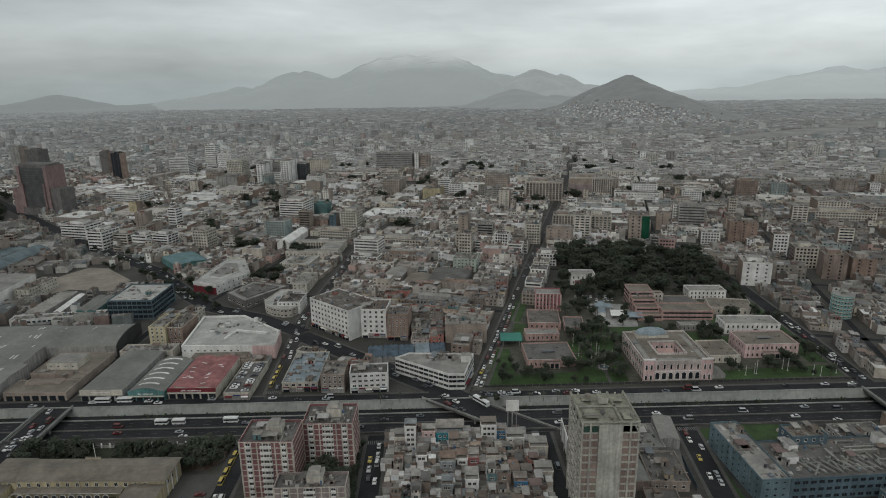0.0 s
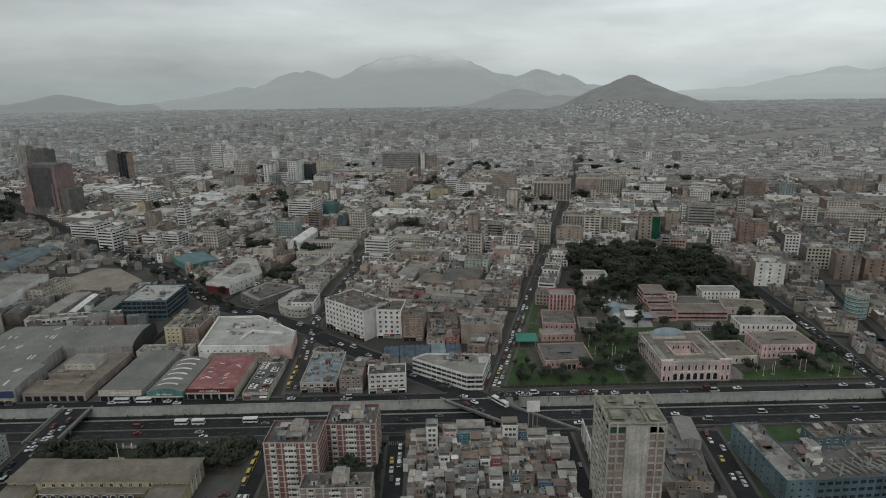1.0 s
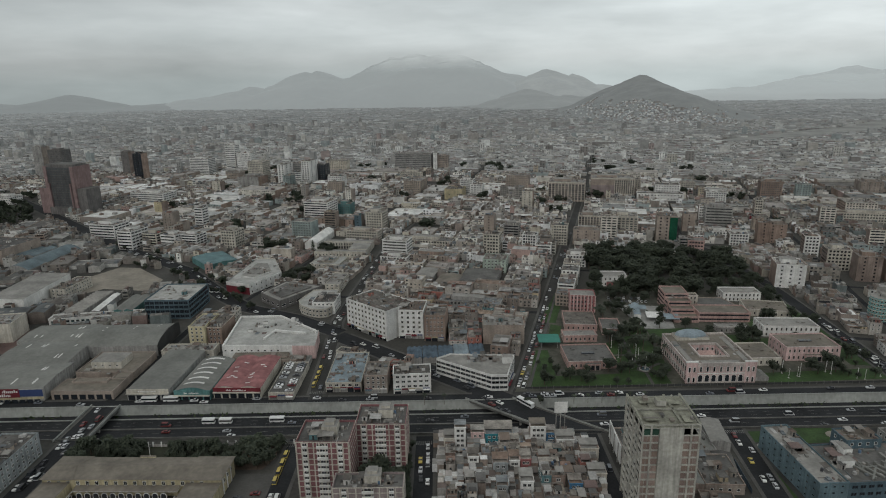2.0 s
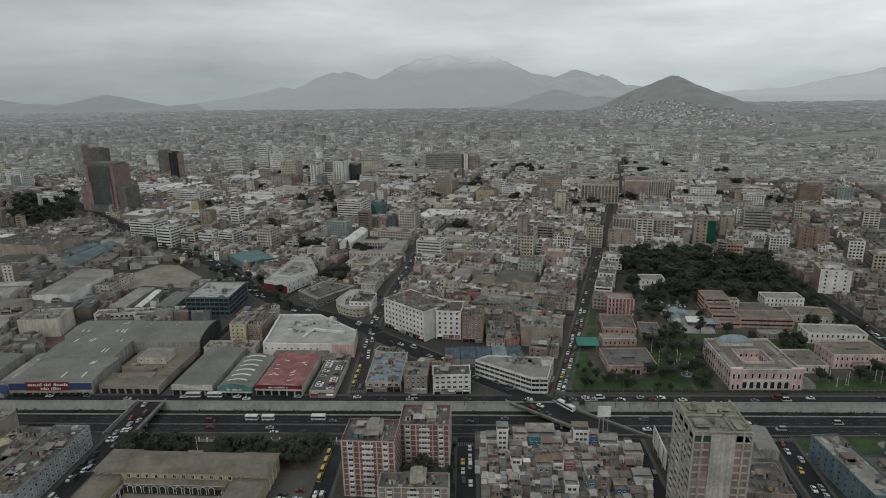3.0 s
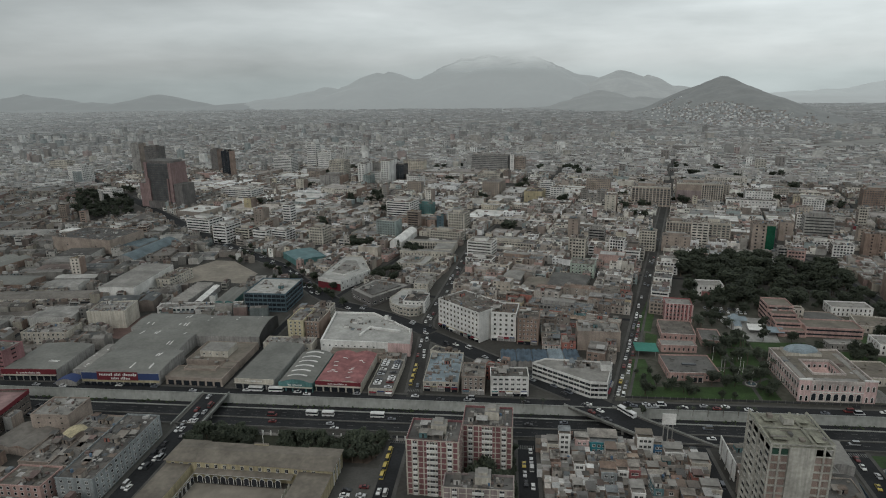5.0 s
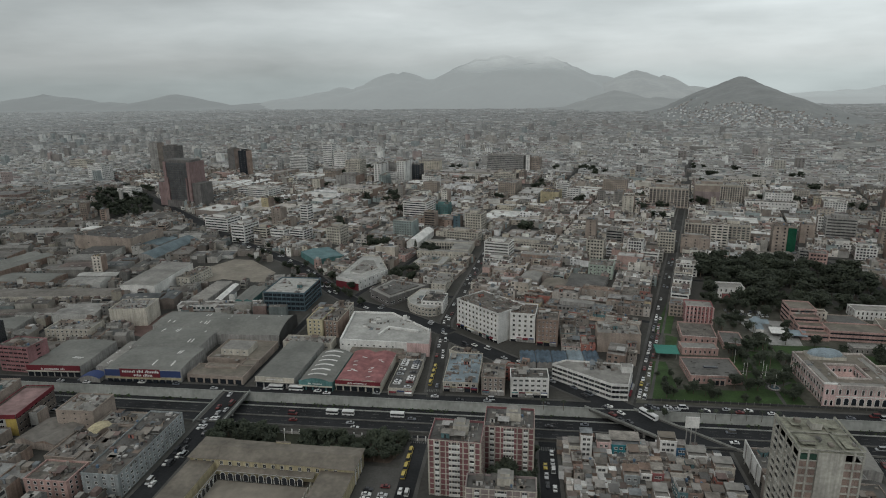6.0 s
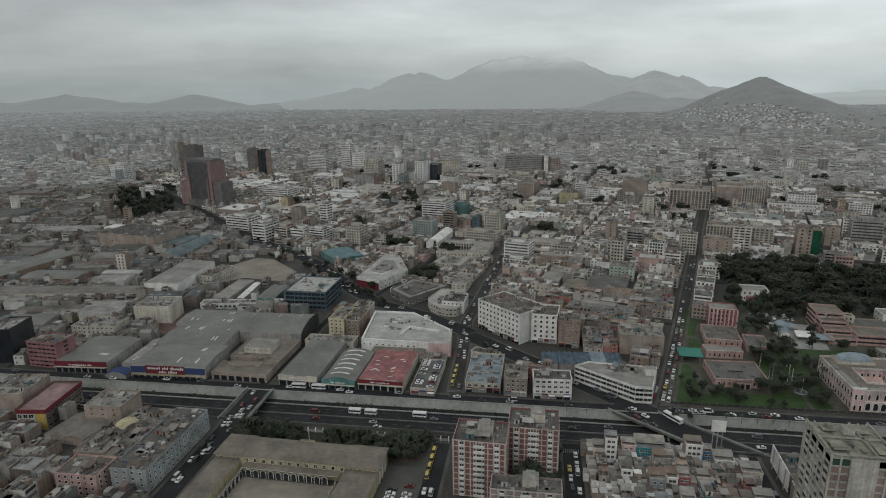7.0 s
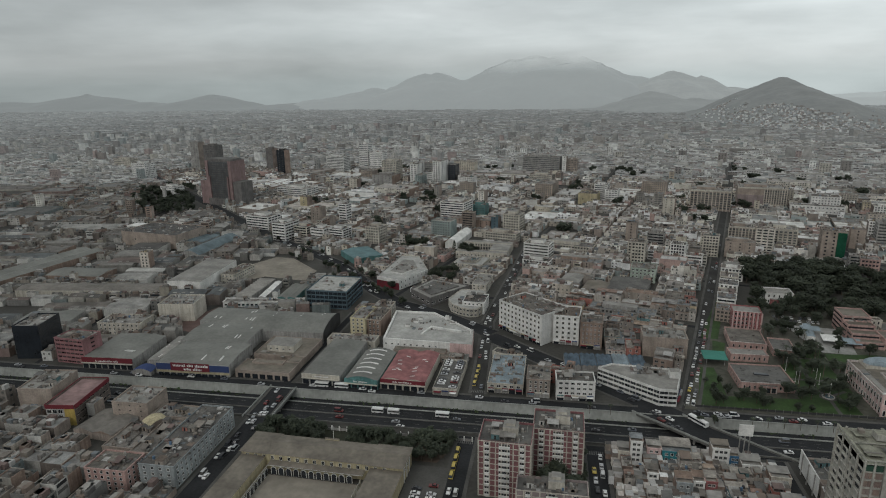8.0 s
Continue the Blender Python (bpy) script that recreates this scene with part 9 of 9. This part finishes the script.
def far_town(name, label, r0, r1, wall, roof, seed, base):
    """Rows of small flat-roofed blocks with dark gaps, in uneven quarters, that begin where the cut blocks end."""
    rng = random.Random(seed)
    s = Shape(wall, roof, M_GLASS_TOWN)
    r = r0
    while r < r1:
        cell = base + (r - 1200) * .0042
        n = int(1.71 * r / cell)
        shift = rng.uniform(-.5, .5)
        for i in range(n):
            a = -0.95 + 1.71 * (i + shift + rng.uniform(-.35, .35)) / n
            x, y = math.sin(a) * r + rng.uniform(-3, 3), math.cos(a) * r + rng.uniform(-.4, .4) * cell
            quarter = noise.noise(Vector((x / 170, y / 170, 7.7)))
            if rng.random() < .07 + max(0.0, -quarter) * .35 or (r < 1600 and (near_line(x, y, MAIN[1][1], 8) or near_line(x, y, MAIN[2][1], 8))):
                continue
            if y > 4250 or (r < 1500 and within_blocks(x, y)) or inside(x, y, RIVER) or math.hypot((x - 860) / 330, (y - 2900) / 560) < 1:
                continue
            big = rng.random() < .1
            w, d = cell * (rng.uniform(1.5, 3.2) if big else rng.uniform(.5, 1.5)), cell * rng.uniform(.45, .85)
            h = rng.choice((3, 3, 4, 4, 5, 6, 6, 7)) if r > 2600 or rng.random() > (.014 if x > -100 else .03) else rng.uniform(11, 26)
            if h > 12:
                w, d = min(max(w, 7), 20), min(max(d, 6), 16)
            an = radians(-15.3 + 26 * noise.noise(Vector((x / 400, y / 400, 1.3))) + rng.choice((0, 0, 0, 4, -5)))
            c, sn = math.cos(an), math.sin(an)
            s.lot = rng.random() + 1e-4
            s.prism([(x + px * c - py * sn, y + px * sn + py * c) for px, py in ((-w / 2, -d / 2), (w / 2, -d / 2), (w / 2, d / 2), (-w / 2, d / 2))], 0, h, wall, roof)
            if rng.random() < .3 and r < 2000:
                k = rng.uniform(-.25, .25)
                s.prism([(x + px * c - py * sn, y + px * sn + py * c) for px, py in ((k * w - 2, k * d - 1.5), (k * w + 2, k * d - 1.5), (k * w + 2, k * d + 1.5), (k * w - 2, k * d + 1.5))], h, h + 2.6, wall, roof)
            if r < 1700 and h > 5 and rng.random() < .5:
                for z in range(int(h / 3)):
                    for j in range(max(1, int(w / 4))):
                        u = -w / 2 + (j + .5) * w / max(1, int(w / 4))
                        q = [(x + px * c - py * sn, y + px * sn + py * c) for px, py in ((u - .9, -d / 2 - .06), (u + .9, -d / 2 - .06))]
                        s.face([(*q[0], z * 3 + 1), (*q[1], z * 3 + 1), (*q[1], z * 3 + 2.4), (*q[0], z * 3 + 2.4)], M_GLASS_TOWN)
        r += cell * .95
    solid(name, s, label, "town", kind="stuff")


RIVER = [(700, 1560), (1010, 1700), (1500, 2020), (1700, 2330), (1620, 2330), (1250, 2010), (900, 1790), (680, 1640)]
s = Shape()
s.face([(x, y, .06) for x, y in RIVER], M_RIVERBED)
solid("ground_riverbed", s, "broad pale gravel riverbed between dark banks", "riverbed", kind="structure")
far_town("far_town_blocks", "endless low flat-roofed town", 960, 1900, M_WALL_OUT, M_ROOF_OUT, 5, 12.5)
# Painted haze: greyed, darkened colours plus emission.
M_WALL_HAZE = material("haze_painted_render", greyer(WALL_COLOURS, .45, .66, 1.1), "lot", shift=0.13, haze_glow=0.075)
M_ROOF_HAZE = material("haze_painted_roof", greyer(ROOF_COLOURS, .45, .74, 1.1), "lot", shift=0.37, haze_glow=0.075)
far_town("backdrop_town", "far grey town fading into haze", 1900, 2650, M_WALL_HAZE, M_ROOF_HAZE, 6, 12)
# Each farther band has more haze painted in: less hue, more emission.
for name, label, r0, r1, haze_glow, gain, seed, base in (
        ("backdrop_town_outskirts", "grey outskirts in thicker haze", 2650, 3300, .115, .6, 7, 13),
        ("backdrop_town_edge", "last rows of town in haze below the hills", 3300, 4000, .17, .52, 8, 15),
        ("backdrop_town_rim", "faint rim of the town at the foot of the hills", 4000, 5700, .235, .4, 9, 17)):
    far_town(name, label, r0, r1, material(name[9:] + "_render", greyer(WALL_COLOURS, .3, gain, 1.0), "lot", shift=0.13, haze_glow=haze_glow), material(name[9:] + "_roof", greyer(ROOF_COLOURS, .3, gain, 1.0), "lot", shift=0.37, haze_glow=haze_glow), seed, base)
